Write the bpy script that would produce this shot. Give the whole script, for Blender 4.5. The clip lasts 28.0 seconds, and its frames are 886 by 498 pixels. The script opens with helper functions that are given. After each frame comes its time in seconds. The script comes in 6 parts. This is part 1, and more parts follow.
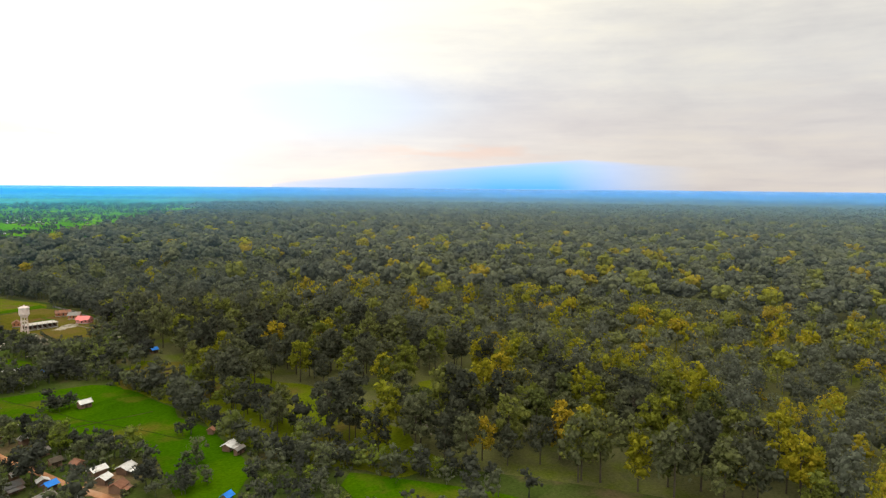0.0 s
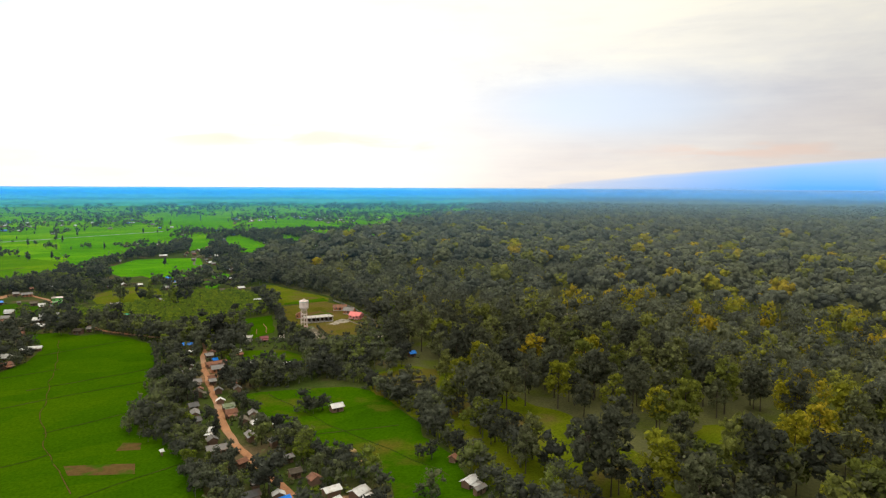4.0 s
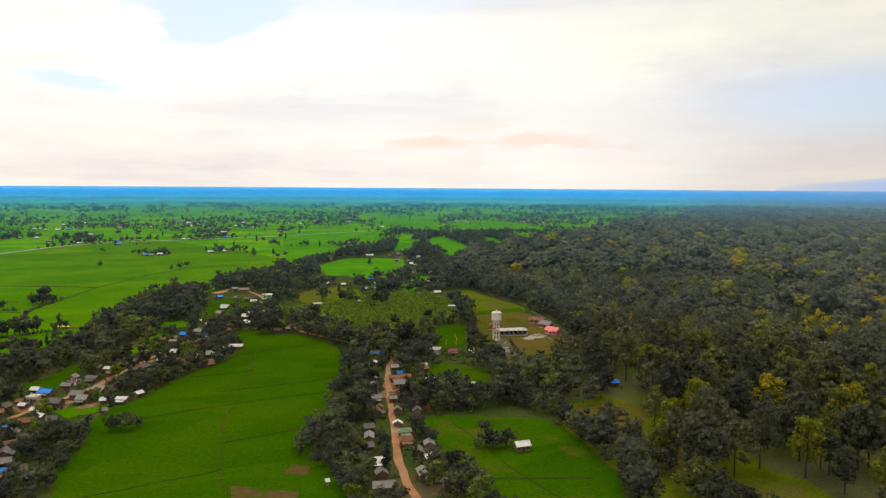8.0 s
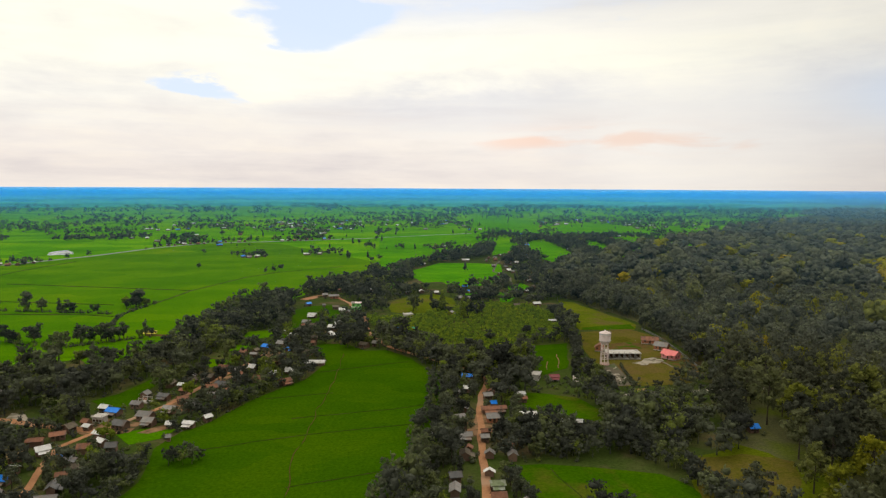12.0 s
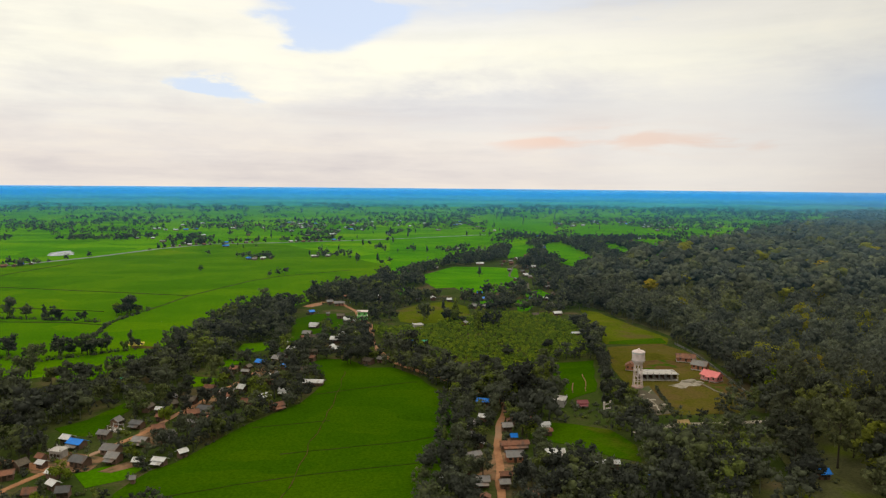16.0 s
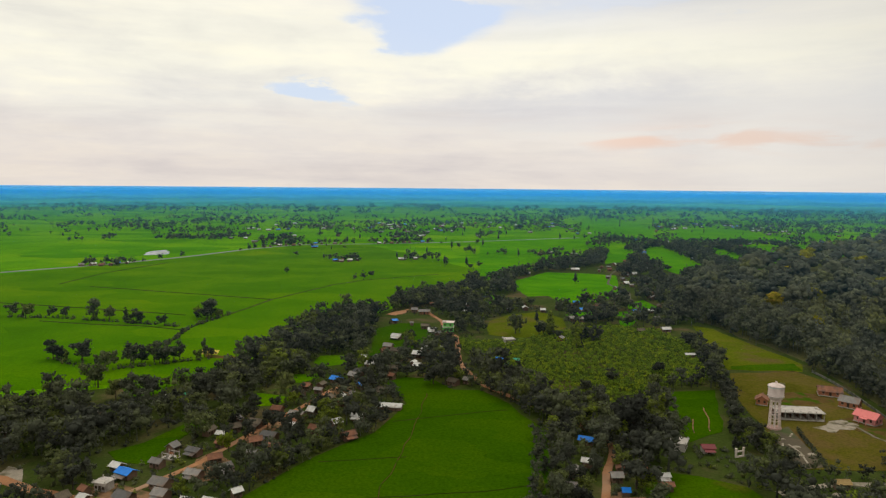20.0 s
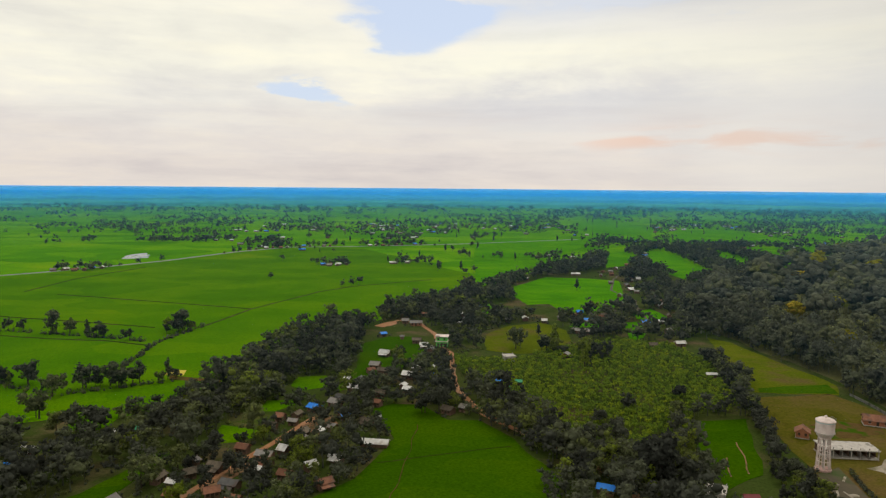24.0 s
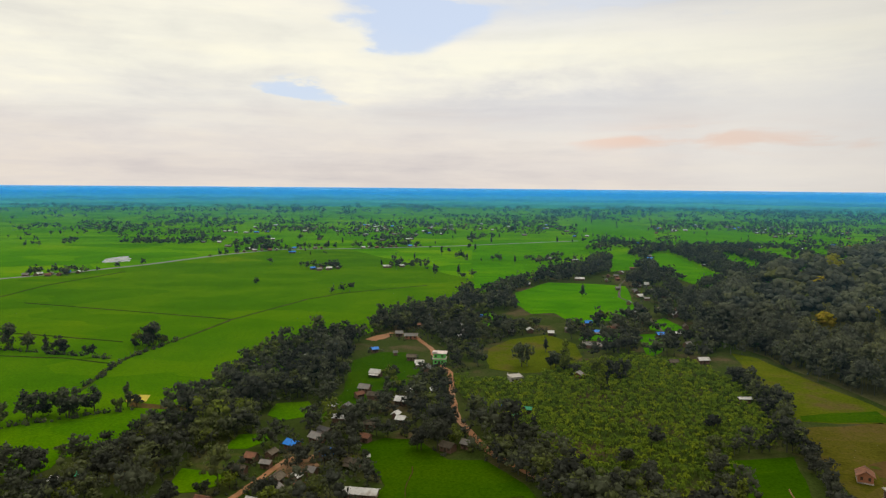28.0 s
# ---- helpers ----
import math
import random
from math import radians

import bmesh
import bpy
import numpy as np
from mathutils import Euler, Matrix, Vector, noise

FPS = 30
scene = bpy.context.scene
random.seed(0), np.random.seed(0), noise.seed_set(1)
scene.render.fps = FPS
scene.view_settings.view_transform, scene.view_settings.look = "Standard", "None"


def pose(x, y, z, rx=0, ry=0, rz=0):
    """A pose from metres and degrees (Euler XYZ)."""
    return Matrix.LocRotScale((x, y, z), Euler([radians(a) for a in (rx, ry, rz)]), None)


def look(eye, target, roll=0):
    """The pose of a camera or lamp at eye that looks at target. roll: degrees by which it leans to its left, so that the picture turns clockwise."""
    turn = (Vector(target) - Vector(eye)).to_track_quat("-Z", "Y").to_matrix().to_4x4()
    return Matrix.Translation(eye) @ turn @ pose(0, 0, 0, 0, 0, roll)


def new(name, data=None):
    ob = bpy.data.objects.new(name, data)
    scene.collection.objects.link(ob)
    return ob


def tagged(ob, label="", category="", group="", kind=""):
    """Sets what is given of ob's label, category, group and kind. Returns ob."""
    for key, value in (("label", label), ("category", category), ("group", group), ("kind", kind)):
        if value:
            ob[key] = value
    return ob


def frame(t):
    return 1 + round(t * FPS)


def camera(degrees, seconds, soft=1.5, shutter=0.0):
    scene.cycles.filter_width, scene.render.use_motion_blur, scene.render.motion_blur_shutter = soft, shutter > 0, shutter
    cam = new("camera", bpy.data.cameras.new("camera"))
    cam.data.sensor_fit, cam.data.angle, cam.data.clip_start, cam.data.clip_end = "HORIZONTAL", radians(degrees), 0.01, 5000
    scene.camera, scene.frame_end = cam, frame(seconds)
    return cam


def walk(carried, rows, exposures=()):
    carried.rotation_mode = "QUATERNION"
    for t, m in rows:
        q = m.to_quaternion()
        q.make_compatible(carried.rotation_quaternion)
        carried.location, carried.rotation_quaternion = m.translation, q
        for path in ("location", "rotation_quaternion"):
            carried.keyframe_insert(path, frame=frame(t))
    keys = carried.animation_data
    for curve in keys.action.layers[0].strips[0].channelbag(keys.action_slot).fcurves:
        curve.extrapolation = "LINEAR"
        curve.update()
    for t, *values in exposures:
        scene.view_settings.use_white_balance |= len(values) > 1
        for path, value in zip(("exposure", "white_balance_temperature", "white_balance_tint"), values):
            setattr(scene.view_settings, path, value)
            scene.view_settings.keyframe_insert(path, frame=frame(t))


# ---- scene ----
cam = camera(65.4, 28.0, 1.3)
PATH = [
    (0, (-226.291, -445.695, 95.269), (-224.593, -444.654, 95.086), 0.5),
    (0.5, (-220.962, -442.473, 94.842), (-219.333, -441.326, 94.658), 0.5),
    (1, (-215.613, -439.263, 94.327), (-214.062, -438.013, 94.143), 0.5),
    (1.5, (-210.13, -436.012, 93.911), (-208.666, -434.662, 93.728), 0.4),
    (2, (-205.462, -432.425, 93.597), (-204.087, -430.984, 93.414), 0.3),
    (2.5, (-201.164, -429.107, 93.468), (-199.865, -427.597, 93.285), 0.3),
    (4.5, (-186.467, -414.217, 93.356), (-185.351, -412.567, 93.173), 0.3),
    (5, (-183.094, -410.434, 93.338), (-182.053, -408.736, 93.155), 0.3),
    (6, (-177.417, -402.369, 93.723), (-176.53, -400.585, 93.539), 0.3),
    (7, (-172.488, -393.53, 94.36), (-171.762, -391.676, 94.175), 0.4),
    (8, (-166.992, -384.129, 94.221), (-166.345, -382.245, 94.038), 0.4),
    (9, (-162.697, -373.441, 94.22), (-162.163, -371.522, 94.037), 0.3),
    (10, (-159.182, -363.271, 94.452), (-158.733, -361.331, 94.269), 0.4),
    (11, (-156.813, -353.675, 94.787), (-156.445, -351.718, 94.605), 0.4),
    (12, (-154.544, -343.239, 95.516), (-154.172, -341.283, 95.333), 0.3),
    (12.5, (-153.55, -338.161, 95.559), (-153.177, -336.205, 95.377), 0.4),
    (14.5, (-149.802, -318.479, 95.207), (-149.424, -316.523, 95.025), 0.4),
    (15, (-148.888, -313.798, 95.239), (-148.515, -311.842, 95.056), 0.4),
    (16, (-147.047, -303.793, 95.132), (-146.713, -301.83, 94.949), 0.5),
    (17, (-145.79, -292.753, 94.971), (-145.527, -290.779, 94.787), 0.5),
    (18, (-144.844, -282.664, 94.856), (-144.664, -280.68, 94.672), 0.5),
    (19, (-143.574, -272.513, 94.742), (-143.475, -270.524, 94.558), 0.5),
    (20, (-142.652, -262.601, 94.674), (-142.577, -260.611, 94.491), 0.5),
    (21, (-142.079, -252.776, 94.796), (-142.001, -250.786, 94.613), 0.5),
    (21.5, (-142.058, -247.694, 94.929), (-141.977, -245.704, 94.746), 0.5),
    (23.5, (-141.361, -227.003, 95.033), (-141.269, -225.013, 94.849), 0.5),
    (24, (-141.007, -222.013, 95.001), (-140.913, -220.024, 94.818), 0.5),
    (25, (-140.752, -212.132, 95.195), (-140.655, -210.143, 95.012), 0.5),
    (26, (-140.587, -202.614, 95.445), (-140.487, -200.625, 95.261), 0.5),
    (27, (-140.143, -192.512, 95.485), (-140.039, -190.523, 95.301), 0.4),
    (28, (-140.482, -181.185, 95.206), (-140.374, -179.197, 95.022), 0.5),
]
walk(cam, [(t, look(eye, target, roll)) for t, eye, target, roll in PATH],
     [(0, 0.55), (2, 0.48), (5, 0.30), (8, 0.12), (11, 0.0), (17, -0.17), (28, -0.26)])

# ---- world and sun ----
def link(nt, a, b):
    nt.links.new(a, b)


def node(nt, kind, **values):
    n = nt.nodes.new(kind)
    for key, value in values.items():
        n.inputs[key].default_value = value
    return n


def math_node(nt, operation, a, b=None):
    n = nt.nodes.new("ShaderNodeMath")
    n.operation = operation
    for k, v in enumerate((a, b)):
        if v is None:
            continue
        if isinstance(v, (int, float)):
            n.inputs[k].default_value = v
        else:
            nt.links.new(v, n.inputs[k])
    return n.outputs[0]


def ramp(nt, fac, stops, smooth=False):
    n = nt.nodes.new("ShaderNodeValToRGB")
    n.color_ramp.interpolation = "EASE" if smooth else "LINEAR"
    while len(n.color_ramp.elements) < len(stops):
        n.color_ramp.elements.new(0.5)
    for e, (at, c) in zip(n.color_ramp.elements, stops):
        e.position, e.color = at, (c[0], c[1], c[2], 1)
    nt.links.new(fac, n.inputs[0])
    return n.outputs[0]


def mix(nt, fac, a, b, mode="MIX"):
    n = nt.nodes.new("ShaderNodeMix")
    n.data_type, n.blend_type = "RGBA", mode
    for k, v in ((0, fac), (6, a), (7, b)):
        if isinstance(v, (int, float)):
            n.inputs[k].default_value = v
        elif isinstance(v, tuple):
            n.inputs[k].default_value = (*v, 1)
        else:
            nt.links.new(v, n.inputs[k])
    return n.outputs[2]


SUN_AZIMUTH, SUN_HEIGHT = 38.0, 56.0

world = bpy.data.worlds.new("world")
scene.world = world
world.use_nodes = True
wt = world.node_tree
wt.nodes.clear()
sky = wt.nodes.new("ShaderNodeTexSky")
sky.sky_type, sky.sun_disc = "NISHITA", False
sky.sun_elevation, sky.sun_rotation = radians(SUN_HEIGHT), radians(SUN_AZIMUTH)
where = wt.nodes.new("ShaderNodeTexCoord").outputs["Generated"]
split = wt.nodes.new("ShaderNodeSeparateXYZ")
link(wt, where, split.inputs[0])
# degrees east of north, and degrees over the horizon
east = math_node(wt, "MULTIPLY", math_node(wt, "ARCTAN2", split.outputs[0], split.outputs[1]), 57.296)
high = math_node(wt, "MAXIMUM", math_node(wt, "MULTIPLY", math_node(wt, "ARCSINE", split.outputs[2]), 57.296), 0.0)


def sky_noise(wide, tall, detail, rough, seed):
    at = wt.nodes.new("ShaderNodeCombineXYZ")
    link(wt, math_node(wt, "DIVIDE", east, wide), at.inputs[0])
    link(wt, math_node(wt, "DIVIDE", math_node(wt, "POWER", high, 0.85), tall), at.inputs[1])
    at.inputs[2].default_value = seed
    n = node(wt, "ShaderNodeTexNoise", Scale=1.0, Detail=detail, Roughness=rough, Distortion=0.25)
    link(wt, at.outputs[0], n.inputs["Vector"])
    return n.outputs["Fac"]


puffs, wisps, fine_wisps = sky_noise(15, 2.6, 7.0, 0.58, 1.5), sky_noise(34, 3.6, 4.0, 0.5, 4.0), sky_noise(7, 0.9, 4.0, 0.5, 9.0)
billow, strands = sky_noise(8, 1.7, 9.0, 0.62, 2.7), sky_noise(16, 0.75, 6.0, 0.6, 6.3)
# the edges of the cloud banks wander with the noise
east_in = math_node(wt, "ADD", east, math_node(wt, "ADD", math_node(wt, "MULTIPLY", math_node(wt, "SUBTRACT", wisps, 0.5), 26.0), math_node(wt, "MULTIPLY", math_node(wt, "SUBTRACT", billow, 0.5), 9.0)))
high_in = math_node(wt, "ADD", high, math_node(wt, "ADD", math_node(wt, "MULTIPLY", math_node(wt, "SUBTRACT", puffs, 0.5), 6.0), math_node(wt, "MULTIPLY", math_node(wt, "SUBTRACT", billow, 0.5), 3.5)))


def bank(a0, wide, e0, tall, crisp=True):
    """1 in the middle of a stretch of sky, 0 well outside it."""
    u = math_node(wt, "DIVIDE", math_node(wt, "SUBTRACT", east_in if crisp else east, a0), wide)
    v = math_node(wt, "DIVIDE", math_node(wt, "SUBTRACT", high_in if crisp else high, e0), tall)
    d = math_node(wt, "ADD", math_node(wt, "MULTIPLY", u, u), math_node(wt, "MULTIPLY", v, v))
    return math_node(wt, "DIVIDE", 1.0, math_node(wt, "ADD", math_node(wt, "MULTIPLY", d, d), 1.0))


def total(*values):
    out = values[0]
    for v in values[1:]:
        out = math_node(wt, "ADD", out, v)
    return out


# cloud: dull and warm near the horizon, creamy white higher up, in soft horizontal banks
grey = ramp(wt, math_node(wt, "DIVIDE", total(high, math_node(wt, "MULTIPLY", math_node(wt, "SUBTRACT", wisps, 0.5), 9.0)), 16.0), [(0.0, (0.88, 0.80, 0.74)), (0.28, (0.90, 0.835, 0.78)), (0.52, (0.98, 0.945, 0.87)), (0.85, (1.05, 1.01, 0.90))], True)
grey = mix(wt, math_node(wt, "MULTIPLY", total(bank(18, 22, 10.2, 1.7), math_node(wt, "MULTIPLY", bank(-22, 16, 11.5, 4), 0.7)), 0.9), grey, (1.10, 1.07, 0.90))
grey = mix(wt, math_node(wt, "MULTIPLY", total(bank(16, 20, 14.4, 1.5), bank(12, 15, 6.2, 1.3), bank(48, 13, 6.4, 2.2), math_node(wt, "MULTIPLY", bank(86, 26, 9, 6), 0.5)), 0.62), grey, (0.76, 0.76, 0.79))
grey = mix(wt, 1.0, grey, ramp(wt, puffs, [(0.30, (0.90, 0.90, 0.93)), (0.5, (1, 1, 1)), (0.70, (1.08, 1.07, 1.03))]), "MULTIPLY")
grey = mix(wt, 1.0, grey, ramp(wt, total(math_node(wt, "MULTIPLY", billow, 0.55), math_node(wt, "MULTIPLY", strands, 0.45)), [(0.36, (0.92, 0.925, 0.945)), (0.5, (1, 1, 1)), (0.62, (1.06, 1.05, 1.01))]), "MULTIPLY")
# the veiled sun behind the cloud brightens it low in the north-east
grey = mix(wt, math_node(wt, "MULTIPLY", total(bank(31, 9, 2.0, 6.0, False), math_node(wt, "MULTIPLY", bank(30, 18, 6, 8, False), 0.5)), 0.38), grey, (1.12, 1.08, 1.0))
# low pinkish streaks of evening cloud
streak = math_node(wt, "MULTIPLY", ramp(wt, fine_wisps, [(0.44, (0, 0, 0)), (0.62, (1, 1, 1))], True), total(bank(24, 5, 3.9, 0.8, False), bank(32, 4, 3.4, 0.5, False), bank(17, 3, 3.6, 0.6, False), bank(60, 7, 2.8, 0.6, False)))
grey = mix(wt, math_node(wt, "MULTIPLY", streak, 0.6), grey, (1.0, 0.72, 0.58))
# brighter to the north, duller over the eastern forest
clouds = node(wt, "ShaderNodeBackground", Strength=1.0)
dull = node(wt, "ShaderNodeMapRange")
for key, value in zip(("From Min", "From Max", "To Min", "To Max"), (14.0, 76.0, 1.04, 0.57)):
    dull.inputs[key].default_value = value
link(wt, east, dull.inputs["Value"])
link(wt, dull.outputs[0], clouds.inputs["Strength"])
link(wt, grey, clouds.inputs["Color"])
clear = node(wt, "ShaderNodeBackground", Strength=0.13)
link(wt, math_node(wt, "MULTIPLY", dull.outputs[0], 0.13), clear.inputs["Strength"])
link(wt, mix(wt, 0.75, sky.outputs[0], (6.1, 6.8, 8.2)), clear.inputs["Color"])
open_sky = total(math_node(wt, "MULTIPLY", bank(-2, 6, 13.6, 2.6), 1.0), math_node(wt, "MULTIPLY", bank(-7, 4, 7.6, 0.8), 0.8), math_node(wt, "MULTIPLY", bank(20, 14, 14.2, 0.9), 0.45))
gap = math_node(wt, "MULTIPLY", ramp(wt, open_sky, [(0.30, (0, 0, 0)), (0.80, (1, 1, 1))], True), 0.95)
gap = math_node(wt, "MINIMUM", total(gap, math_node(wt, "MULTIPLY", bank(49.5, 8.5, 6.3, 2.3, False), 0.85), math_node(wt, "MULTIPLY", bank(9, 9, 15.0, 2.2, False), 0.36)), 1.0)
both = wt.nodes.new("ShaderNodeMixShader")
link(wt, gap, both.inputs[0])
link(wt, clouds.outputs[0], both.inputs[1])
link(wt, clear.outputs[0], both.inputs[2])
out = wt.nodes.new("ShaderNodeOutputWorld")
link(wt, both.outputs[0], out.inputs[0])

sun = new("sun", bpy.data.lights.new("sun", "SUN"))
sun.data.energy, sun.data.angle, sun.data.color = 1.08, radians(40), (1.0, 0.93, 0.80)
a, e = radians(SUN_AZIMUTH), radians(SUN_HEIGHT)
sun.matrix_world = look((0, 0, 300), (-math.sin(a) * math.cos(e), -math.cos(a) * math.cos(e), 300 - math.sin(e)))


# ---- materials ----
def material(name, stops, scale, rough=0.85, bump=0.0, fine=6.0, stain=None, stain_scale=0.2, metallic=0.0, spec=0.3, vary=0.0):
    """A surface: a ramp over noise at two scales, larger stains, fine relief, and a difference from thing to thing."""
    m = bpy.data.materials.new(name)
    m.use_nodes = True
    nt = m.node_tree
    b = nt.nodes["Principled BSDF"]
    b.inputs["Roughness"].default_value, b.inputs["Metallic"].default_value = rough, metallic
    b.inputs["Specular IOR Level"].default_value = spec
    at = nt.nodes.new("ShaderNodeTexCoord").outputs["Object"]
    n1 = node(nt, "ShaderNodeTexNoise", Scale=scale, Detail=5.0, Roughness=0.6)
    n2 = node(nt, "ShaderNodeTexNoise", Scale=scale * fine, Detail=3.0)
    link(nt, at, n1.inputs["Vector"])
    link(nt, at, n2.inputs["Vector"])
    fac = math_node(nt, "ADD", math_node(nt, "MULTIPLY", n1.outputs["Fac"], 0.65), math_node(nt, "MULTIPLY", n2.outputs["Fac"], 0.35))
    colour = ramp(nt, fac, stops)
    if stain:
        n3 = node(nt, "ShaderNodeTexNoise", Scale=stain_scale, Detail=4.0)
        link(nt, at, n3.inputs["Vector"])
        colour = mix(nt, ramp(nt, n3.outputs["Fac"], [(0.50, (0, 0, 0)), (0.66, (1, 1, 1))]), colour, stain)
    if vary:
        r = nt.nodes.new("ShaderNodeObjectInfo").outputs["Random"]
        hsv = nt.nodes.new("ShaderNodeHueSaturation")
        link(nt, colour, hsv.inputs["Color"])
        link(nt, math_node(nt, "ADD", math_node(nt, "MULTIPLY", r, vary), 1 - vary / 2), hsv.inputs["Value"])
        colour = hsv.outputs[0]
    link(nt, colour, b.inputs["Base Color"])
    if bump:
        bm = node(nt, "ShaderNodeBump", Strength=bump, Distance=0.1)
        link(nt, n2.outputs["Fac"], bm.inputs["Height"])
        link(nt, bm.outputs[0], b.inputs["Normal"])
    return m


def foliage(name, stops, per_object):
    """Leaves: one hue a tree, with a lighter or darker tone for every tuft."""
    m = bpy.data.materials.new(name)
    m.use_nodes = True
    nt = m.node_tree
    b = nt.nodes["Principled BSDF"]
    b.inputs["Roughness"].default_value, b.inputs["Specular IOR Level"].default_value = 0.8, 0.0
    if per_object:
        tint = nt.nodes.new("ShaderNodeObjectInfo").outputs["Random"]
    else:
        n = nt.nodes.new("ShaderNodeAttribute")
        n.attribute_name = "tint"
        tint = n.outputs["Fac"]
    island = nt.nodes.new("ShaderNodeNewGeometry").outputs["Random Per Island"]
    fac = math_node(nt, "ADD", math_node(nt, "MULTIPLY", math_node(nt, "SUBTRACT", island, 0.5), 0.12), tint)
    hsv = nt.nodes.new("ShaderNodeHueSaturation")
    link(nt, ramp(nt, fac, stops), hsv.inputs["Color"])
    link(nt, math_node(nt, "ADD", math_node(nt, "MULTIPLY", island, 0.40 if per_object else 0.22), 0.82 if per_object else 0.90), hsv.inputs["Value"])
    at = nt.nodes.new("ShaderNodeTexCoord").outputs["Object"]
    leaf = node(nt, "ShaderNodeTexNoise", Scale=1.3 if per_object else 0.7, Detail=4.0, Roughness=0.6)
    link(nt, at, leaf.inputs["Vector"])
    dip, peak = (0.68, 1.32) if per_object else (0.78, 1.22)
    shade = ramp(nt, leaf.outputs["Fac"], [(0.34, (dip, dip, dip)), (0.50, (1.0, 1.0, 1.0)), (0.66, (peak, peak, peak * 0.96))])
    leaf_colour = mix(nt, 1.0, hsv.outputs[0], shade, "MULTIPLY")
    link(nt, leaf_colour, b.inputs["Base Color"])
    # thin leaves let some light through
    through_leaf = nt.nodes.new("ShaderNodeBsdfTranslucent")
    link(nt, leaf_colour, through_leaf.inputs["Color"])
    both_sides = node(nt, "ShaderNodeMixShader", Fac=0.3)
    link(nt, b.outputs[0], both_sides.inputs[1])
    link(nt, through_leaf.outputs[0], both_sides.inputs[2])
    link(nt, both_sides.outputs[0], next(n for n in nt.nodes if n.type == "OUTPUT_MATERIAL").inputs[0])
    bm = node(nt, "ShaderNodeBump", Strength=0.9, Distance=0.5)
    link(nt, leaf.outputs["Fac"], bm.inputs["Height"])
    link(nt, bm.outputs[0], b.inputs["Normal"])
    return m


def land(name, colours, cell, stretch, turn, line, rough=0.9, blot=None, patch=0.012, plots=0.16):
    """Farm land: plots of slightly different crop, dark bunds between them, mottled growth."""
    m = bpy.data.materials.new(name)
    m.use_nodes = True
    nt = m.node_tree
    b = nt.nodes["Principled BSDF"]
    b.inputs["Roughness"].default_value, b.inputs["Specular IOR Level"].default_value = rough, 0.0
    at = nt.nodes.new("ShaderNodeTexCoord").outputs["Object"]
    mp = node(nt, "ShaderNodeMapping", Scale=(1 / cell, stretch / cell, 1.0), Rotation=(0, 0, radians(turn)))
    link(nt, at, mp.inputs[0])
    v = node(nt, "ShaderNodeTexVoronoi", Scale=1.0, Randomness=0.75)
    v.voronoi_dimensions = "2D"
    v.distance = "CHEBYCHEV"
    link(nt, mp.outputs[0], v.inputs["Vector"])
    tone = nt.nodes.new("ShaderNodeSeparateColor")
    link(nt, v.outputs["Color"], tone.inputs[0])
    n1 = node(nt, "ShaderNodeTexNoise", Scale=patch, Detail=6.0, Roughness=0.6)
    n2 = node(nt, "ShaderNodeTexNoise", Scale=0.35, Detail=4.0, Roughness=0.65)
    for n in (n1, n2):
        link(nt, at, n.inputs["Vector"])
    fac = math_node(nt, "ADD", math_node(nt, "MULTIPLY", tone.outputs[0], plots), math_node(nt, "MULTIPLY", n1.outputs["Fac"], 0.8 - plots))
    fac = math_node(nt, "ADD", fac, math_node(nt, "MULTIPLY", n2.outputs["Fac"], 0.2))
    colour = ramp(nt, fac, colours)
    if line:
        ve = node(nt, "ShaderNodeTexVoronoi", Scale=1.0, Randomness=0.75)
        ve.voronoi_dimensions, ve.feature = "2D", "DISTANCE_TO_EDGE"
        link(nt, mp.outputs[0], ve.inputs["Vector"])
        colour = mix(nt, ramp(nt, ve.outputs["Distance"], [(0.006, (0.35, 0.35, 0.35)), (0.014, (0, 0, 0))]), colour, line)
    if blot:
        n3 = node(nt, "ShaderNodeTexNoise", Scale=0.03, Detail=6.0, Roughness=0.6)
        link(nt, at, n3.inputs["Vector"])
        colour = mix(nt, ramp(nt, n3.outputs["Fac"], [(0.52, (0, 0, 0)), (0.66, (0.8, 0.8, 0.8))]), colour, blot)
    n4 = node(nt, "ShaderNodeTexNoise", Scale=0.9, Detail=4.0, Roughness=0.7)
    link(nt, at, n4.inputs["Vector"])
    colour = mix(nt, 1.0, colour, ramp(nt, n4.outputs["Fac"], [(0.32, (0.72, 0.74, 0.72)), (0.5, (1, 1, 1)), (0.68, (1.28, 1.22, 1.2))]), "MULTIPLY")
    link(nt, colour, b.inputs["Base Color"])
    bm = node(nt, "ShaderNodeBump", Strength=0.5, Distance=0.3)
    link(nt, n2.outputs["Fac"], bm.inputs["Height"])
    link(nt, bm.outputs[0], b.inputs["Normal"])
    return m


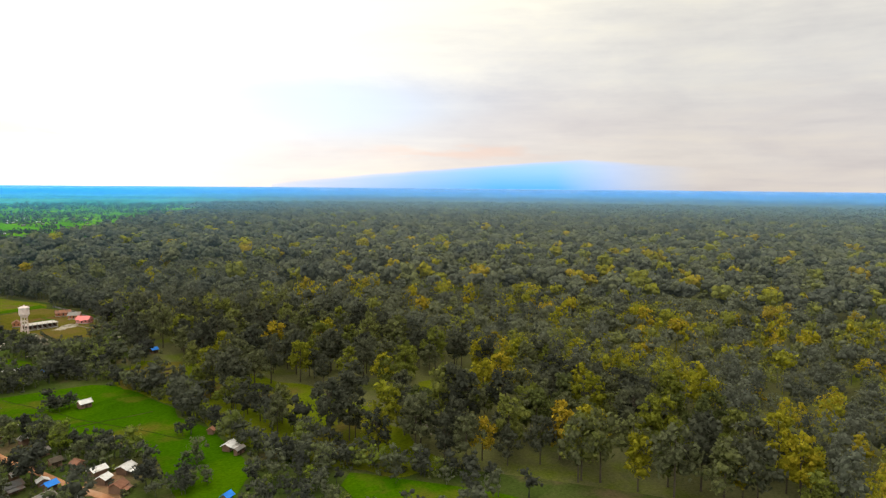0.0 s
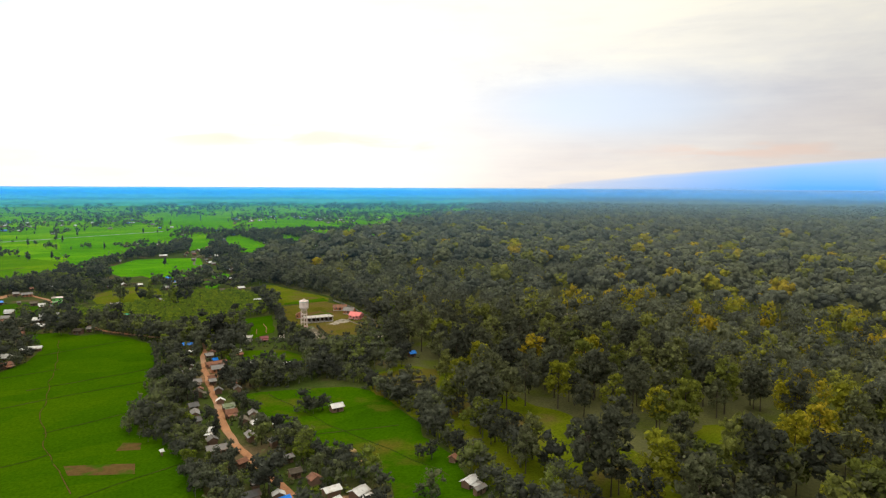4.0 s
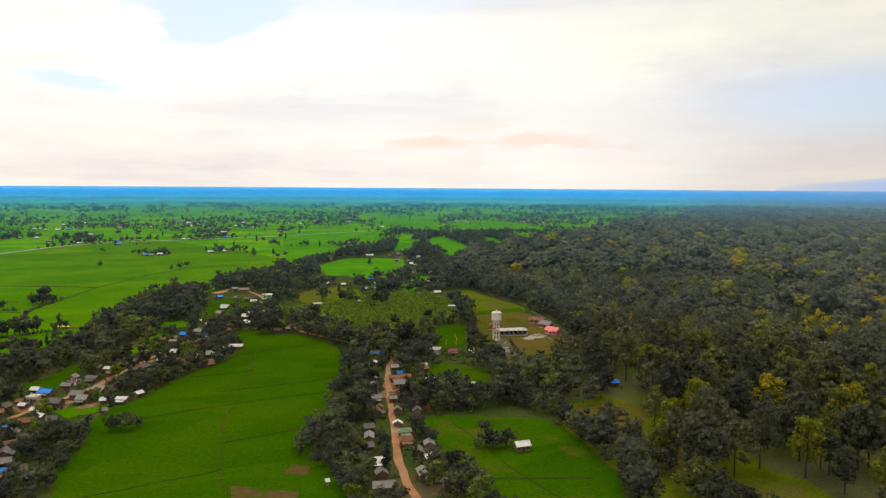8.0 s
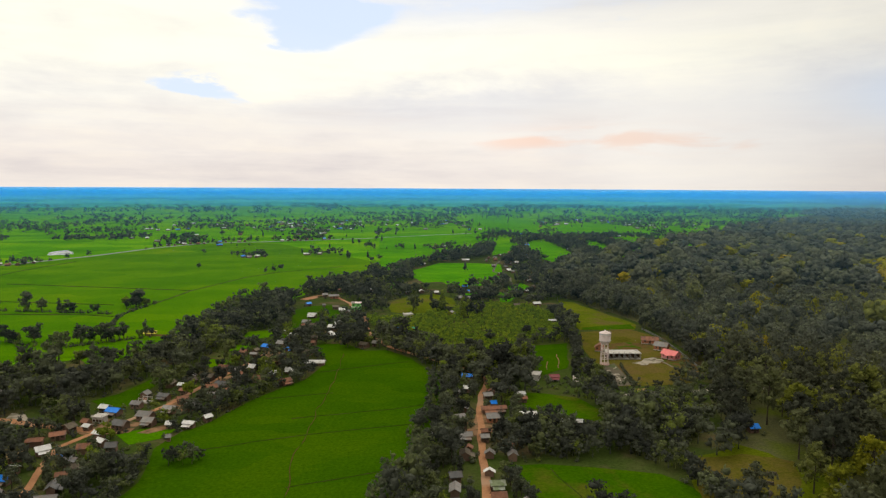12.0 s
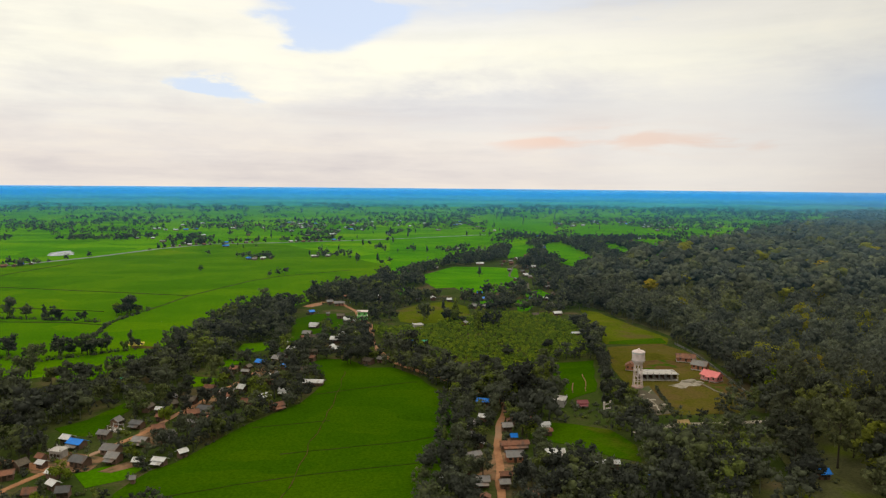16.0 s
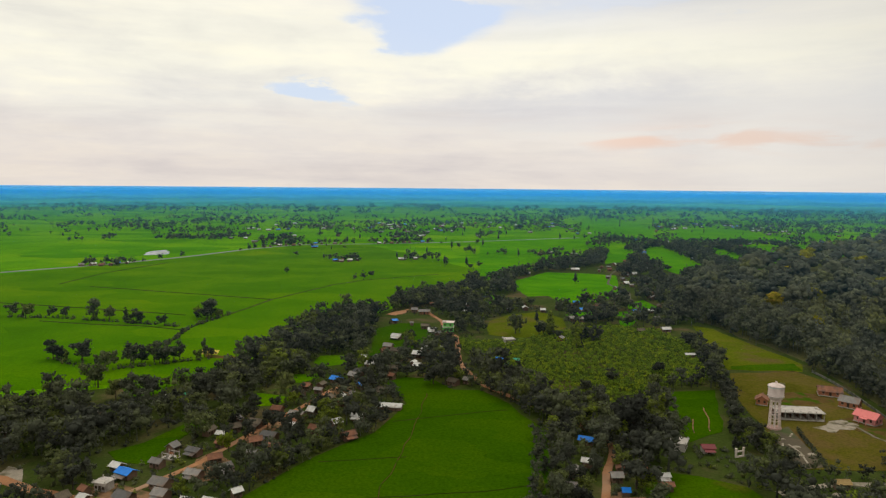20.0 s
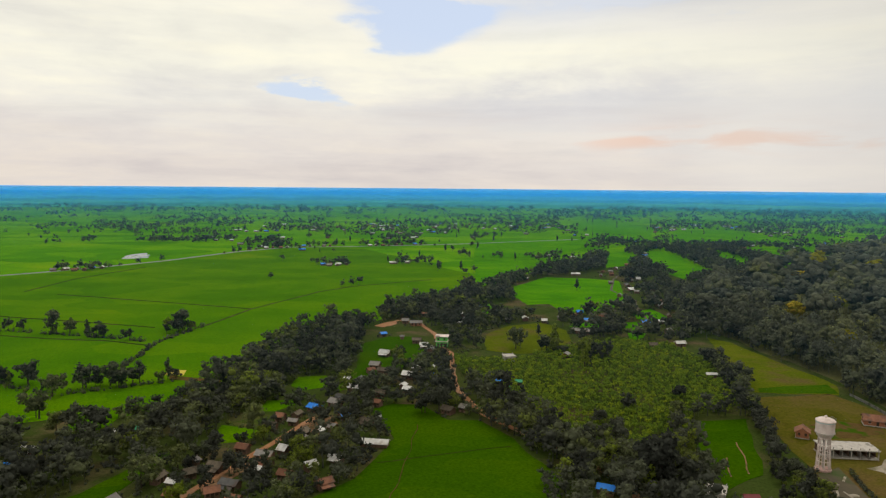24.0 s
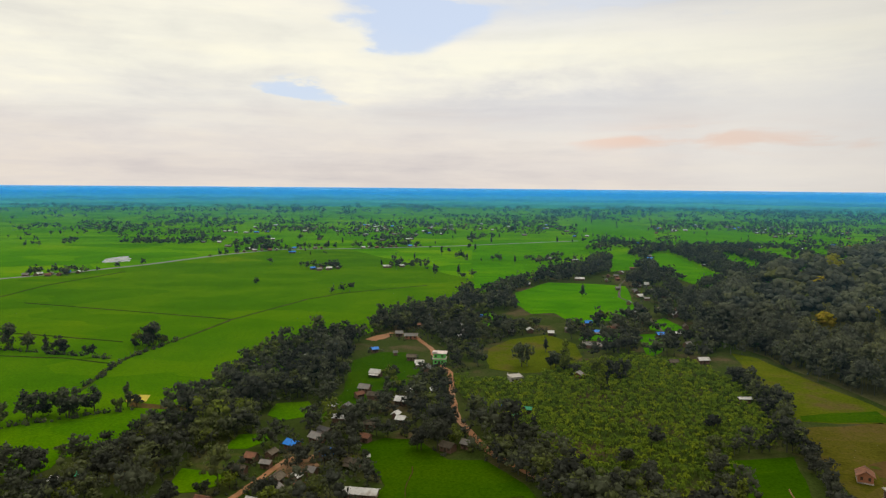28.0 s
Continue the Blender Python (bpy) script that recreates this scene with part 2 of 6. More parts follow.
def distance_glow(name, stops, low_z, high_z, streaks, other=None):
    """Far land beyond the plain, its haze painted as glowing bands of blue that grow paler with height."""
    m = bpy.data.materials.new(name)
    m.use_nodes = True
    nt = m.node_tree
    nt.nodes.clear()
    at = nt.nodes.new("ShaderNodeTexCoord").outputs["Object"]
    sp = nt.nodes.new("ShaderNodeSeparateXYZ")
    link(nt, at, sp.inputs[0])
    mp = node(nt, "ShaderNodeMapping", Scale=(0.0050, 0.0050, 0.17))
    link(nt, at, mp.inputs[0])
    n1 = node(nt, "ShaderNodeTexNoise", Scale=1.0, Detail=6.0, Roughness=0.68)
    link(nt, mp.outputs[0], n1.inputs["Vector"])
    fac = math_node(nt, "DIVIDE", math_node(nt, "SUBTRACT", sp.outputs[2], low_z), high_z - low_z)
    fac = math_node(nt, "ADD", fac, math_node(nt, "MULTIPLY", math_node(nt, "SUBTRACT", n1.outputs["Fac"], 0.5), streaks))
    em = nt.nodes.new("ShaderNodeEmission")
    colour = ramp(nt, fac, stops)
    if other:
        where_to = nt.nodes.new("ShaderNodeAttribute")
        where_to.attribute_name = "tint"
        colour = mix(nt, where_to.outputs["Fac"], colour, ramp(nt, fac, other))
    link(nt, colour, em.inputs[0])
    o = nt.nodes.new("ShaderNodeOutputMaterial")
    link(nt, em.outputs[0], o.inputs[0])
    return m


RICE = [(0.25, (0.036, 0.140, 0.001)), (0.45, (0.054, 0.200, 0.001)), (0.62, (0.082, 0.240, 0.001)), (0.85, (0.15, 0.265, 0.002))]
# darker greens: the dimming of near ground is put into the crop colour
RICE_DIMMED = [(0.25, (0.021, 0.060, 0.001)), (0.45, (0.030, 0.081, 0.001)), (0.62, (0.044, 0.096, 0.001)), (0.85, (0.072, 0.104, 0.002))]
M_PLAIN = land("rice_plain", [(0.22, (0.038, 0.132, 0.001)), (0.42, (0.060, 0.200, 0.001)), (0.60, (0.100, 0.258, 0.001)), (0.80, (0.18, 0.29, 0.002))], 90, 1.6, 27, (0.03, 0.07, 0.004), plots=0.27)
M_RICE = land("rice_crop", RICE, 24, 2.2, 22, None)
M_RICE_MID = land("half_grown_rice", [(0.25, (0.021, 0.062, 0.001)), (0.45, (0.031, 0.084, 0.001)), (0.62, (0.047, 0.101, 0.001)), (0.85, (0.097, 0.108, 0.006))], 24, 2.2, 22, None, blot=(0.1, 0.082, 0.013))
M_RICE_WEST = land("western_rice", [(0.25, (0.035, 0.108, 0.001)), (0.45, (0.055, 0.154, 0.001)), (0.62, (0.090, 0.190, 0.001)), (0.85, (0.16, 0.215, 0.002))], 60, 1.8, 22, None)
M_RICE_DIM = land("deep_rice_crop", RICE_DIMMED, 24, 2.2, 22, None)
M_DRYGRASS = land("dry_grass", [(0.25, (0.055, 0.080, 0.004)), (0.5, (0.088, 0.114, 0.005)), (0.8, (0.13, 0.130, 0.010))], 40, 1, 10, None, blot=(0.11, 0.075, 0.03), patch=0.06)
M_SCHOOL = land("worn_grass", [(0.25, (0.050, 0.052, 0.006)), (0.45, (0.085, 0.082, 0.010)), (0.60, (0.105, 0.085, 0.020)), (0.8, (0.13, 0.085, 0.035))], 40, 1, 10, None, blot=(0.13, 0.078, 0.036), patch=0.07)
M_VILLAGE = land("village_soil", [(0.25, (0.030, 0.050, 0.010)), (0.5, (0.045, 0.066, 0.014)), (0.8, (0.080, 0.078, 0.030))], 20, 1, 0, None, blot=(0.12, 0.085, 0.05), patch=0.05)
M_FOREST_FLOOR = land("forest_floor", [(0.25, (0.060, 0.062, 0.030)), (0.5, (0.090, 0.092, 0.038)), (0.8, (0.115, 0.122, 0.030))], 30, 1, 0, None, blot=(0.075, 0.10, 0.008), patch=0.04)
M_DIRT = material("dirt_road", [(0.3, (0.24, 0.105, 0.045)), (0.6, (0.38, 0.185, 0.085)), (0.8, (0.46, 0.26, 0.14))], 0.15, 0.95, 0.4, 8, (0.34, 0.21, 0.13), 0.05)
M_SAND = material("pale_sand", [(0.3, (0.22, 0.19, 0.145)), (0.7, (0.40, 0.35, 0.28))], 0.3, 0.95, 0.3, 6, (0.13, 0.115, 0.06), 0.2)
M_GRAVEL = material("grey_gravel", [(0.3, (0.10, 0.085, 0.06)), (0.7, (0.20, 0.17, 0.13))], 0.4, 0.95, 0.4, 6, (0.10, 0.10, 0.04), 0.25)
M_BARE = material("bare_soil", [(0.3, (0.070, 0.046, 0.016)), (0.7, (0.130, 0.085, 0.030))], 0.25, 0.95, 0.3, 6, (0.035, 0.085, 0.004), 0.16, spec=0.0)
M_MUD = material("muddy_yard", [(0.3, (0.06, 0.05, 0.03)), (0.7, (0.11, 0.085, 0.05))], 0.12, 0.9, 0.3, 6, (0.045, 0.07, 0.01), 0.08)
M_BANK = material("grassy_bank", [(0.3, (0.026, 0.058, 0.006)), (0.7, (0.060, 0.085, 0.014)),], 0.3, 0.95, 0.3, 6, (0.09, 0.08, 0.03), 0.1, spec=0.0)
M_ASPHALT = material("old_tarmac", [(0.3, (0.16, 0.15, 0.14)), (0.7, (0.27, 0.25, 0.23))], 0.2, 0.9)
M_WATER = material("still_water", [(0.3, (0.15, 0.16, 0.13)), (0.7, (0.30, 0.30, 0.27))], 0.05, 0.22, 0.0, 6, (0.06, 0.13, 0.02), 0.07, spec=0.4)
M_BARK = material("bark", [(0.3, (0.035, 0.028, 0.02)), (0.7, (0.085, 0.068, 0.05))], 1.2, 0.95, 0.6)
M_TIN = material("weathered_tin", [(0.3, (0.13, 0.122, 0.112)), (0.55, (0.22, 0.205, 0.19)), (0.8, (0.33, 0.31, 0.285))], 0.5, 0.55, 0.1, 6, (0.19, 0.12, 0.08), 0.25, 0.0, 0.4, 0.5)
M_WHITE_TIN = material("bright_tin", [(0.3, (0.52, 0.51, 0.49)), (0.7, (0.78, 0.77, 0.74))], 0.4, 0.5, 0.1, 6, (0.36, 0.31, 0.26), 0.3, 0.0, 0.4, 0.3)
M_DARK_TIN = material("dark_tin", [(0.3, (0.065, 0.065, 0.065)), (0.7, (0.14, 0.135, 0.13))], 0.5, 0.6, 0.1, 6, (0.10, 0.06, 0.04), 0.3, 0.0, 0.4, 0.4)
M_TILE = material("clay_tile", [(0.3, (0.15, 0.065, 0.038)), (0.7, (0.30, 0.14, 0.085))], 0.8, 0.85, 0.4, 6, (0.10, 0.075, 0.06), 0.3, 0.0, 0.2, 0.5)
M_THATCH = material("thatch", [(0.3, (0.085, 0.07, 0.05)), (0.7, (0.17, 0.14, 0.105))], 0.8, 0.95, 0.5, 8, (0.06, 0.05, 0.04), 0.3, 0.0, 0.1, 0.5)
M_BLUE = material("blue_tarpaulin", [(0.3, (0.006, 0.16, 0.62)), (0.7, (0.012, 0.25, 0.85))], 0.8, 0.45, 0.2)
M_GREEN_SHEET = material("green_sheet", [(0.3, (0.02, 0.22, 0.10)), (0.7, (0.04, 0.34, 0.16))], 0.8, 0.5, 0.2)
M_MOSS = material("mossy_sheet", [(0.3, (0.10, 0.14, 0.05)), (0.7, (0.20, 0.23, 0.13))], 0.8, 0.7, 0.2, 6, (0.3, 0.3, 0.27), 0.4)
M_RED_ROOF = material("maroon_roof", [(0.3, (0.14, 0.02, 0.025)), (0.7, (0.22, 0.04, 0.045))], 0.6, 0.6, 0.1)
M_CONCRETE = material("stained_concrete", [(0.3, (0.34, 0.31, 0.28)), (0.7, (0.62, 0.58, 0.53))], 0.35, 0.9, 0.2, 7, (0.22, 0.20, 0.18), 0.35)
M_CONCRETE_OLD = material("mossy_old_concrete", [(0.3, (0.10, 0.10, 0.085)), (0.7, (0.19, 0.185, 0.16))], 0.5, 0.95, 0.2, 7, (0.06, 0.07, 0.04), 0.35)
M_YARD = material("swept_yard_soil", [(0.3, (0.15, 0.085, 0.045)), (0.7, (0.29, 0.175, 0.10))], 0.3, 0.95, 0.3, 6, (0.08, 0.075, 0.035), 0.25, spec=0.0)
M_MUDWALL = material("mud_plaster", [(0.3, (0.12, 0.074, 0.052)), (0.7, (0.225, 0.140, 0.098))], 0.6, 0.9, 0.3, 6, (0.16, 0.10, 0.07), 0.4, 0.0, 0.2, 0.5)
M_PINKWALL = material("pink_plaster", [(0.3, (0.60, 0.22, 0.22)), (0.7, (0.75, 0.32, 0.31))], 0.5, 0.85, 0.1, 6, (0.5, 0.2, 0.19), 0.4)
M_PINKROOF = material("pink_roof_sheet", [(0.3, (0.68, 0.16, 0.16)), (0.7, (0.80, 0.24, 0.22))], 0.5, 0.6, 0.1)
M_ORANGE = material("orange_brick", [(0.3, (0.30, 0.12, 0.06)), (0.7, (0.44, 0.19, 0.10))], 0.7, 0.9, 0.2)
M_GREENWALL = material("lime_green_plaster", [(0.3, (0.12, 0.50, 0.10)), (0.7, (0.20, 0.65, 0.16))], 0.5, 0.85)
M_WHITEWASH = material("tower_paint", [(0.3, (0.62, 0.50, 0.47)), (0.7, (0.80, 0.70, 0.66))], 0.4, 0.8, 0.1, 6, (0.55, 0.44, 0.40), 0.3)
M_PINKISH = material("faded_pink_plaster", [(0.3, (0.42, 0.26, 0.23)), (0.7, (0.58, 0.40, 0.36))], 0.5, 0.85, 0.1, 6, (0.30, 0.20, 0.17), 0.4)
M_BANDBLUE = material("faded_band_paint", [(0.3, (0.30, 0.42, 0.42)), (0.7, (0.45, 0.55, 0.54))], 0.8, 0.8)
M_DOOR = material("dark_timber", [(0.3, (0.035, 0.025, 0.018)), (0.7, (0.08, 0.055, 0.035))], 1.5, 0.8)
M_STRAW = material("straw", [(0.3, (0.30, 0.20, 0.08)), (0.7, (0.45, 0.32, 0.14))], 2.0, 0.95, 0.5)
FOREST = [(0.0, (0.078, 0.088, 0.072)), (0.28, (0.116, 0.126, 0.094)), (0.58, (0.155, 0.166, 0.100)), (0.74, (0.184, 0.200, 0.054)), (0.88, (0.250, 0.248, 0.018)), (1.0, (0.33, 0.25, 0.03))]
SOUTH = [(0.0, (0.072, 0.086, 0.034)), (0.35, (0.120, 0.138, 0.028)), (0.66, (0.180, 0.190, 0.018)), (0.88, (0.260, 0.236, 0.018)), (1.0, (0.34, 0.245, 0.025))]
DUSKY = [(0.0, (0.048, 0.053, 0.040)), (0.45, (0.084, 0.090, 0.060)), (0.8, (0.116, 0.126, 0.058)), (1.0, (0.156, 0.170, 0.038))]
VILLAGE = [(0.0, (0.044, 0.048, 0.041)), (0.35, (0.079, 0.086, 0.067)), (0.68, (0.112, 0.125, 0.075)), (0.88, (0.140, 0.164, 0.052)), (1.0, (0.168, 0.220, 0.022))]
M_LEAF_FOREST = foliage("forest_leaves", FOREST, False)
M_LEAF_SOUTH = foliage("sal_leaves", SOUTH, True)
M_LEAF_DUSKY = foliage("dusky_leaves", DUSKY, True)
M_LEAF_LIME = foliage("lime_leaves", [(0.0, (0.16, 0.24, 0.012)), (1.0, (0.26, 0.32, 0.016))], True)
M_LEAF_VILLAGE = foliage("village_leaves", VILLAGE, True)
M_LEAF_PLAIN = foliage("plain_leaves", VILLAGE, False)
M_BANANA = foliage("banana_leaves", [(0.0, (0.058, 0.100, 0.020)), (0.5, (0.112, 0.172, 0.018)), (1.0, (0.200, 0.250, 0.016))], False)
# haze over the far land, painted as emission that turns bluer with height
M_HAZE_GLOW = distance_glow("far_haze", [(0.0, (0.09, 0.36, 0.13)), (0.15, (0.045, 0.20, 0.22)), (0.28, (0.11, 0.42, 0.34)), (0.40, (0.035, 0.24, 0.46)), (0.54, (0.08, 0.42, 0.74)), (0.68, (0.03, 0.33, 0.92)), (0.84, (0.035, 0.42, 1.15)), (1.0, (0.20, 0.58, 1.15))], 0, 80, 0.62,
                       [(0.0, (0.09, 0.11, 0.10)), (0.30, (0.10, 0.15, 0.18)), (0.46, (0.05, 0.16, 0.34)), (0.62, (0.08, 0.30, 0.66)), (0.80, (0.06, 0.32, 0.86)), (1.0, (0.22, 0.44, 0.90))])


def see_through(m, source, low, high):
    """Lets what lies behind show through a material, by an attribute or evenly."""
    nt = m.node_tree
    o = next(n for n in nt.nodes if n.type == "OUTPUT_MATERIAL")
    body = o.inputs[0].links[0].from_socket
    ms = nt.nodes.new("ShaderNodeMixShader")
    clear_part = nt.nodes.new("ShaderNodeBsdfTransparent")
    link(nt, clear_part.outputs[0], ms.inputs[1])
    link(nt, body, ms.inputs[2])
    if source:
        n = nt.nodes.new("ShaderNodeAttribute")
        n.attribute_name = source
        link(nt, ramp(nt, n.outputs["Fac"], [(low, (0, 0, 0)), (high, (1, 1, 1))]), ms.inputs[0])
    else:
        ms.inputs[0].default_value = high
    link(nt, ms.outputs[0], o.inputs[0])
    return m


# the hills glow too: their haze blue is emission, faded out by transparency
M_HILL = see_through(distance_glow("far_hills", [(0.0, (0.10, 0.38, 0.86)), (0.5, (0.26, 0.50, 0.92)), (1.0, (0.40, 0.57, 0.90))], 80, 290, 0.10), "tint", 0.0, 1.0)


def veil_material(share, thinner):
    """Imitates thin blue evening haze on a sheet, lit by the sky and by the sun behind it, thinning towards the ground.
    """
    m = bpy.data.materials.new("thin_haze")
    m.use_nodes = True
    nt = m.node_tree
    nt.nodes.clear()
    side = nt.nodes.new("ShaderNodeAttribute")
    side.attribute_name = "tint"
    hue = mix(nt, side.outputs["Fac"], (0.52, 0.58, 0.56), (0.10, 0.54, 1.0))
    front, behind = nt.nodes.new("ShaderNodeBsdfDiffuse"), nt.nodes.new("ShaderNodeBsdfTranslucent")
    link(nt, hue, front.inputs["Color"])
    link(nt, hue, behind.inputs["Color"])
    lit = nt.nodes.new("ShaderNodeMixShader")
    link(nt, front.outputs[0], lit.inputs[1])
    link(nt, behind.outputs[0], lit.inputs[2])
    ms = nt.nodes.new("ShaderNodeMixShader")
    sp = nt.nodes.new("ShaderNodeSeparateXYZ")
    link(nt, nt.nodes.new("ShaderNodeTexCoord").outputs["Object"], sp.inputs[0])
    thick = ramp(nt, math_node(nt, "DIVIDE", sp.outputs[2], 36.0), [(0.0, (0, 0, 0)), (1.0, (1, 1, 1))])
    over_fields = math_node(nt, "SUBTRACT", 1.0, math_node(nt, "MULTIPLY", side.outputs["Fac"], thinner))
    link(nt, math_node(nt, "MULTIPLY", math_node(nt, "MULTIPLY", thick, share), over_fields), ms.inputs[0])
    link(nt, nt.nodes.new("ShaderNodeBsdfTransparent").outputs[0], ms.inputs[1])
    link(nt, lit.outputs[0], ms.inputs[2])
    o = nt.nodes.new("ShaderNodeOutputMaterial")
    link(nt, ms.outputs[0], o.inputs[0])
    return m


# ---- mesh helpers ----
rng = np.random.default_rng(7)


def part(name, bm, mat, parent, label=""):
    me = bpy.data.meshes.new(name)
    bm.to_mesh(me)
    bm.free()
    me.materials.append(mat)
    ob = new(name, me)
    ob.parent = parent
    if label:
        tagged(ob, label)
    return ob


def empty(name, m, label, category, group="", kind=""):
    ob = new(name)
    ob.matrix_basis = m
    return tagged(ob, label, category, group, kind)


def add_box(bm, x0, x1, y0, y1, z0, z1):
    v = [bm.verts.new((x, y, z)) for z in (z0, z1) for x, y in ((x0, y0), (x1, y0), (x1, y1), (x0, y1))]
    for f in ((3, 2, 1, 0), (4, 5, 6, 7), (0, 1, 5, 4), (1, 2, 6, 5), (2, 3, 7, 6), (3, 0, 4, 7)):
        bm.faces.new([v[k] for k in f])
    return bm


def box(x0, x1, y0, y1, z0, z1):
    return add_box(bmesh.new(), x0, x1, y0, y1, z0, z1)


def add_tube(bm, points, radii, sides=8, caps=True):
    rings = []
    for k, (p, r) in enumerate(zip(points, radii)):
        p = Vector(p)
        d = Vector(points[min(k + 1, len(points) - 1)]) - Vector(points[max(k - 1, 0)])
        q = d.to_track_quat("Z", "Y")
        rings.append([bm.verts.new(p + q @ Vector((r * math.cos(2 * math.pi * s / sides), r * math.sin(2 * math.pi * s / sides), 0))) for s in range(sides)])
    for lo, hi in zip(rings, rings[1:]):
        for s in range(sides):
            bm.faces.new((lo[s], lo[(s + 1) % sides], hi[(s + 1) % sides], hi[s]))
    if caps:
        bm.faces.new(rings[0][::-1])
        bm.faces.new(rings[-1])
    return bm


def from_arrays(name, verts, faces, mat, tint=None, smooth=False):
    """A mesh from arrays of corners and of faces that all have as many corners."""
    me = bpy.data.meshes.new(name)
    verts, faces = np.asarray(verts, np.float32), np.asarray(faces, np.int32)
    n = faces.shape[1]
    me.vertices.add(len(verts))
    me.vertices.foreach_set("co", verts.ravel())
    me.loops.add(faces.size)
    me.loops.foreach_set("vertex_index", faces.ravel())
    me.polygons.add(len(faces))
    me.polygons.foreach_set("loop_start", np.arange(0, faces.size, n, dtype=np.int32))
    if smooth:
        me.polygons.foreach_set("use_smooth", np.ones(len(faces), bool))
    if tint is not None:
        me.attributes.new("tint", "FLOAT", "POINT").data.foreach_set("value", np.asarray(tint, np.float32))
    me.materials.append(mat)
    me.update(calc_edges=True)
    return me


def inside(poly, pts):
    pts = np.atleast_2d(pts)
    x, y = pts[:, 0], pts[:, 1]
    hit = np.zeros(len(pts), bool)
    for (x0, y0), (x1, y1) in zip(poly, poly[1:] + poly[:1]):
        if y0 != y1:
            hit ^= ((y0 > y) != (y1 > y)) & (x < (x1 - x0) * (y - y0) / (y1 - y0) + x0)
    return hit


def near_line(line, pts, far):
    pts = np.atleast_2d(pts)
    hit = np.zeros(len(pts), bool)
    for a, b in zip(line, line[1:]):
        a, b = np.array(a, float), np.array(b, float)
        s = np.clip(((pts - a) @ (b - a)) / ((b - a) @ (b - a) + 1e-9), 0, 1)
        hit |= np.hypot(*(pts - a - s[:, None] * (b - a)).T) < far
    return hit


def scatter(poly, gap):
    """Places about gap metres apart, unevenly, inside an outline."""
    p = np.array(poly)
    lo, hi = p.min(0), p.max(0)
    gx, gy = np.meshgrid(np.arange(lo[0], hi[0], gap), np.arange(lo[1], hi[1], gap))
    pts = np.stack([gx.ravel(), gy.ravel()], 1)
    pts = pts + rng.uniform(-0.55, 0.55, pts.shape) * gap
    return pts[inside(poly, pts)]


def wavy(line, step, sway, closed):
    """A line with more corners, which sway a little."""
    pts, out = [Vector((x, y, 0)) for x, y in line], []
    for a, b in zip(pts, pts[1:] + ([pts[0]] if closed else [])):
        n = max(1, int((b - a).length / step))
        for k in range(n):
            p = a.lerp(b, k / n)
            j = noise.noise_vector(p * 0.07)
            out.append((p.x + sway * j.x, p.y + sway * j.y))
    return out if closed else out + [(pts[-1].x, pts[-1].y)]


def sheet(name, poly, top, mat, label, category, kind="structure", step=5.0, sway=1.6, thick=0.3):
    """A piece of ground with an uneven outline, slightly higher than what it lies on."""
    out = wavy(poly, step, sway, True)
    bm = bmesh.new()
    hi = [bm.verts.new((x, y, top)) for x, y in out]
    lo = [bm.verts.new((x, y, top - thick)) for x, y in out]
    f = bm.faces.new(hi)
    for k in range(len(out)):
        bm.faces.new((hi[k], lo[k], lo[(k + 1) % len(out)], hi[(k + 1) % len(out)]))
    cut = bmesh.ops.triangulate(bm, faces=[f])["faces"]
    bmesh.ops.recalc_face_normals(bm, faces=bm.faces)
    bm.normal_update()
    bmesh.ops.reverse_faces(bm, faces=[t for t in bm.faces if t.normal.z < -0.5])
    return tagged(part(name, bm, mat, None), label, category, "", kind)


def ribbon(name, line, width, top, mat, label, category, sway=0.8, rise=0.12):
    """A road or path along a line: cambered, with uneven edges."""
    pts = wavy(line, 4.0, sway, False)
    bm, rows = bmesh.new(), []
    for k, (x, y) in enumerate(pts):
        d = Vector(pts[min(k + 1, len(pts) - 1)]) - Vector(pts[max(k - 1, 0)])
        d = Vector((-d.y, d.x)).normalized()
        w = width / 2 * (1 + 0.28 * noise.noise((x * 0.11, y * 0.11, 3)))
        rows.append([bm.verts.new((x + d.x * w * s, y + d.y * w * s, top + h)) for s, h in ((-1.1, -0.25), (-1, 0), (0, rise), (1, 0), (1.1, -0.25))])
    for a, b in zip(rows, rows[1:]):
        for k in range(4):
            bm.faces.new((a[k], a[k + 1], b[k + 1], b[k]))
    bmesh.ops.recalc_face_normals(bm, faces=bm.faces)
    return tagged(part(name, bm, mat, None), label, category, "", "structure")


# ---- the land ----
bm = bmesh.new()
rings = []
for r in (60, 200, 500, 1200, 2500, 4700):
    rings.append([bm.verts.new((-140 + r * math.cos(2 * math.pi * k / 64), -100 + r * math.sin(2 * math.pi * k / 64), 0)) for k in range(64)])
bm.faces.new(rings[0])
for a, b in zip(rings, rings[1:]):
    for k in range(64):
        bm.faces.new((a[k], b[k], b[(k + 1) % 64], a[(k + 1) % 64]))
tagged(part("ground", bm, M_PLAIN, None), "wide flat plain of bright green rice plots", "ground", "", "structure")

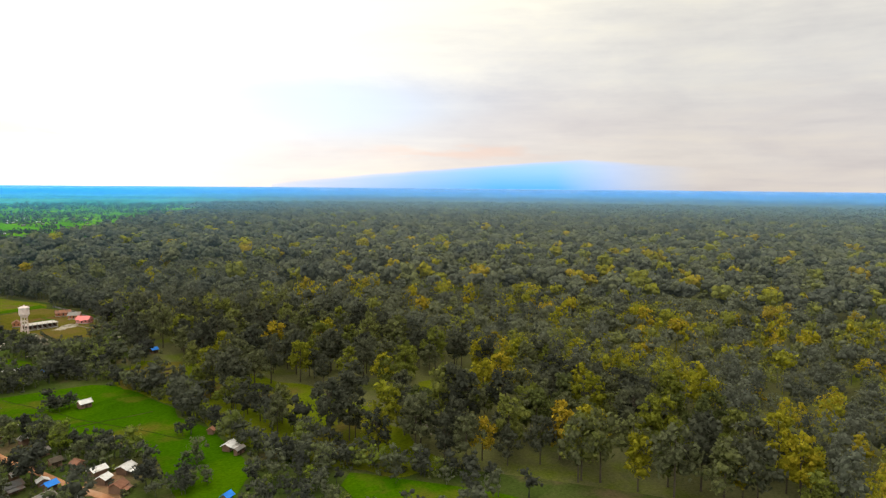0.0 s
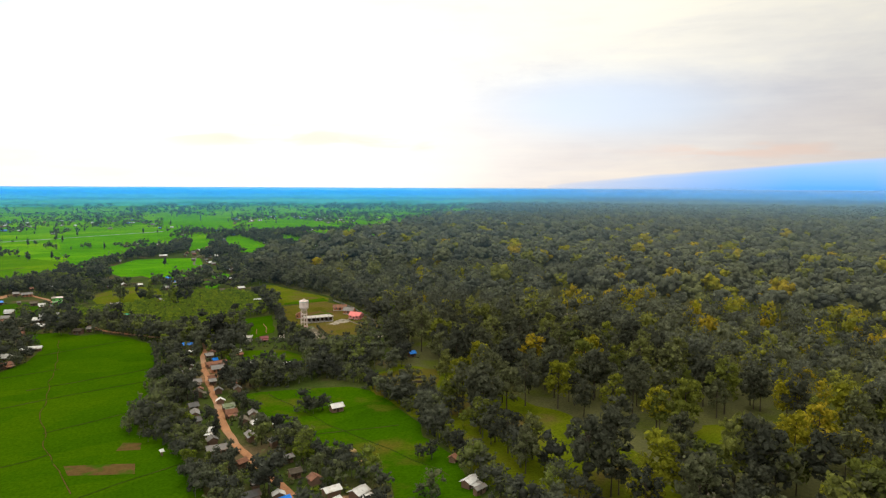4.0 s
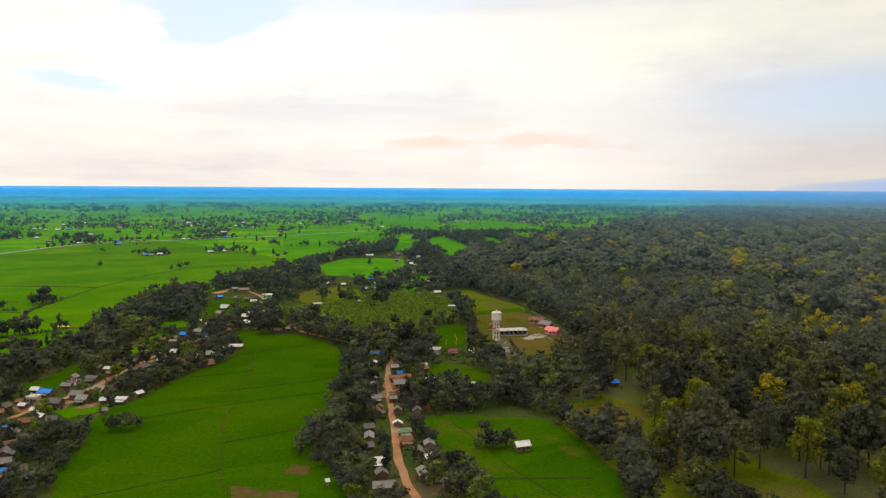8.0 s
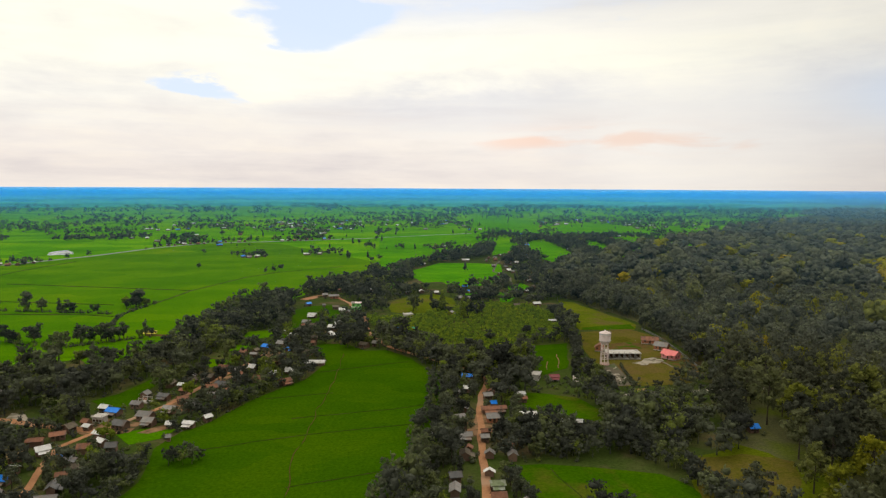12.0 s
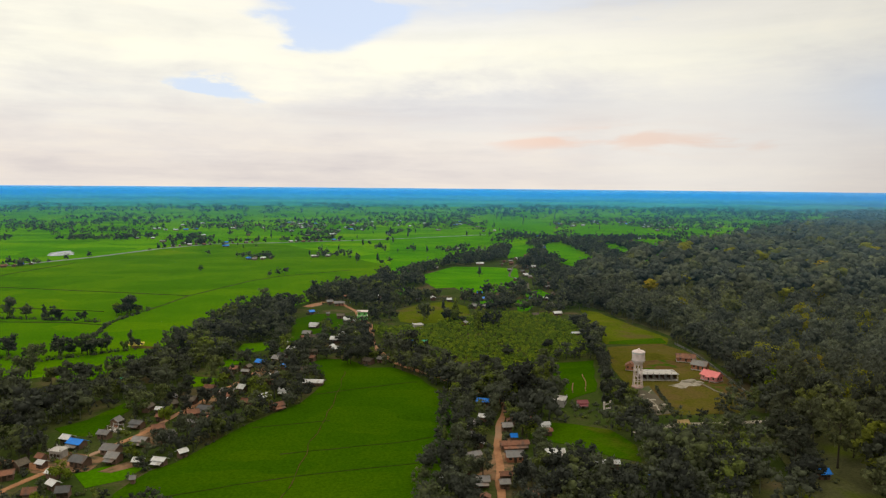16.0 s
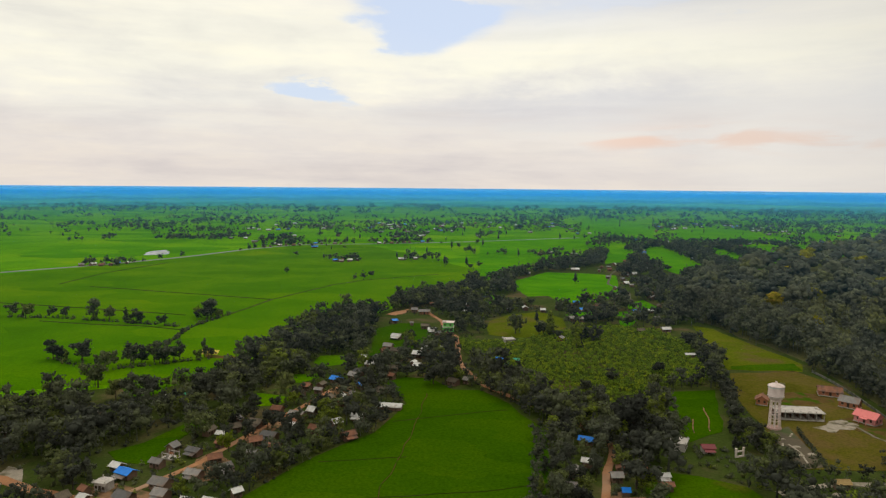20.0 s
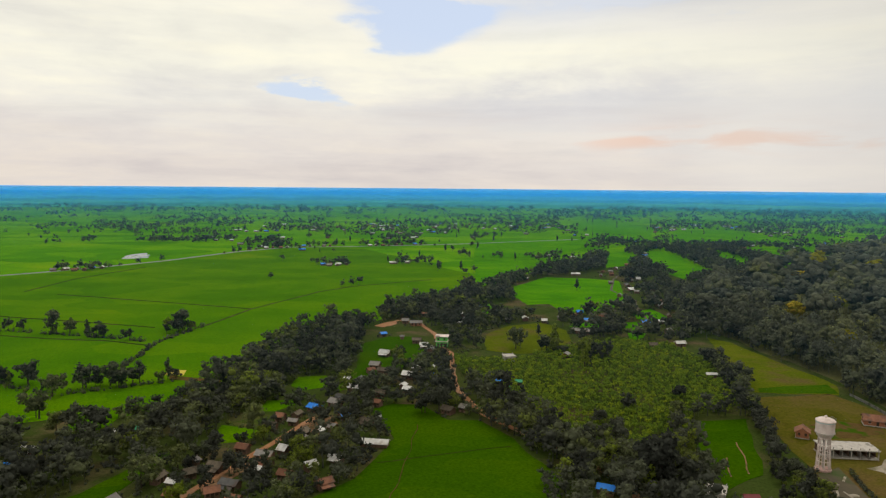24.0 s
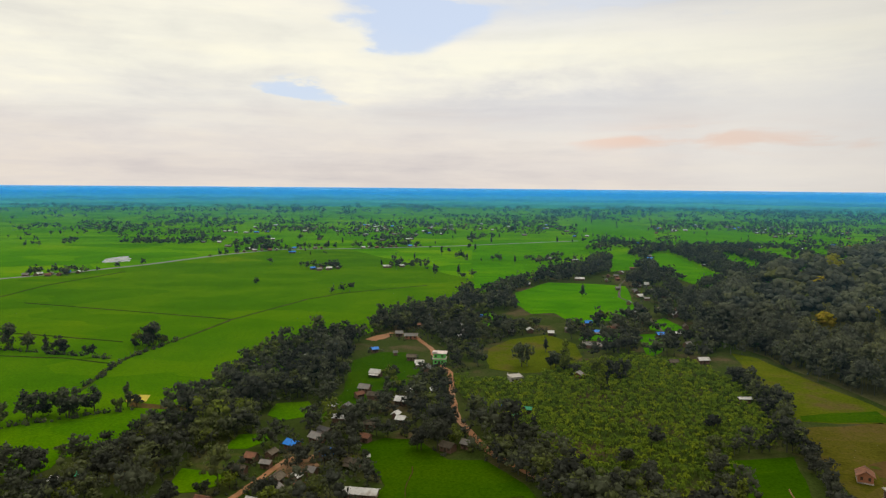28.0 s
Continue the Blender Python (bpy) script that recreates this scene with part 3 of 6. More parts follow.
FOREST_EDGE = [(-10, -560), (-14, -420), (-24, -360), (-36, -318), (-46, -285), (-40, -255), (-32, -225), (-29, -200), (-27, -165), (-20, -135), (5, -106), (20, -66),
               (46, -54), (54, -20), (62, 25), (65, 60), (73, 96), (67, 140), (60, 190), (58, 215), (64, 250), (66, 300), (88, 345), (150, 410), (337, 610), (708, 940), (1324, 1600), (2200, 2290), (3000, 2900)]
FOREST_AREA = FOREST_EDGE + [(3600, 2300), (3600, -700), (600, -700), (0, -620)]
EAST_ROAD = [(-112, -300), (-108, -254), (-109, -233), (-108.7, -209), (-108.8, -185), (-107, -165), (-102, -142), (-97, -119), (-89, -81), (-81, -48), (-71, -22), (-71, -11), (-80, 8), (-85, 16), (-96, 34), (-110, 57), (-119, 91), (-119, 125), (-117.5, 163), (-123, 180), (-125, 212), (-136, 254), (-150, 258), (-160, 235)]
WEST_ROAD = [(-238, -150), (-241, -133), (-244.5, -104), (-246, -79), (-237, -64), (-225, -48), (-216, -33), (-207, -9), (-197, 13), (-188, 35), (-180, 55)]
WEST_TRACK = [(-300, -38), (-275, -45), (-260, -54), (-246, -60), (-237, -64)]
FAR_ROAD = [(-760, 300), (-600, 450), (-530, 520), (-498, 556), (-442, 636), (-385, 753), (-325, 829), (-220, 848), (-60, 900), (160, 1010)]
FOREST_TRACK = [(-30, -60), (-8, -53), (11, -55), (47, -54.5), (61, -56), (120, -70), (200, -66)]
NORTH_ROAD = [(28, 250), (36, 300), (48, 345), (44, 400), (70, 480), (110, 560)]
FIELD_PATH = [(-289, 131), (-289, 142), (-292, 170), (-292, 191), (-289, 211), (-277, 245), (-262, 303), (-222, 389), (-195, 423), (-120, 470)]

sheet("forest_ground", FOREST_AREA, 0.08, M_FOREST_FLOOR, "brown and olive forest floor with thin grass", "forest floor", step=25, sway=5)
VILLAGE_WEST = [(-218, -185), (-330, -185), (-360, -40), (-322, 40), (-255, 66), (-232, 108), (-173, 242), (-103, 378), (26, 577), (135, 732), (165, 700), (150, 450), (125, 330), (100, 150), (-100, 140), (-108, 50), (-130, -50), (-190, -100)]
sheet("village_ground", VILLAGE_WEST, 0.06, M_VILLAGE, "trodden brown soil and thin grass between houses", "bare ground")
VILLAGE_EAST = [(-150, -360), (-150, -480), (0, -480), (-10, -360), (-20, -200), (10, -118), (70, -60), (85, 60), (95, 215), (-60, 160), (-116, 150), (-122, 60), (-125, -60), (-145, -150)]
sheet("roadside_ground", VILLAGE_EAST, 0.035, M_VILLAGE, "trodden soil under roadside trees and yards", "bare ground")

RICE_MAIN = [(-157, 64), (-149, 72), (-135, 70), (-126, 51), (-113, 50), (-102, 29), (-92, -7), (-99, -48), (-110, -84), (-117, -109), (-129, -123), (-135, -145), (-127, -163), (-125, -186), (-130, -215), (-140, -300), (-260, -300), (-213, -158), (-215, -134), (-210, -115), (-212, -86), (-205, -70), (-198, -64), (-178, -28), (-159, -5), (-147, 30)]
RICE_EAST = [(-92, -122), (-77, -124), (-61, -129), (-52, -134), (-42, -139), (-36, -150), (-36, -166), (-39, -180), (-42, -200), (-49, -212), (-50, -231), (-56, -246), (-64, -264), (-72, -278), (-88, -288), (-110, -302), (-100, -280), (-92, -262), (-80, -240), (-82, -225), (-87, -207), (-88, -163)]
RICE_GLEN = [(-54, -304), (-49, -316), (-44, -334), (-40, -350), (-40, -366), (-66, -362), (-80, -345), (-72, -322), (-62, -308)]
RICE_LANE = [(-68, -41), (-50, -46), (-37, -55), (-34, -72), (-40, -87), (-49, -80), (-57, -69), (-71, -59)]
RICE_SMALL = [(-29, 46), (-3, 49), (-23, -6), (-41, -16), (-37, 12)]
RICE_STRIP = [(-251, -23), (-244, -32), (-234, -34), (-227, 4), (-223, 18), (-231, 17), (-235, 6), (-241, -14)]
RICE_PATCH = [(-171, 185), (-154, 206), (-140, 206), (-128, 174), (-142, 135), (-159, 117), (-173, 90), (-176, 93), (-169, 132), (-168, 161)]
RICE_NORTH = [(-52, 371), (-42, 424), (0, 490), (45, 480), (71, 464), (44, 361), (37, 337), (12, 299), (-25, 286), (-28, 327), (-47, 323)]
RICE_LITTLE = [(-33, 236), (-20, 258), (-2, 254), (-8, 230)]
RICE_CORNER = [(7, 250), (22, 253), (17, 223), (8, 204), (-4, 191), (3, 223)]
RICE_BEND = [(30, 289), (49, 307), (47, 264), (36, 257), (23, 265)]
RICE_BLUE = [(-91, 283), (-86, 318), (-78, 328), (-70, 300), (-84, 275)]
RICE_WEST = [(-293, 86), (-287, 94), (-275, 96), (-262, 91), (-256, 108), (-250, 111), (-235, 108), (-233, 100), (-248, 82), (-246, 67), (-254, 61), (-259, 55), (-258, 47), (-263, 40), (-273, 43), (-284, 62)]
RICE_NOOKS = [[(-215, 35), (-215, 46), (-203, 42), (-198, 39), (-200, 32), (-205, 28), (-211, 27)], [(-205, 64), (-203, 77), (-193, 78), (-191, 71), (-197, 63)], [(-197, 100), (-196, 115), (-182, 117), (-177, 99), (-190, 93)], [(-229, -69), (-222, -64), (-211, -60), (-207, -67), (-211, -76), (-222, -80)]]
FALLOW_NOOK = [(-212, 49), (-203, 59), (-194, 61), (-193, 52), (-200, 46), (-209, 43)]
HAMLET_FIELDS = [[(89, 576), (141, 750), (172, 779), (167, 713), (128, 603)], [(159, 647), (212, 790), (240, 790), (206, 575), (187, 502), (144, 481), (144, 550)], [(295, 750), (316, 770), (300, 646), (265, 588), (249, 616)],
                 [(307, 929), (444, 1286), (538, 1312), (577, 1190), (551, 1019), (512, 933), (418, 931)], [(461, 834), (500, 846), (502, 750), (455, 678), (420, 704)], [(-77, 451), (-58, 664), (1, 648), (-8, 571), (-42, 465)],
                 [(-56, 697), (-27, 991), (78, 1022), (179, 927), (121, 832), (39, 696)], [(192, 1139), (302, 1583), (436, 1563), (402, 1306), (288, 984), (239, 1042)], [(344, 790), (400, 857), (443, 834), (405, 750), (344, 713)]]
FIELDS = [RICE_MAIN, RICE_EAST, RICE_LANE, RICE_SMALL, RICE_STRIP, RICE_PATCH, RICE_NORTH, RICE_LITTLE, RICE_CORNER, RICE_BEND, RICE_BLUE, RICE_WEST, RICE_GLEN] + RICE_NOOKS + HAMLET_FIELDS
for poly in FIELDS:
    sheet("rice_field", poly, 0.16, M_RICE_WEST if poly is RICE_WEST or poly in RICE_NOOKS else M_RICE_MID if poly in (RICE_EAST, RICE_LANE, RICE_GLEN) else M_RICE_DIM if poly in (RICE_MAIN, RICE_SMALL, RICE_STRIP, RICE_PATCH) else M_RICE, "bright green paddy of young rice", "rice field", step=6, sway=1.5)
# darker sheets over the bright plain, with the dimming of near ground painted in
sheet("west_paddy", [(-560, 60), (-330, 50), (-290, 60), (-255, 62), (-236, 104), (-222, 140), (-200, 190), (-225, 225), (-290, 238), (-360, 248), (-450, 270), (-560, 290)], 0.09, M_RICE_WEST, "deep green paddy west of the village", "rice field", step=9, sway=3)
sheet("north_paddy", [(-640, 330), (-560, 270), (-450, 250), (-360, 232), (-290, 222), (-225, 205), (-198, 180), (-178, 245), (-110, 380), (-60, 470), (-130, 640), (-225, 838), (-325, 816), (-382, 742), (-440, 626), (-496, 546), (-545, 490)], 0.085, M_RICE_WEST, "broad deep green paddy north-west of the village", "rice field", step=14, sway=3)
SCHOOL_GRASS = [(19, 78), (54, 82), (60, 55), (51, 5), (40, -28), (26, -44), (-3, -42), (-12, -42), (-12, -27), (-6, -5), (-3, 8), (3, 38)]
DRY_STRIP = [(47, 200), (56, 188), (66, 96), (57, 80), (20, 86), (24, 115)]
ROUND_FIELD = [(-93, 212), (-75, 238), (-49, 251), (-37, 224), (-41, 194), (-63, 164), (-79, 160), (-97, 170)]
MEADOW = [(-27, -130), (-4, -126), (10, -139), (-8, -165), (-28, -166), (-36, -156)]
GLADE_A = [(-25, -223), (-2, -223), (-9, -248), (-17, -268), (-24, -275), (-28, -258), (-33, -243)]
GLADE_B = [(-18, -143), (3, -148), (-5, -167), (-22, -182), (-26, -167)]
GLADE_C = [(20, -274), (47, -266), (67, -273), (71, -290), (38, -308), (23, -303), (11, -296), (7, -286)]
sheet("forest_meadow", [(-40, -200), (-34, -140), (-20, -128), (0, -118), (16, -160), (12, -220), (4, -270), (-16, -300), (-30, -330), (-48, -318), (-56, -290), (-52, -246), (-46, -225)], 0.12, M_DRYGRASS, "yellow-green grass under scattered trees", "grass", sway=5)
sheet("fallow_plot", FALLOW_NOOK, 0.15, M_BANK, "dull grey-green fallow plot between hedges", "field")
sheet("school_ground", SCHOOL_GRASS, 0.15, M_SCHOOL, "worn olive grass of the walled compound", "grass")
sheet("dry_field", DRY_STRIP, 0.15, M_DRYGRASS, "fallow field with yellowed grass", "field")
sheet("round_field", ROUND_FIELD, 0.15, M_DRYGRASS, "olive grass of a round fallow field", "field")
sheet("clearing", MEADOW, 0.18, M_SCHOOL, "olive and brown grass of a clearing with felled logs", "grass", sway=4)
for poly in (GLADE_A, GLADE_B, GLADE_C):
    sheet("glade", poly, 0.15, M_DRYGRASS, "yellow-green grassy glade at the forest edge", "grass", sway=4)
sheet("strip_crop", [(24, 92), (62, 98), (58, 82), (22, 86)], 0.19, M_RICE_DIM, "narrow green crop strip", "field")
sheet("worn_ground", [(33, 10), (44, 12), (51, 2), (47, -14), (40, -24), (33, -12), (29, -2)], 0.195, M_BARE, "worn reddish ground in front of the pink house", "bare ground", sway=2.5)
sheet("worn_ground", [(20, 40), (34, 46), (48, 40), (44, 30), (28, 26), (14, 27)], 0.195, M_BARE, "worn brown ground behind the school block", "bare ground", sway=3)
sheet("yard_mud", [(-5, -5), (6, 0), (1, -20), (-3, -40), (-11, -42), (-11, -27)], 0.20, M_MUD, "muddy ground at the foot of the water tower", "bare ground")
sheet("gravel_patch", [(25, 5), (32, 7), (34, 0), (29, -4), (23, -3), (20, -6), (15, -2), (21, 1)], 0.20, M_SAND, "pale heap of spread gravel and sand", "gravel", step=2, sway=3.2)
sheet("pond_sand", [(0, -294), (7, -298), (-2, -307), (-10, -308), (-5, -300)], 0.18, M_GRAVEL, "dried pale sand of a small pool", "sand", sway=3)
sheet("bare_plot", [(-145, -161), (-141, -154), (-136, -158), (-138, -165)], 0.20, M_BARE, "bare brown seed plot in the paddy", "bare plot", sway=0.8)
sheet("bare_plot", [(-162, -166), (-142, -177), (-144, -186), (-162, -175)], 0.20, M_BARE, "bare brown seed plot in the paddy", "bare plot", sway=0.8)
sheet("sand_pit", [(-277, -46), (-278, -35), (-272, -37), (-268, -47), (-274, -49)], 0.18, M_SAND, "pale sandy yard beside the track", "sand")
sheet("sand_yard", [(-160, 236), (-154, 240), (-148, 250), (-153, 256), (-159, 250), (-165, 240)], 0.18, M_DIRT, "wide dirt yard at the crossroads", "bare ground")
sheet("dry_bank", [(-260, 119), (-248, 115), (-233, 111), (-232, 106), (-248, 109), (-258, 112)], 0.20, M_BARE, "bare brown bank at the pond", "bank", sway=0.5)
sheet("mustard_plot", [(-265, 129), (-255, 128), (-253, 119), (-262, 119)], 0.20, material("mustard_bloom", [(0.3, (0.40, 0.33, 0.03)), (0.7, (0.62, 0.50, 0.06))], 0.8, 0.9), "small plot of yellow mustard flowers", "flowers", sway=0.8)
for poly in ([(-246, -64), (-246, -53), (-239, -48), (-222, -56), (-225, -67), (-238, -68)], [(-215, -46), (-218, -30), (-214, -23), (-206, -32), (-205, -44), (-211, -48)], [(-222, -68), (-217, -62), (-211, -58), (-209, -65), (-217, -70)], [(-207, -9), (-205, 3), (-196, 9), (-192, 9), (-199, -4), (-204, -15)], [(-183, 40), (-182, 52), (-172, 57), (-169, 46), (-177, 37)], [(-100, -90), (-94, -84), (-84, -62), (-78, -56), (-84, -82), (-90, -96)], [(-112, -246), (-104, -238), (-94, -240), (-98, -252), (-106, -258)]):
    sheet("yard", poly, 0.21, M_YARD, "swept brown earth yard between village houses", "yard", step=3, sway=1.2)
sheet("pond", [(-514, 700), (-508, 676), (-501, 657), (-484, 660), (-476, 672), (-484, 694), (-495, 718), (-500, 734), (-507, 722)], 0.10, M_WATER, "shallow pale pond among the paddies", "pond", sway=4)
for line, w, m, label in ((EAST_ROAD, 2.7, M_DIRT, "reddish dirt village road with worn edges"), (WEST_ROAD, 2.3, M_DIRT, "dusty orange village road between houses"), (WEST_TRACK, 4.0, M_DIRT, "sandy track leading to the village"),
                          (FAR_ROAD, 6.0, M_ASPHALT, "raised grey road across the plain"), (FOREST_TRACK, 2.8, M_SAND, "pale sandy forest track"), (NORTH_ROAD, 2.0, M_MUD, "pale road through the northern hamlet"), (FIELD_PATH, 2.0, M_BANK, "raised earthen path across the paddies")):
    ribbon("road", line, w, 0.24, m, label, "road")
ribbon("footpath", [(32, 8), (33, -3), (33, -12), (36, -22), (38, -30)], 1.1, 0.24, M_GRAVEL, "worn footpath across the grass", "path")
for line in ([(-400, 212), (-361, 201), (-326, 196), (-296, 184)], [(-520, 300), (-395, 262), (-352, 249), (-309, 234)], [(-475, 386), (-471, 467), (-440, 568)], [(-262, 303), (-330, 330), (-440, 372)]):
    ribbon("field_bank", line, 0.6, 0.22, M_BANK, "low earthen bank between paddies", "bank", rise=0.4)
for k, (y, j0, j1) in enumerate(((-192, 12, 30), (-150, 0, 17), (-128, 16, 30), (-84, 0, 30), (-62, 16, 30), (-30, 8, 20), (8, 8, 30))):
    row = [(-260 + 6 * j, y + 0.20 * (-260 + 6 * j + 160) + 2.0 * math.sin(j * 0.3 + k)) for j in range(j0, j1)]
    ok = inside(RICE_MAIN, np.array(row))
    row = [p for p, o in zip(row, ok) if o]
    if len(row) > 3:
        ribbon("paddy_bund", row, 0.18, 0.20, M_BANK, "thin earthen bund across the rice", "bund", sway=1.0, rise=0.2)
ribbon("paddy_bund", [(-163, -190), (-165, -150), (-161, -100), (-153, -50), (-143, 0), (-138, 45)], 0.34, 0.20, M_BARE, "brown winding bund across the rice", "bund", sway=2.0, rise=0.2)
ribbon("paddy_bund", [(-62, -246), (-66, -215), (-72, -180), (-74, -150), (-76, -128)], 0.22, 0.20, M_BANK, "thin earthen bund across the rice", "bund", sway=1.5, rise=0.2)
ribbon("paddy_bund", [(-86, -185), (-70, -190), (-50, -196)], 0.22, 0.20, M_BANK, "thin earthen bund across the rice", "bund", sway=1.5, rise=0.2)

for line in ([(-29, 9), (-32, 2), (-35, -7)], [(-18, 23), (-22.5, 10), (-28, -5)]):
    ribbon("worn_strip", line, 0.5, 0.20, M_YARD, "pale worn strip through the small paddy", "path", sway=1.2, rise=0.02)
for line in ([(-5, -19), (-5.2, -24), (-5, -27), (-7.4, -37)], [(-6.5, -18), (-9.8, -25)], [(0, -12), (3, -8)]):
    ribbon("rubble_strip", line, 0.7, 0.24, M_SAND, "broken pale rubble on muddy ground", "rubble", sway=1.5, rise=0.06)

# glowing backdrops with haze painted in: far distance and hills beyond the plain
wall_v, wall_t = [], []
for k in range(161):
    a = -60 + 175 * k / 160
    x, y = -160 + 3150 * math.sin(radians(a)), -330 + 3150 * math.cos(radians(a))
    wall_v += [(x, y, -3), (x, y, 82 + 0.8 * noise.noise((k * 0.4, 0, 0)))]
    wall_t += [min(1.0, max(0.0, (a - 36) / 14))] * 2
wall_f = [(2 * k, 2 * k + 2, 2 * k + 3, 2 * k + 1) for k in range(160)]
tagged(new("backdrop", from_arrays("backdrop", wall_v, wall_f, M_HAZE_GLOW, wall_t)), "hazy blue distance at the edge of the plain", "backdrop", "", "structure")
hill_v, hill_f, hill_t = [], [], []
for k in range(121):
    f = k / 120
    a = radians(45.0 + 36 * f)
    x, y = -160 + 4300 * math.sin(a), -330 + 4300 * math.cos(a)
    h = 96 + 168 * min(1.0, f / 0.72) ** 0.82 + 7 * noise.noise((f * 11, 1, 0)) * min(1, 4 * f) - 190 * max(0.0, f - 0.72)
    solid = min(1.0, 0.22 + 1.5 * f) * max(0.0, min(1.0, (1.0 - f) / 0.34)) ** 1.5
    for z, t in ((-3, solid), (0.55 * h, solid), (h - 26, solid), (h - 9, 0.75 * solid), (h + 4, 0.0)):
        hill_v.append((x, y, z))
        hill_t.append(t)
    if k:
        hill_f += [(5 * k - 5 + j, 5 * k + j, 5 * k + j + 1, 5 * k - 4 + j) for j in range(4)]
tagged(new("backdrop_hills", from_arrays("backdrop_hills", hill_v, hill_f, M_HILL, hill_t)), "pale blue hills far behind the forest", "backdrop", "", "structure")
# added upright sheets that imitate haze over the far plain, bluer over the paddies than over the eastern forest
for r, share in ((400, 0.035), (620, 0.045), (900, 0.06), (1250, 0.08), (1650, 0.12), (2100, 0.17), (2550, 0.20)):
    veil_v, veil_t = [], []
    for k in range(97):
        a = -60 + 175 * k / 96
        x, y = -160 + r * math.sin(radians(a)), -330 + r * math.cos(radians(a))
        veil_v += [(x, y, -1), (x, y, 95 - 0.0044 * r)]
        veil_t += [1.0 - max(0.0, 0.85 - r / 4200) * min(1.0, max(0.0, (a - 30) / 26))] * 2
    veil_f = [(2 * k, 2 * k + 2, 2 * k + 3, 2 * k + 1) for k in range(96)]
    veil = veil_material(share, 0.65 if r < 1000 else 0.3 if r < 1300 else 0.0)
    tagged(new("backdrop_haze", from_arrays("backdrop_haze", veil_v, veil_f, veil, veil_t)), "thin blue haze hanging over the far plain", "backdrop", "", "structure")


# ---- trees ----
def unit_ball(level):
    b = bmesh.new()
    bmesh.ops.create_icosphere(b, subdivisions=level, radius=1.0)
    v = np.array([x.co[:] for x in b.verts])
    f = np.array([[x.index for x in g.verts] for g in b.faces])
    b.free()
    return v, f


BALL_0, BALL_1 = unit_ball(1), unit_ball(2)


def tufts(r, lobes, n, size, ruffle=0.55):
    """Small folded leaf sprays over the outside of some lobes: corners and faces."""
    lobes = np.array(lobes)
    w = lobes[:, 3] * lobes[:, 5]
    k = r.choice(len(lobes), n, p=w / w.sum())
    u = r.normal(size=(n, 3))
    u[:, 2] += 0.25
    u /= np.linalg.norm(u, axis=1)[:, None]
    c = lobes[k, :3] + u * lobes[k, 3:6] * r.uniform(0.80, 1.24, (n, 1))
    nn = u + r.normal(size=(n, 3)) * ruffle
    nn /= np.linalg.norm(nn, axis=1)[:, None]
    t = np.cross(nn, r.normal(size=(n, 3)))
    t /= np.linalg.norm(t, axis=1)[:, None]
    b = np.cross(nn, t)
    s = size * r.uniform(0.55, 1.35, (n, 1))
    fold = nn * s * r.uniform(-0.35, 0.1, (n, 1))
    v = np.stack([c - t * s - b * s * 0.35, c + b * s * 0.75 * r.uniform(0.6, 1.2, (n, 1)) + fold, c + t * s + b * s * 0.2, c - b * s * 0.8 + fold], 1)
    return v.reshape(-1, 3), np.arange(4 * n).reshape(-1, 4)[:, ::-1]


def crown_mesh(name, seed, lobes, n, size, mat):
    r = np.random.default_rng(seed)
    v, f = tufts(r, lobes, n, size)
    tri = np.concatenate([f[:, [0, 1, 2]], f[:, [0, 2, 3]]])
    vs, fs, at = [v], [tri], len(v)
    for lobe in lobes:
        bv, bf = BALL_0
        bump = 1 + 0.18 * r.normal(size=(len(bv), 1))
        vs.append(np.array(lobe[:3]) + bv * bump * np.array(lobe[3:6]) * 0.66)
        fs.append(bf + at)
        at += len(bv)
    return from_arrays(name, np.concatenate(vs), np.concatenate(fs), mat)


def trunk_mesh(name, seed, height, girth, limbs):
    r = random.Random(seed)
    bm = bmesh.new()
    lean = (r.uniform(-0.5, 0.5), r.uniform(-0.5, 0.5))
    spine = [(lean[0] * s * s, lean[1] * s * s, -0.2 + height * s) for s in (0, 0.05, 0.3, 0.6, 1.0)]
    add_tube(bm, spine, [girth * 1.5, girth, girth * 0.8, girth * 0.6, girth * 0.2], 7)
    for lobe in limbs:
        s = r.uniform(0.45, 0.9)
        base = (lean[0] * s * s, lean[1] * s * s, height * s)
        mid = [(base[k] + lobe[k]) / 2 + r.uniform(-0.3, 0.3) for k in range(3)]
        mid[2] -= 0.3
        add_tube(bm, [base, mid, lobe[:3]], [girth * 0.35, girth * 0.25, girth * 0.08], 5)
    me = bpy.data.meshes.new(name)
    bm.to_mesh(me)
    bm.free()
    me.materials.append(M_BARK)
    return me


def sal_lobes(seed):
    """A tall forest tree, 20 m: a bare stem below a narrow, broken crown in tiers."""
    r = random.Random(seed)
    out = []
    n = r.randint(9, 13)
    for k in range(n):
        s = k / (n - 1)
        z = 7.5 + 10.6 * s
        reach = (4.6 * math.sin(math.pi * (0.22 + 0.66 * s)) + 0.3) * r.uniform(0.45, 1.1)
        a = 2.4 * k + r.uniform(-0.5, 0.5)
        q = r.uniform(1.6, 2.8) * (1.05 - 0.25 * s)
        out.append((reach * math.cos(a), reach * math.sin(a), z, q * r.uniform(0.9, 1.2), q * r.uniform(0.9, 1.2), q * r.uniform(0.75, 1.0)))
    return out


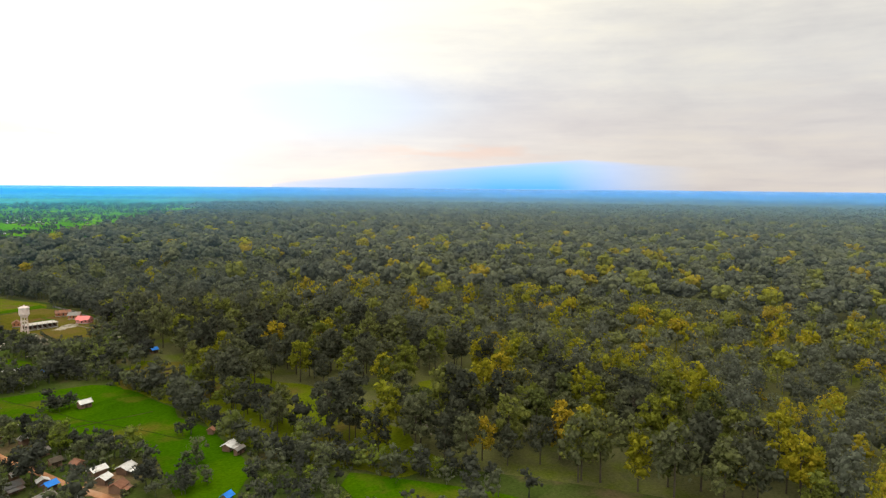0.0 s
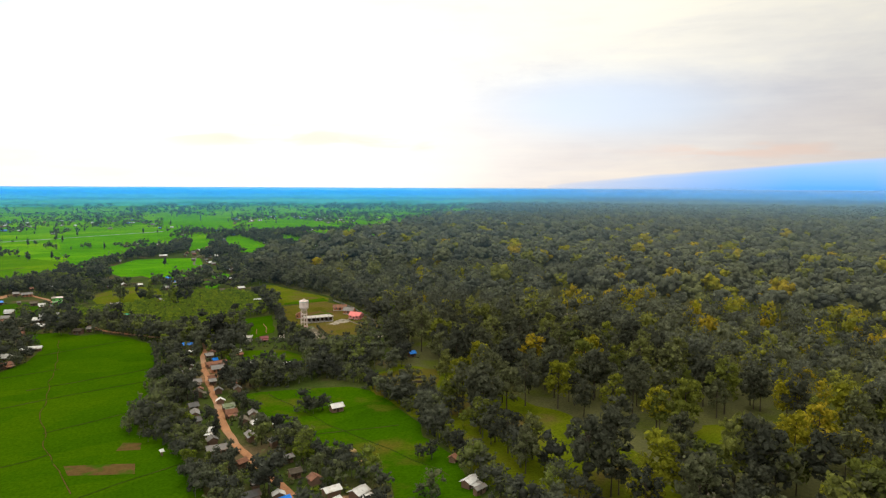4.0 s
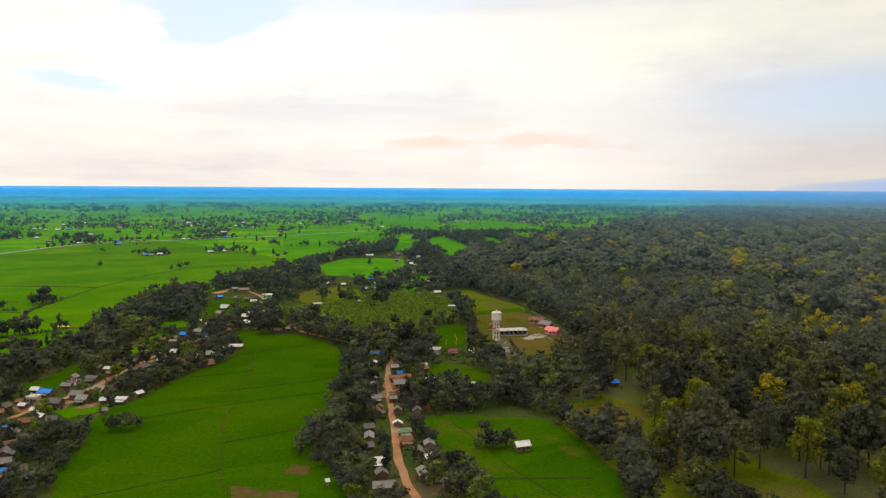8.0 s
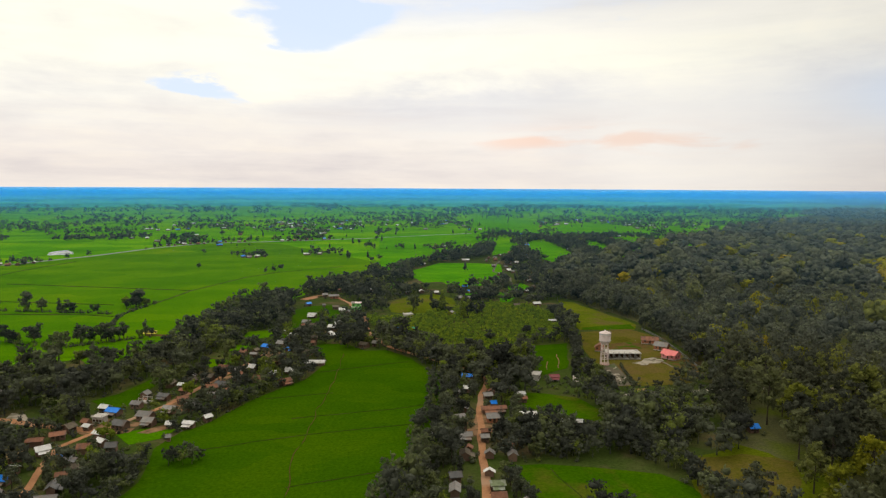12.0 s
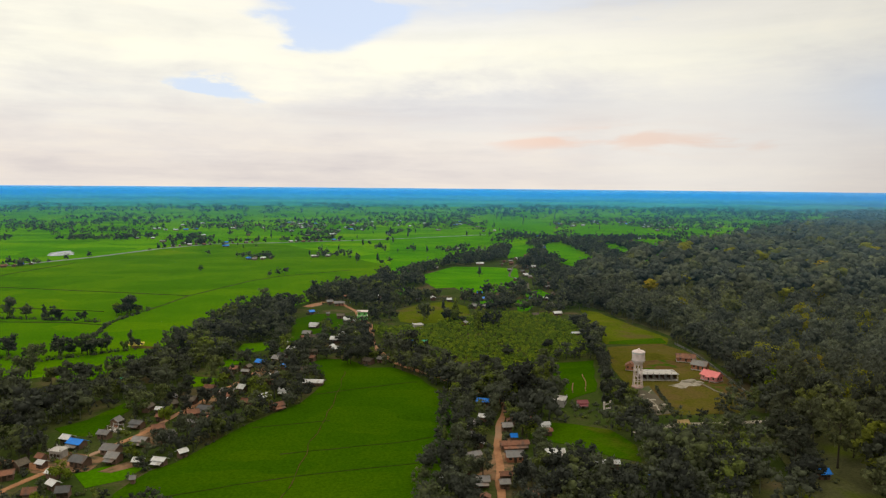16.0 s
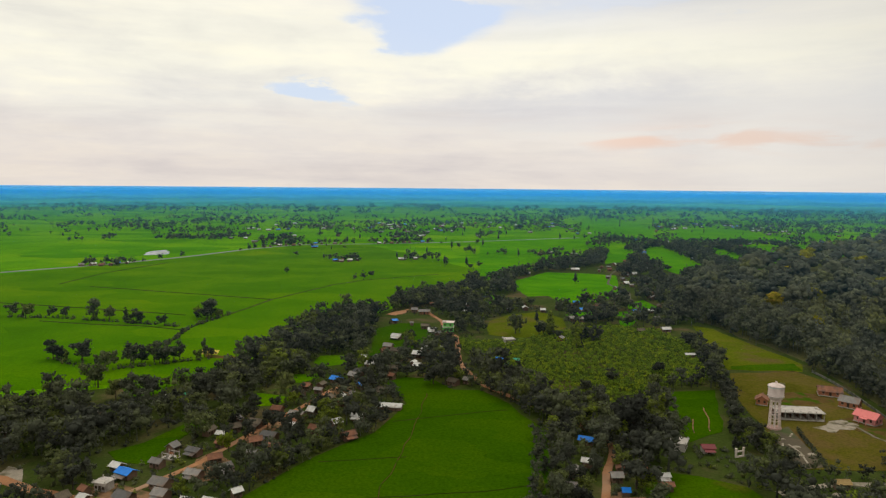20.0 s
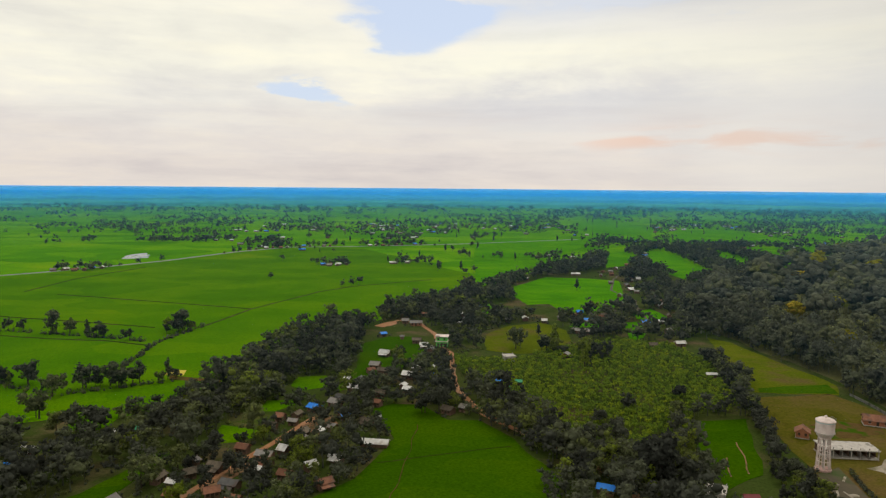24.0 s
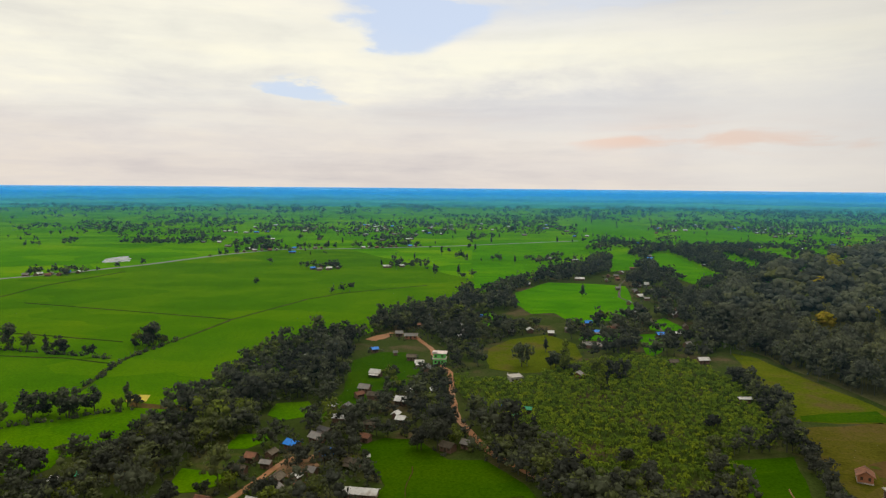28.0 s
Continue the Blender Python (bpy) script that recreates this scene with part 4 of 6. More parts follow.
def broad_lobes(seed):
    """A broad village tree, 9 m: an uneven crown of boughs at several heights on a short stem."""
    r = random.Random(seed)
    lean = (r.uniform(-0.8, 0.8), r.uniform(-0.8, 0.8))
    out = [(lean[0], lean[1], 5.2, 2.0, 2.0, 1.9)]
    for k in range(r.randint(9, 13)):
        a, z = 2.4 * k + r.uniform(-0.6, 0.6), r.uniform(2.8, 8.4)
        reach = 3.0 * math.sqrt(max(0.08, 1 - ((z - 4.9) / 4.2) ** 2)) * r.uniform(0.5, 1.25)
        q = r.uniform(0.75, 1.55)
        out.append((reach * math.cos(a) + lean[0], reach * math.sin(a) + lean[1], z, q, q * r.uniform(0.8, 1.25), q * r.uniform(0.7, 0.95)))
    return out


def dome_lobes(seed):
    """A forest tree seen from above, 20 m: a full domed crown built up of rounded boughs."""
    r = random.Random(seed)
    out = [(0, 0, 13.6, 3.7, 3.7, 3.9)]
    n = r.randint(8, 11)
    for k in range(n):
        lift = -0.25 + 1.1 * k / (n - 1)
        a = 2.4 * k + r.uniform(-0.5, 0.5)
        reach = 4.0 * math.cos(lift) * r.uniform(0.72, 1.2)
        q = r.uniform(1.5, 2.4)
        out.append((reach * math.cos(a), reach * math.sin(a), 13.2 + 4.4 * math.sin(lift) * r.uniform(0.85, 1.15), q * r.uniform(0.9, 1.25), q * r.uniform(0.9, 1.25), q * r.uniform(0.75, 1.0)))
    return out


def slim_lobes(seed):
    """A slim upright tree, 12 m."""
    r = random.Random(seed)
    return [(r.uniform(-0.7, 0.7), r.uniform(-0.7, 0.7), 3.2 + 0.95 * k, *(q := [r.uniform(1.0, 1.5) * (1.15 - 0.07 * k)] * 2), q[0] * 0.95) for k in range(9)]


class TreeKind:
    def __init__(self, kinds, lobes, height, girth, n, size, mat, label, category):
        self.label, self.category = label, category
        self.shapes = []
        for k in range(kinds):
            some = lobes(k + 1)
            self.shapes.append((trunk_mesh("trunk", k, height, girth, some[1::2]), crown_mesh("crown", k, some, n, size, mat)))

    def plant(self, x, y, size, k, name="tree", group=""):
        top = empty(name, pose(x, y, 0.05, 0, 0, (k * 137) % 360) @ Matrix.Diagonal((size, size * (0.92 + 0.16 * ((k * 7) % 10) / 10), size * (0.9 + 0.2 * ((k * 3) % 10) / 10), 1)), self.label, self.category, group)
        trunk, crown = self.shapes[k % len(self.shapes)]
        for name, me in (("trunk", trunk), ("crown", crown)):
            new(name, me).parent = top
        return top


SAL = TreeKind(7, sal_lobes, 17.0, 0.30, 380, 0.74, M_LEAF_SOUTH, "tall forest tree with bare stem and olive-yellow crown", "tree")
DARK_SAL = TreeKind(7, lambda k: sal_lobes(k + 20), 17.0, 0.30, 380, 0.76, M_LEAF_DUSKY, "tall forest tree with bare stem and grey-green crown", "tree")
LIME = TreeKind(3, lambda k: broad_lobes(k + 9), 6.5, 0.28, 420, 0.55, M_LEAF_LIME, "broad tree with a bright lime-green crown", "tree")
BROAD = TreeKind(7, broad_lobes, 6.5, 0.26, 400, 0.46, M_LEAF_VILLAGE, "broad dark green village tree with a dense rounded crown", "tree")
SLIM = TreeKind(4, slim_lobes, 11.0, 0.20, 340, 0.44, M_LEAF_VILLAGE, "slim upright dark green tree", "tree")


def forest_stuff(name, pts, sizes, tints, variants, mat, label):
    """Many trees that nobody could count, as one object."""
    vs, ts, fs, at = [], [], [], 0
    pick = rng.integers(0, len(variants), len(pts))
    turn = rng.uniform(0, 2 * math.pi, len(pts))
    for k, (v, f) in enumerate(variants):
        sel = np.where(pick == k)[0]
        if not len(sel):
            continue
        c, s = np.cos(turn[sel])[:, None], np.sin(turn[sel])[:, None]
        size = sizes[sel][:, None]
        tall = size * rng.uniform(0.85, 1.15, (len(sel), 1))
        w = np.stack([pts[sel, :1] + size * (c * v[:, 0] - s * v[:, 1]), pts[sel, 1:] + size * (s * v[:, 0] + c * v[:, 1]), tall * v[:, 2]], 2)
        vs.append(w.reshape(-1, 3))
        ts.append(np.repeat(tints[sel], len(v)))
        fs.append((f[None] + at + (np.arange(len(sel)) * len(v))[:, None, None]).reshape(-1, 3))
        at += len(sel) * len(v)
    me = from_arrays(name, np.concatenate(vs), np.concatenate(fs), mat, np.concatenate(ts))
    return tagged(new(name, me), label, "trees", "", "stuff")


def simple_tree(seed, lobes, n, size, cores, core_scale, stem, ruffle=0.5):
    """Corners and triangles of a tree for the stuff objects: rounded masses of leaves with loose sprays on them."""
    r = np.random.default_rng(seed)
    vs, fs, at = [], [], 0
    if n:
        v, f = tufts(r, lobes, n, size, ruffle)
        vs, fs, at = [v], [f[:, [0, 1, 2]], f[:, [0, 2, 3]]], len(v)
    for lobe in cores:
        bv, bf = BALL_0
        spin = Euler((r.uniform(0, 6), r.uniform(0, 6), 0)).to_matrix()
        bv = bv @ np.array(spin)
        vs.append(np.array(lobe[:3]) + bv * (1 + 0.15 * r.normal(size=(len(bv), 1))) * np.array(lobe[3:6]) * core_scale)
        fs.append(bf + at)
        at += len(bv)
    if stem:
        vs.append(np.array([(0.3, 0, -0.3), (-0.2, 0.25, -0.3), (-0.2, -0.25, -0.3), (0, 0, stem)]))
        fs.append(np.array([(0, 1, 3), (1, 2, 3), (2, 0, 3)]) + at)
    return np.concatenate(vs), np.concatenate(fs)


def spread(tree, wide, tall):
    v, f = tree
    return v * np.array((wide, wide, tall)), f


NEAR_FOREST = [simple_tree(10 + k, dome_lobes(1 + k) if k % 2 else sal_lobes(1 + k), 165, 0.80, (dome_lobes(1 + k) if k % 2 else sal_lobes(1 + k))[::2], 0.70, 14, 0.55) for k in range(10)]
EDGE_FOREST = [simple_tree(100 + k, sal_lobes(60 + k), 330, 0.64, sal_lobes(60 + k)[::2], 0.66, 15, 0.6) for k in range(8)]
NEAR_VILLAGE = [simple_tree(30 + k, broad_lobes(1 + k), 122, 0.48, broad_lobes(1 + k)[:9], 0.66, 5, 0.6) for k in range(6)]
SHRUB = [simple_tree(35 + k, [(x, y, z - 3.6, a, b, c) for x, y, z, a, b, c in broad_lobes(40 + k)], 26, 1.0, [(0, 0, 1.2, 3.0, 3.0, 2.2)], 0.62, 0) for k in range(5)]
MID_FOREST = [spread(simple_tree(40 + k, dome_lobes(20 + k), 66, 1.2, dome_lobes(20 + k), 0.90, 12, 0.28), 1.18, 1.0 + 0.03 * k) for k in range(9)]
FAR_FOREST = [spread(simple_tree(60 + k, dome_lobes(30 + k), 20, 2.0, dome_lobes(30 + k)[:4], 1.1, 0, 0.25), 1.35, 1.0) for k in range(7)]
FARTHEST = [simple_tree(65 + k, sal_lobes(50 + k), 16, 2.2, [(x * 1.3, y * 1.3, z, q * 1.5, q * 1.5, q * 1.2) for x, y, z, q, _, _ in sal_lobes(50 + k)[6::6]], 1.0, 0) for k in range(5)]
MID_PLAIN = [simple_tree(70 + k, broad_lobes(20 + k), 32, 1.05, broad_lobes(20 + k)[:4], 0.82, 4) for k in range(6)]
FAR_PLAIN = [simple_tree(80 + k, broad_lobes(30 + k), 8, 1.4, broad_lobes(30 + k)[1:3], 1.3, 0) for k in range(5)]
POPLAR = [simple_tree(90 + k, slim_lobes(30 + k), 26, 0.9, [(0, 0, 7, 1.3, 1.3, 4.2)], 1.0, 4) for k in range(3)]


# ---- houses: kind of roof, place, length, depth, turn ----
ROADSIDE = [
    ("white", -114, -164, 7, 5, -5), ("grey", -117, -184, 10, 6, -8), ("grey", -99, -97, 8, 5, -5), ("greybrown", -83, -79, 9, 6, -5), ("brown", -80, -68, 15, 5, -5), ("blue", -78, -60, 4, 4, 0),
    ("grey", -78, -50, 6, 5, 0), ("brown", -68, -43, 6, 6, 80), ("white", -63, -50, 7, 4, 0), ("brown", -64, -57, 6, 4, 0), ("white", -68, -78, 10, 4, -5), ("white", -54, -90, 13, 3, -14), ("blue", -43, -102, 5, 4, 0),
    ("blue", -78, -98, 3, 4, 0), ("grey", -92, -100, 5, 4, 0), ("grey", -94, -115, 4, 5, 75),
]
ROADSIDE_SOUTH = [
    ("moss", -98, -140, 7, 5, -5), ("grey", -93, -155, 6, 5, 75), ("brown", -100, -149, 7, 5, 0), ("white", -62, -167, 8, 5, 0), ("white", -93, -242, 8, 6, 20), ("white", -102, -244, 6, 5, 20), ("brown", -103, -253, 7, 6, 20),
    ("blue", -114, -235, 6, 4, 10), ("white", -113, -229, 4, 5, 75), ("grey", -121, -242, 12, 6, 10), ("dark", -121, -226, 9, 5, 0), ("thatch", -103, -218, 6, 4, 0), ("grey", -100, -205, 6, 4, 10), ("brown", -114, -200, 6, 4, 20), ("dark", -110, -132, 6, 5, 0),
]
ROADSIDE_MORE = [
    ("dark", -115, -151, 7, 5, 0), ("brown", -100, -108, 4, 4, 75), ("white", -98, -130, 3, 5, 75), ("white", -111, -92, 2, 2, 0), ("white", -133, -175, 2, 2, 0), ("grey", -92, -65, 4, 4, 75), ("white", -91, -170, 1.5, 2, 0), ("white", -197, -59, 5, 4, 40), ("brown", -201, -17, 7, 5, 20), ("grey", -97, -76, 8, 5, 10), ("brown", -90, -94, 6, 4, 0), ("white", -274, 18, 7, 5, -10), ("blue", -90, -287, 5, 4, 10), ("white", -61, -255, 8, 5, 15),
    ("grey", -62, -261, 7, 3, 15), ("brown", -54, -237, 4, 4, 30), ("flat", -47, -22, 10, 8, 60), ("red", -38, -26, 7, 5, -5), ("blue", -80, -18, 8, 5, -30), ("blue", 14, -108, 6, 5, 0), ("tan", -8, -57, 7, 4, 0),
]
WEST_END = [
    ("blue", -236, -44, 9, 6, -30), ("white", -241, -39, 6, 5, -30), ("flat", -239, -53, 7, 6, -15), ("brown", -243, -57, 5, 4, -30), ("white", -241, -62, 5, 4, -30), ("grey", -222, -52, 9, 7, -25), ("grey", -219, -60, 7, 6, -25), ("dark", -229, -62, 9, 6, -25),
    ("grey", -214, -45, 8, 6, -20), ("grey", -229, -36, 7, 5, -25), ("grey", -206, -42, 9, 6, 40), ("brown", -211, -33, 7, 5, 30), ("dark", -220, -26, 8, 5, -25), ("white", -215, -10, 6, 4, -20),
]
WEST_MORE = [
    ("white", -250, 34, 5, 4, -20), ("grey", -294, -7, 6, 5, -10), ("white", -203, -65, 7, 4, -20), ("brown", -213, -19, 5, 4, -20), ("white", -249, -85, 7, 5, 30), ("tan", -256, -90, 7, 5, 20), ("blue", -252, -109, 7, 6, -10), ("white", -252, -101, 5, 4, -10),
    ("blue", -249, -133, 7, 6, -20), ("grey", -233, -128, 9, 5, 0), ("blue", -232, -136, 7, 5, -5), ("blue", -241, -91, 3, 5, 70), ("white", -231, -80, 6, 4, -40), ("dark", -226, -86, 6, 5, 0), ("blue", -274, 4, 6, 5, -10),
]
WEST_LAST = [
    ("brown", -249, -70, 8, 5, 20), ("white", -210, -65, 5, 4, -10), ("grey", -208, -79, 3, 3, 0), ("blue", -222, -143, 5, 4, 0), ("greensheet", -245, 38, 6, 4, 0), ("dark", -250, -122, 8, 5, 75),
    ("brown", -193, 51, 6, 5, -20), ("grey", -187, 46, 6, 4, -20), ("brown", -174, 28, 7, 5, -25), ("white", -166, 9, 8, 4, -20), ("white", -174, 2, 6, 5, 40), ("white", -191, 0, 6, 4, -20), ("grey", -191, 12, 9, 6, -20), ("brown", -189, 5, 7, 5, -20), ("brown", -181, -5, 7, 5, -20), ("dark", -197, -11, 9, 6, -20),
]
MIDDLE = [
    ("blue", -181, 63, 8, 6, -35), ("blue", -168, 53, 6, 6, 30), ("grey", -173, 69, 8, 6, -35), ("dark", -171, 77, 8, 5, -35), ("brown", -155, 69, 6, 5, -30), ("white", -155, 157, 9, 6, -25), ("grey", -159, 131, 8, 6, -25), ("brown", -161, 122, 6, 5, 35),
    ("white", -171, 106, 5, 4, -25), ("white", -133, 176, 7, 5, -5), ("white", -142, 112, 8, 6, -25), ("white", -137, 129, 7, 5, -25), ("white", -127, 127, 6, 5, 10), ("white", -142, 88, 6, 5, -25), ("grey", -146, 199, 4, 3, 0), ("blue", -158, 207, 6, 5, 20), ("brown", -193, -22, 7, 5, -20),
]
CROSSING = [
    ("thatch", -205, 2, 8, 6, -20), ("thatch", -212, -3, 6, 5, 30), ("brown", -168, -11, 8, 6, 30), ("thatch", -125, 59, 8, 6, -35), ("grey", -118, 61, 6, 5, -35), ("brown", -200, 18, 7, 5, -20), ("thatch", -158, 46, 8, 5, -30), ("white", -153, 51, 2, 2, 0),
    ("brownflat", -137, 241, 12, 6, 0), ("white", -115, 276, 7, 5, 10), ("white", -188, 239, 6, 5, -20), ("white", -180, 242, 5, 4, -20), ("white", -107, 240, 6, 4, 0), ("thatch", -137, 188, 8, 5, -5), ("white", -195, 197, 3, 3, 0), ("blue", -129, 116, 3, 3, 0),
]
NORTH = [
    ("flat", -87, 146, 9, 8, 5), ("grey", -30, 214, 17, 6, -25), ("redwall", -54, 153, 7, 5, 60), ("white", 10, 110, 8, 3, -5), ("blue", -88, 303, 8, 5, 0), ("blue", -15, 280, 7, 5, 0), ("blue", -16, 252, 8, 5, 0), ("blue", 22, 243, 8, 6, 0),
    ("white", 34, 246, 6, 4, 0), ("white", 21, 178, 9, 5, 0), ("brown", 9, 273, 14, 6, 0), ("brown", -5, 262, 9, 6, 0), ("grey", -34, 259, 6, 5, 0), ("blue", -98, 100, 6, 3, -20), ("greensheet", -89, 99, 5, 4, -10), ("greensheet", -96, 91, 4, 3, 20),
]
NORTH_MORE = [
    ("white", 56, 315, 6, 5, 60), ("grey", 40, 362, 6, 5, 60), ("grey", 30, 320, 6, 5, 60), ("brown", 25, 282, 6, 5, 60), ("grey", 28, 216, 7, 5, 30), ("thatch", 3, 174, 7, 5, 0),
    ("white", 62, 400, 8, 5, 10), ("grey", 85, 430, 7, 5, 20), ("white", 92, 470, 8, 5, 0), ("grey", 55, 440, 6, 5, 0), ("white", 120, 520, 8, 6, 15), ("brown", 75, 505, 7, 5, 0), ("blue", 130, 560, 8, 5, 0),
]
ROOFS = {
    "white": (M_WHITE_TIN, M_MUDWALL, "small house with a bright tin roof and mud walls"), "grey": (M_TIN, M_MUDWALL, "village house with a weathered grey tin roof"),
    "greybrown": (M_TIN, M_ORANGE, "brick house with a grey tin roof beside the dirt road"), "brown": (M_TILE, M_MUDWALL, "low house with a brown clay tile roof"),
    "thatch": (M_THATCH, M_MUDWALL, "mud house with a dull thatched roof"), "dark": (M_DARK_TIN, M_MUDWALL, "house with a dark rusted tin roof under trees"),
    "blue": (M_BLUE, M_MUDWALL, "hut covered with a bright blue tarpaulin"), "greensheet": (M_GREEN_SHEET, M_MUDWALL, "shelter roofed with green sheeting"),
    "moss": (M_MOSS, M_MUDWALL, "house with a mossy green and white sheet roof"),
    "red": (M_RED_ROOF, M_CONCRETE, "building with a maroon sheet roof"), "tan": (M_STRAW, M_MUDWALL, "hut with a straw-coloured roof"), "redwall": (M_TIN, M_RED_ROOF, "shed with red walls and a grey tin roof"),
    "flat": (M_CONCRETE, M_CONCRETE, "flat-roofed concrete house with a pale slab roof"), "brownflat": (M_TIN, M_ORANGE, "long brick building with a low grey roof"),
}
HOUSES = ROADSIDE + ROADSIDE_SOUTH + ROADSIDE_MORE + WEST_END + WEST_MORE + WEST_LAST + MIDDLE + CROSSING + NORTH + NORTH_MORE


def infill(line, step, near, far, y0, y1, seed):
    """Huts and small houses that fill the gaps along a village road, on both sides of it."""
    r = random.Random(seed)
    out = []
    for a, b in zip(line, line[1:]):
        d = Vector((b[0] - a[0], b[1] - a[1]))
        for k in range(int(d.length / step) + 1):
            for side in (-1, 1):
                p = Vector(a) + d * ((k + r.random()) * step / max(d.length, step)) + side * r.uniform(near, far) * Vector((-d.y, d.x)).normalized()
                size = r.uniform(4.0, 8.5)
                if y0 < p.y < y1 and all((p.x - q[1]) ** 2 + (p.y - q[2]) ** 2 > (0.42 * (size + q[3]) + 0.8) ** 2 for q in HOUSES + out) and not any(inside(f, np.array([p[:]]))[0] for f in FIELDS):
                    kind = r.choice(("thatch", "brown", "grey", "dark", "grey", "brown", "white", "thatch"))
                    out.append((kind, p.x, p.y, size, r.uniform(4, 6), math.degrees(math.atan2(d.y, d.x)) + 90 * r.randint(0, 1)))
    return out


LISTED = len(HOUSES)
HOUSES += infill([(30, 262), (40, 320), (50, 360), (60, 430), (95, 520), (150, 620)], 17.0, 5.0, 26.0, 255, 640, 11)
HOUSES += infill([(-150, 262), (-110, 262), (-60, 268), (0, 262)], 22.0, 4.0, 18.0, 240, 330, 13)
HOUSES += infill(EAST_ROAD, 10.5, 5.0, 11.0, -262, -36, 3)
HOUSES += infill(WEST_ROAD, 7.5, 5.0, 16.0, -148, 62, 5)
HOUSES += infill([(-168, 60), (-152, 110), (-140, 165), (-130, 200)], 13.0, 4.0, 14.0, 60, 230, 8)


def prism(bm, outline, x0, x1):
    """A solid drawn from an outline in y and z, between two x."""
    a = [bm.verts.new((x0, y, z)) for y, z in outline]
    b = [bm.verts.new((x1, y, z)) for y, z in outline]
    bm.faces.new(a[::-1])
    bm.faces.new(b)
    for k in range(len(a)):
        bm.faces.new((a[k], a[(k + 1) % len(a)], b[(k + 1) % len(a)], b[k]))
    bmesh.ops.recalc_face_normals(bm, faces=bm.faces)
    return bm


def roof_slope(length, y0, z0, y1, z1, thick=0.12, ribs=True):
    """One pitch of a roof, from the eave to the ridge, with lapped sheets that stand slightly proud of each other."""
    n = max(2, round(length / 0.95)) if ribs else 1
    bm, rows = bmesh.new(), []
    for k in range(n):
        lift = 0.035 * (k % 2)
        for s in (k, k + 1):
            x = -length / 2 + length * s / n
            rows.append([bm.verts.new((x, y, z)) for y, z in ((y0, z0 + lift), (y1, z1 + lift), (y1, z1 - thick), (y0, z0 - thick))])
    bm.faces.new(rows[0])
    bm.faces.new(rows[-1][::-1])
    for a, b in zip(rows, rows[1:]):
        for s in range(4):
            bm.faces.new((a[s], b[s], b[(s + 1) % 4], a[(s + 1) % 4]))
    bmesh.ops.recalc_face_normals(bm, faces=bm.faces)
    return bm


def house(kind, x, y, length, depth, turn, k):
    roof, wall, label = ROOFS[kind]
    length, depth = 0.73 * length, 0.78 * depth
    small = length < 3.2
    h = (1.6 if small else 2.0) + 0.25 * ((k * 5) % 4) / 3
    rise = 0.26 * depth * (0.8 + 0.1 * (k % 4))
    name = "hut" if small else "house"
    top = empty(name, pose(x, y, 0.1, 0, 0, turn + ((k * 11) % 9) - 4), label, "hut" if small else "house", "village houses")
    l, d = length / 2 - 0.45, depth / 2 - 0.45
    if kind == "flat":
        part("wall", box(-l, l, -d, d, -0.3, h + 0.6), wall, top)
        part("roof_slab", box(-l - 0.45, l + 0.45, -d - 0.45, d + 0.45, h + 0.604, h + 0.84), roof, top, "pale concrete slab")
        for sx in (-l, l):
            for sy in (-d, d):
                part("column_stub", box(sx - 0.15, sx + 0.15, sy - 0.15, sy + 0.15, h + 0.842, h + 1.5), wall, top)
    else:
        bm = prism(bmesh.new(), [(-d, -0.3), (d, -0.3), (d, h), (0, h + rise * (1 - 0.45 / (depth / 2))), (-d, h)], -l, l)
        part("wall", bm, wall, top)
        z_eave = h - rise * 0.45 / (depth / 2) + 0.14
        part("roof_slope", roof_slope(length, -depth / 2 - 0.1, z_eave, 0.0, h + rise + 0.14, 0.12, kind not in ("blue", "thatch", "tan")), roof, top)
        part("roof_slope", roof_slope(length, depth / 2 + 0.1, z_eave, 0.0, h + rise + 0.139, 0.12, kind not in ("blue", "thatch", "tan")), roof, top)
        part("ridge_cap", prism(bmesh.new(), [(-0.25, h + rise + 0.07), (0, h + rise + 0.24), (0.25, h + rise + 0.07)], -length / 2, length / 2), roof, top)
    if not small:
        part("door", box(-0.5, 0.5, -d - 0.05, -d + 0.02, 0.0, 1.9), M_DOOR, top, "dark wooden door")
        for sx in (-0.62, 0.62):
            win = part("window", box(l * sx - 0.5, l * sx + 0.5, -d - 0.04, -d + 0.02, 0.9, 1.8), M_DOOR, top, "dark unglazed window")
            part("sill", box(l * sx - 0.6, l * sx + 0.6, -d - 0.12, -d - 0.045, 0.80, 0.88), wall, win)
    if length >= 5 and k % 2 == 0 and kind not in ("flat", "brownflat"):
        bm = bmesh.new()
        prism(bm, [(-d - 0.1, h - 0.25), (-d - 2.0, h - 0.75), (-d - 2.0, h - 0.83), (-d - 0.1, h - 0.33)], -l * 0.9, l * 0.9)
        part("veranda_roof", bm, roof if kind != "blue" else M_TIN, top)
        for sx in (-0.85, 0, 0.85):
            part("post", add_tube(bmesh.new(), [(l * sx, -d - 1.85, -0.2), (l * sx, -d - 1.85, h - 0.8)], [0.08, 0.07], 6), M_DOOR, top)
    return top


for k, row in enumerate(HOUSES):
    house(*row, k)


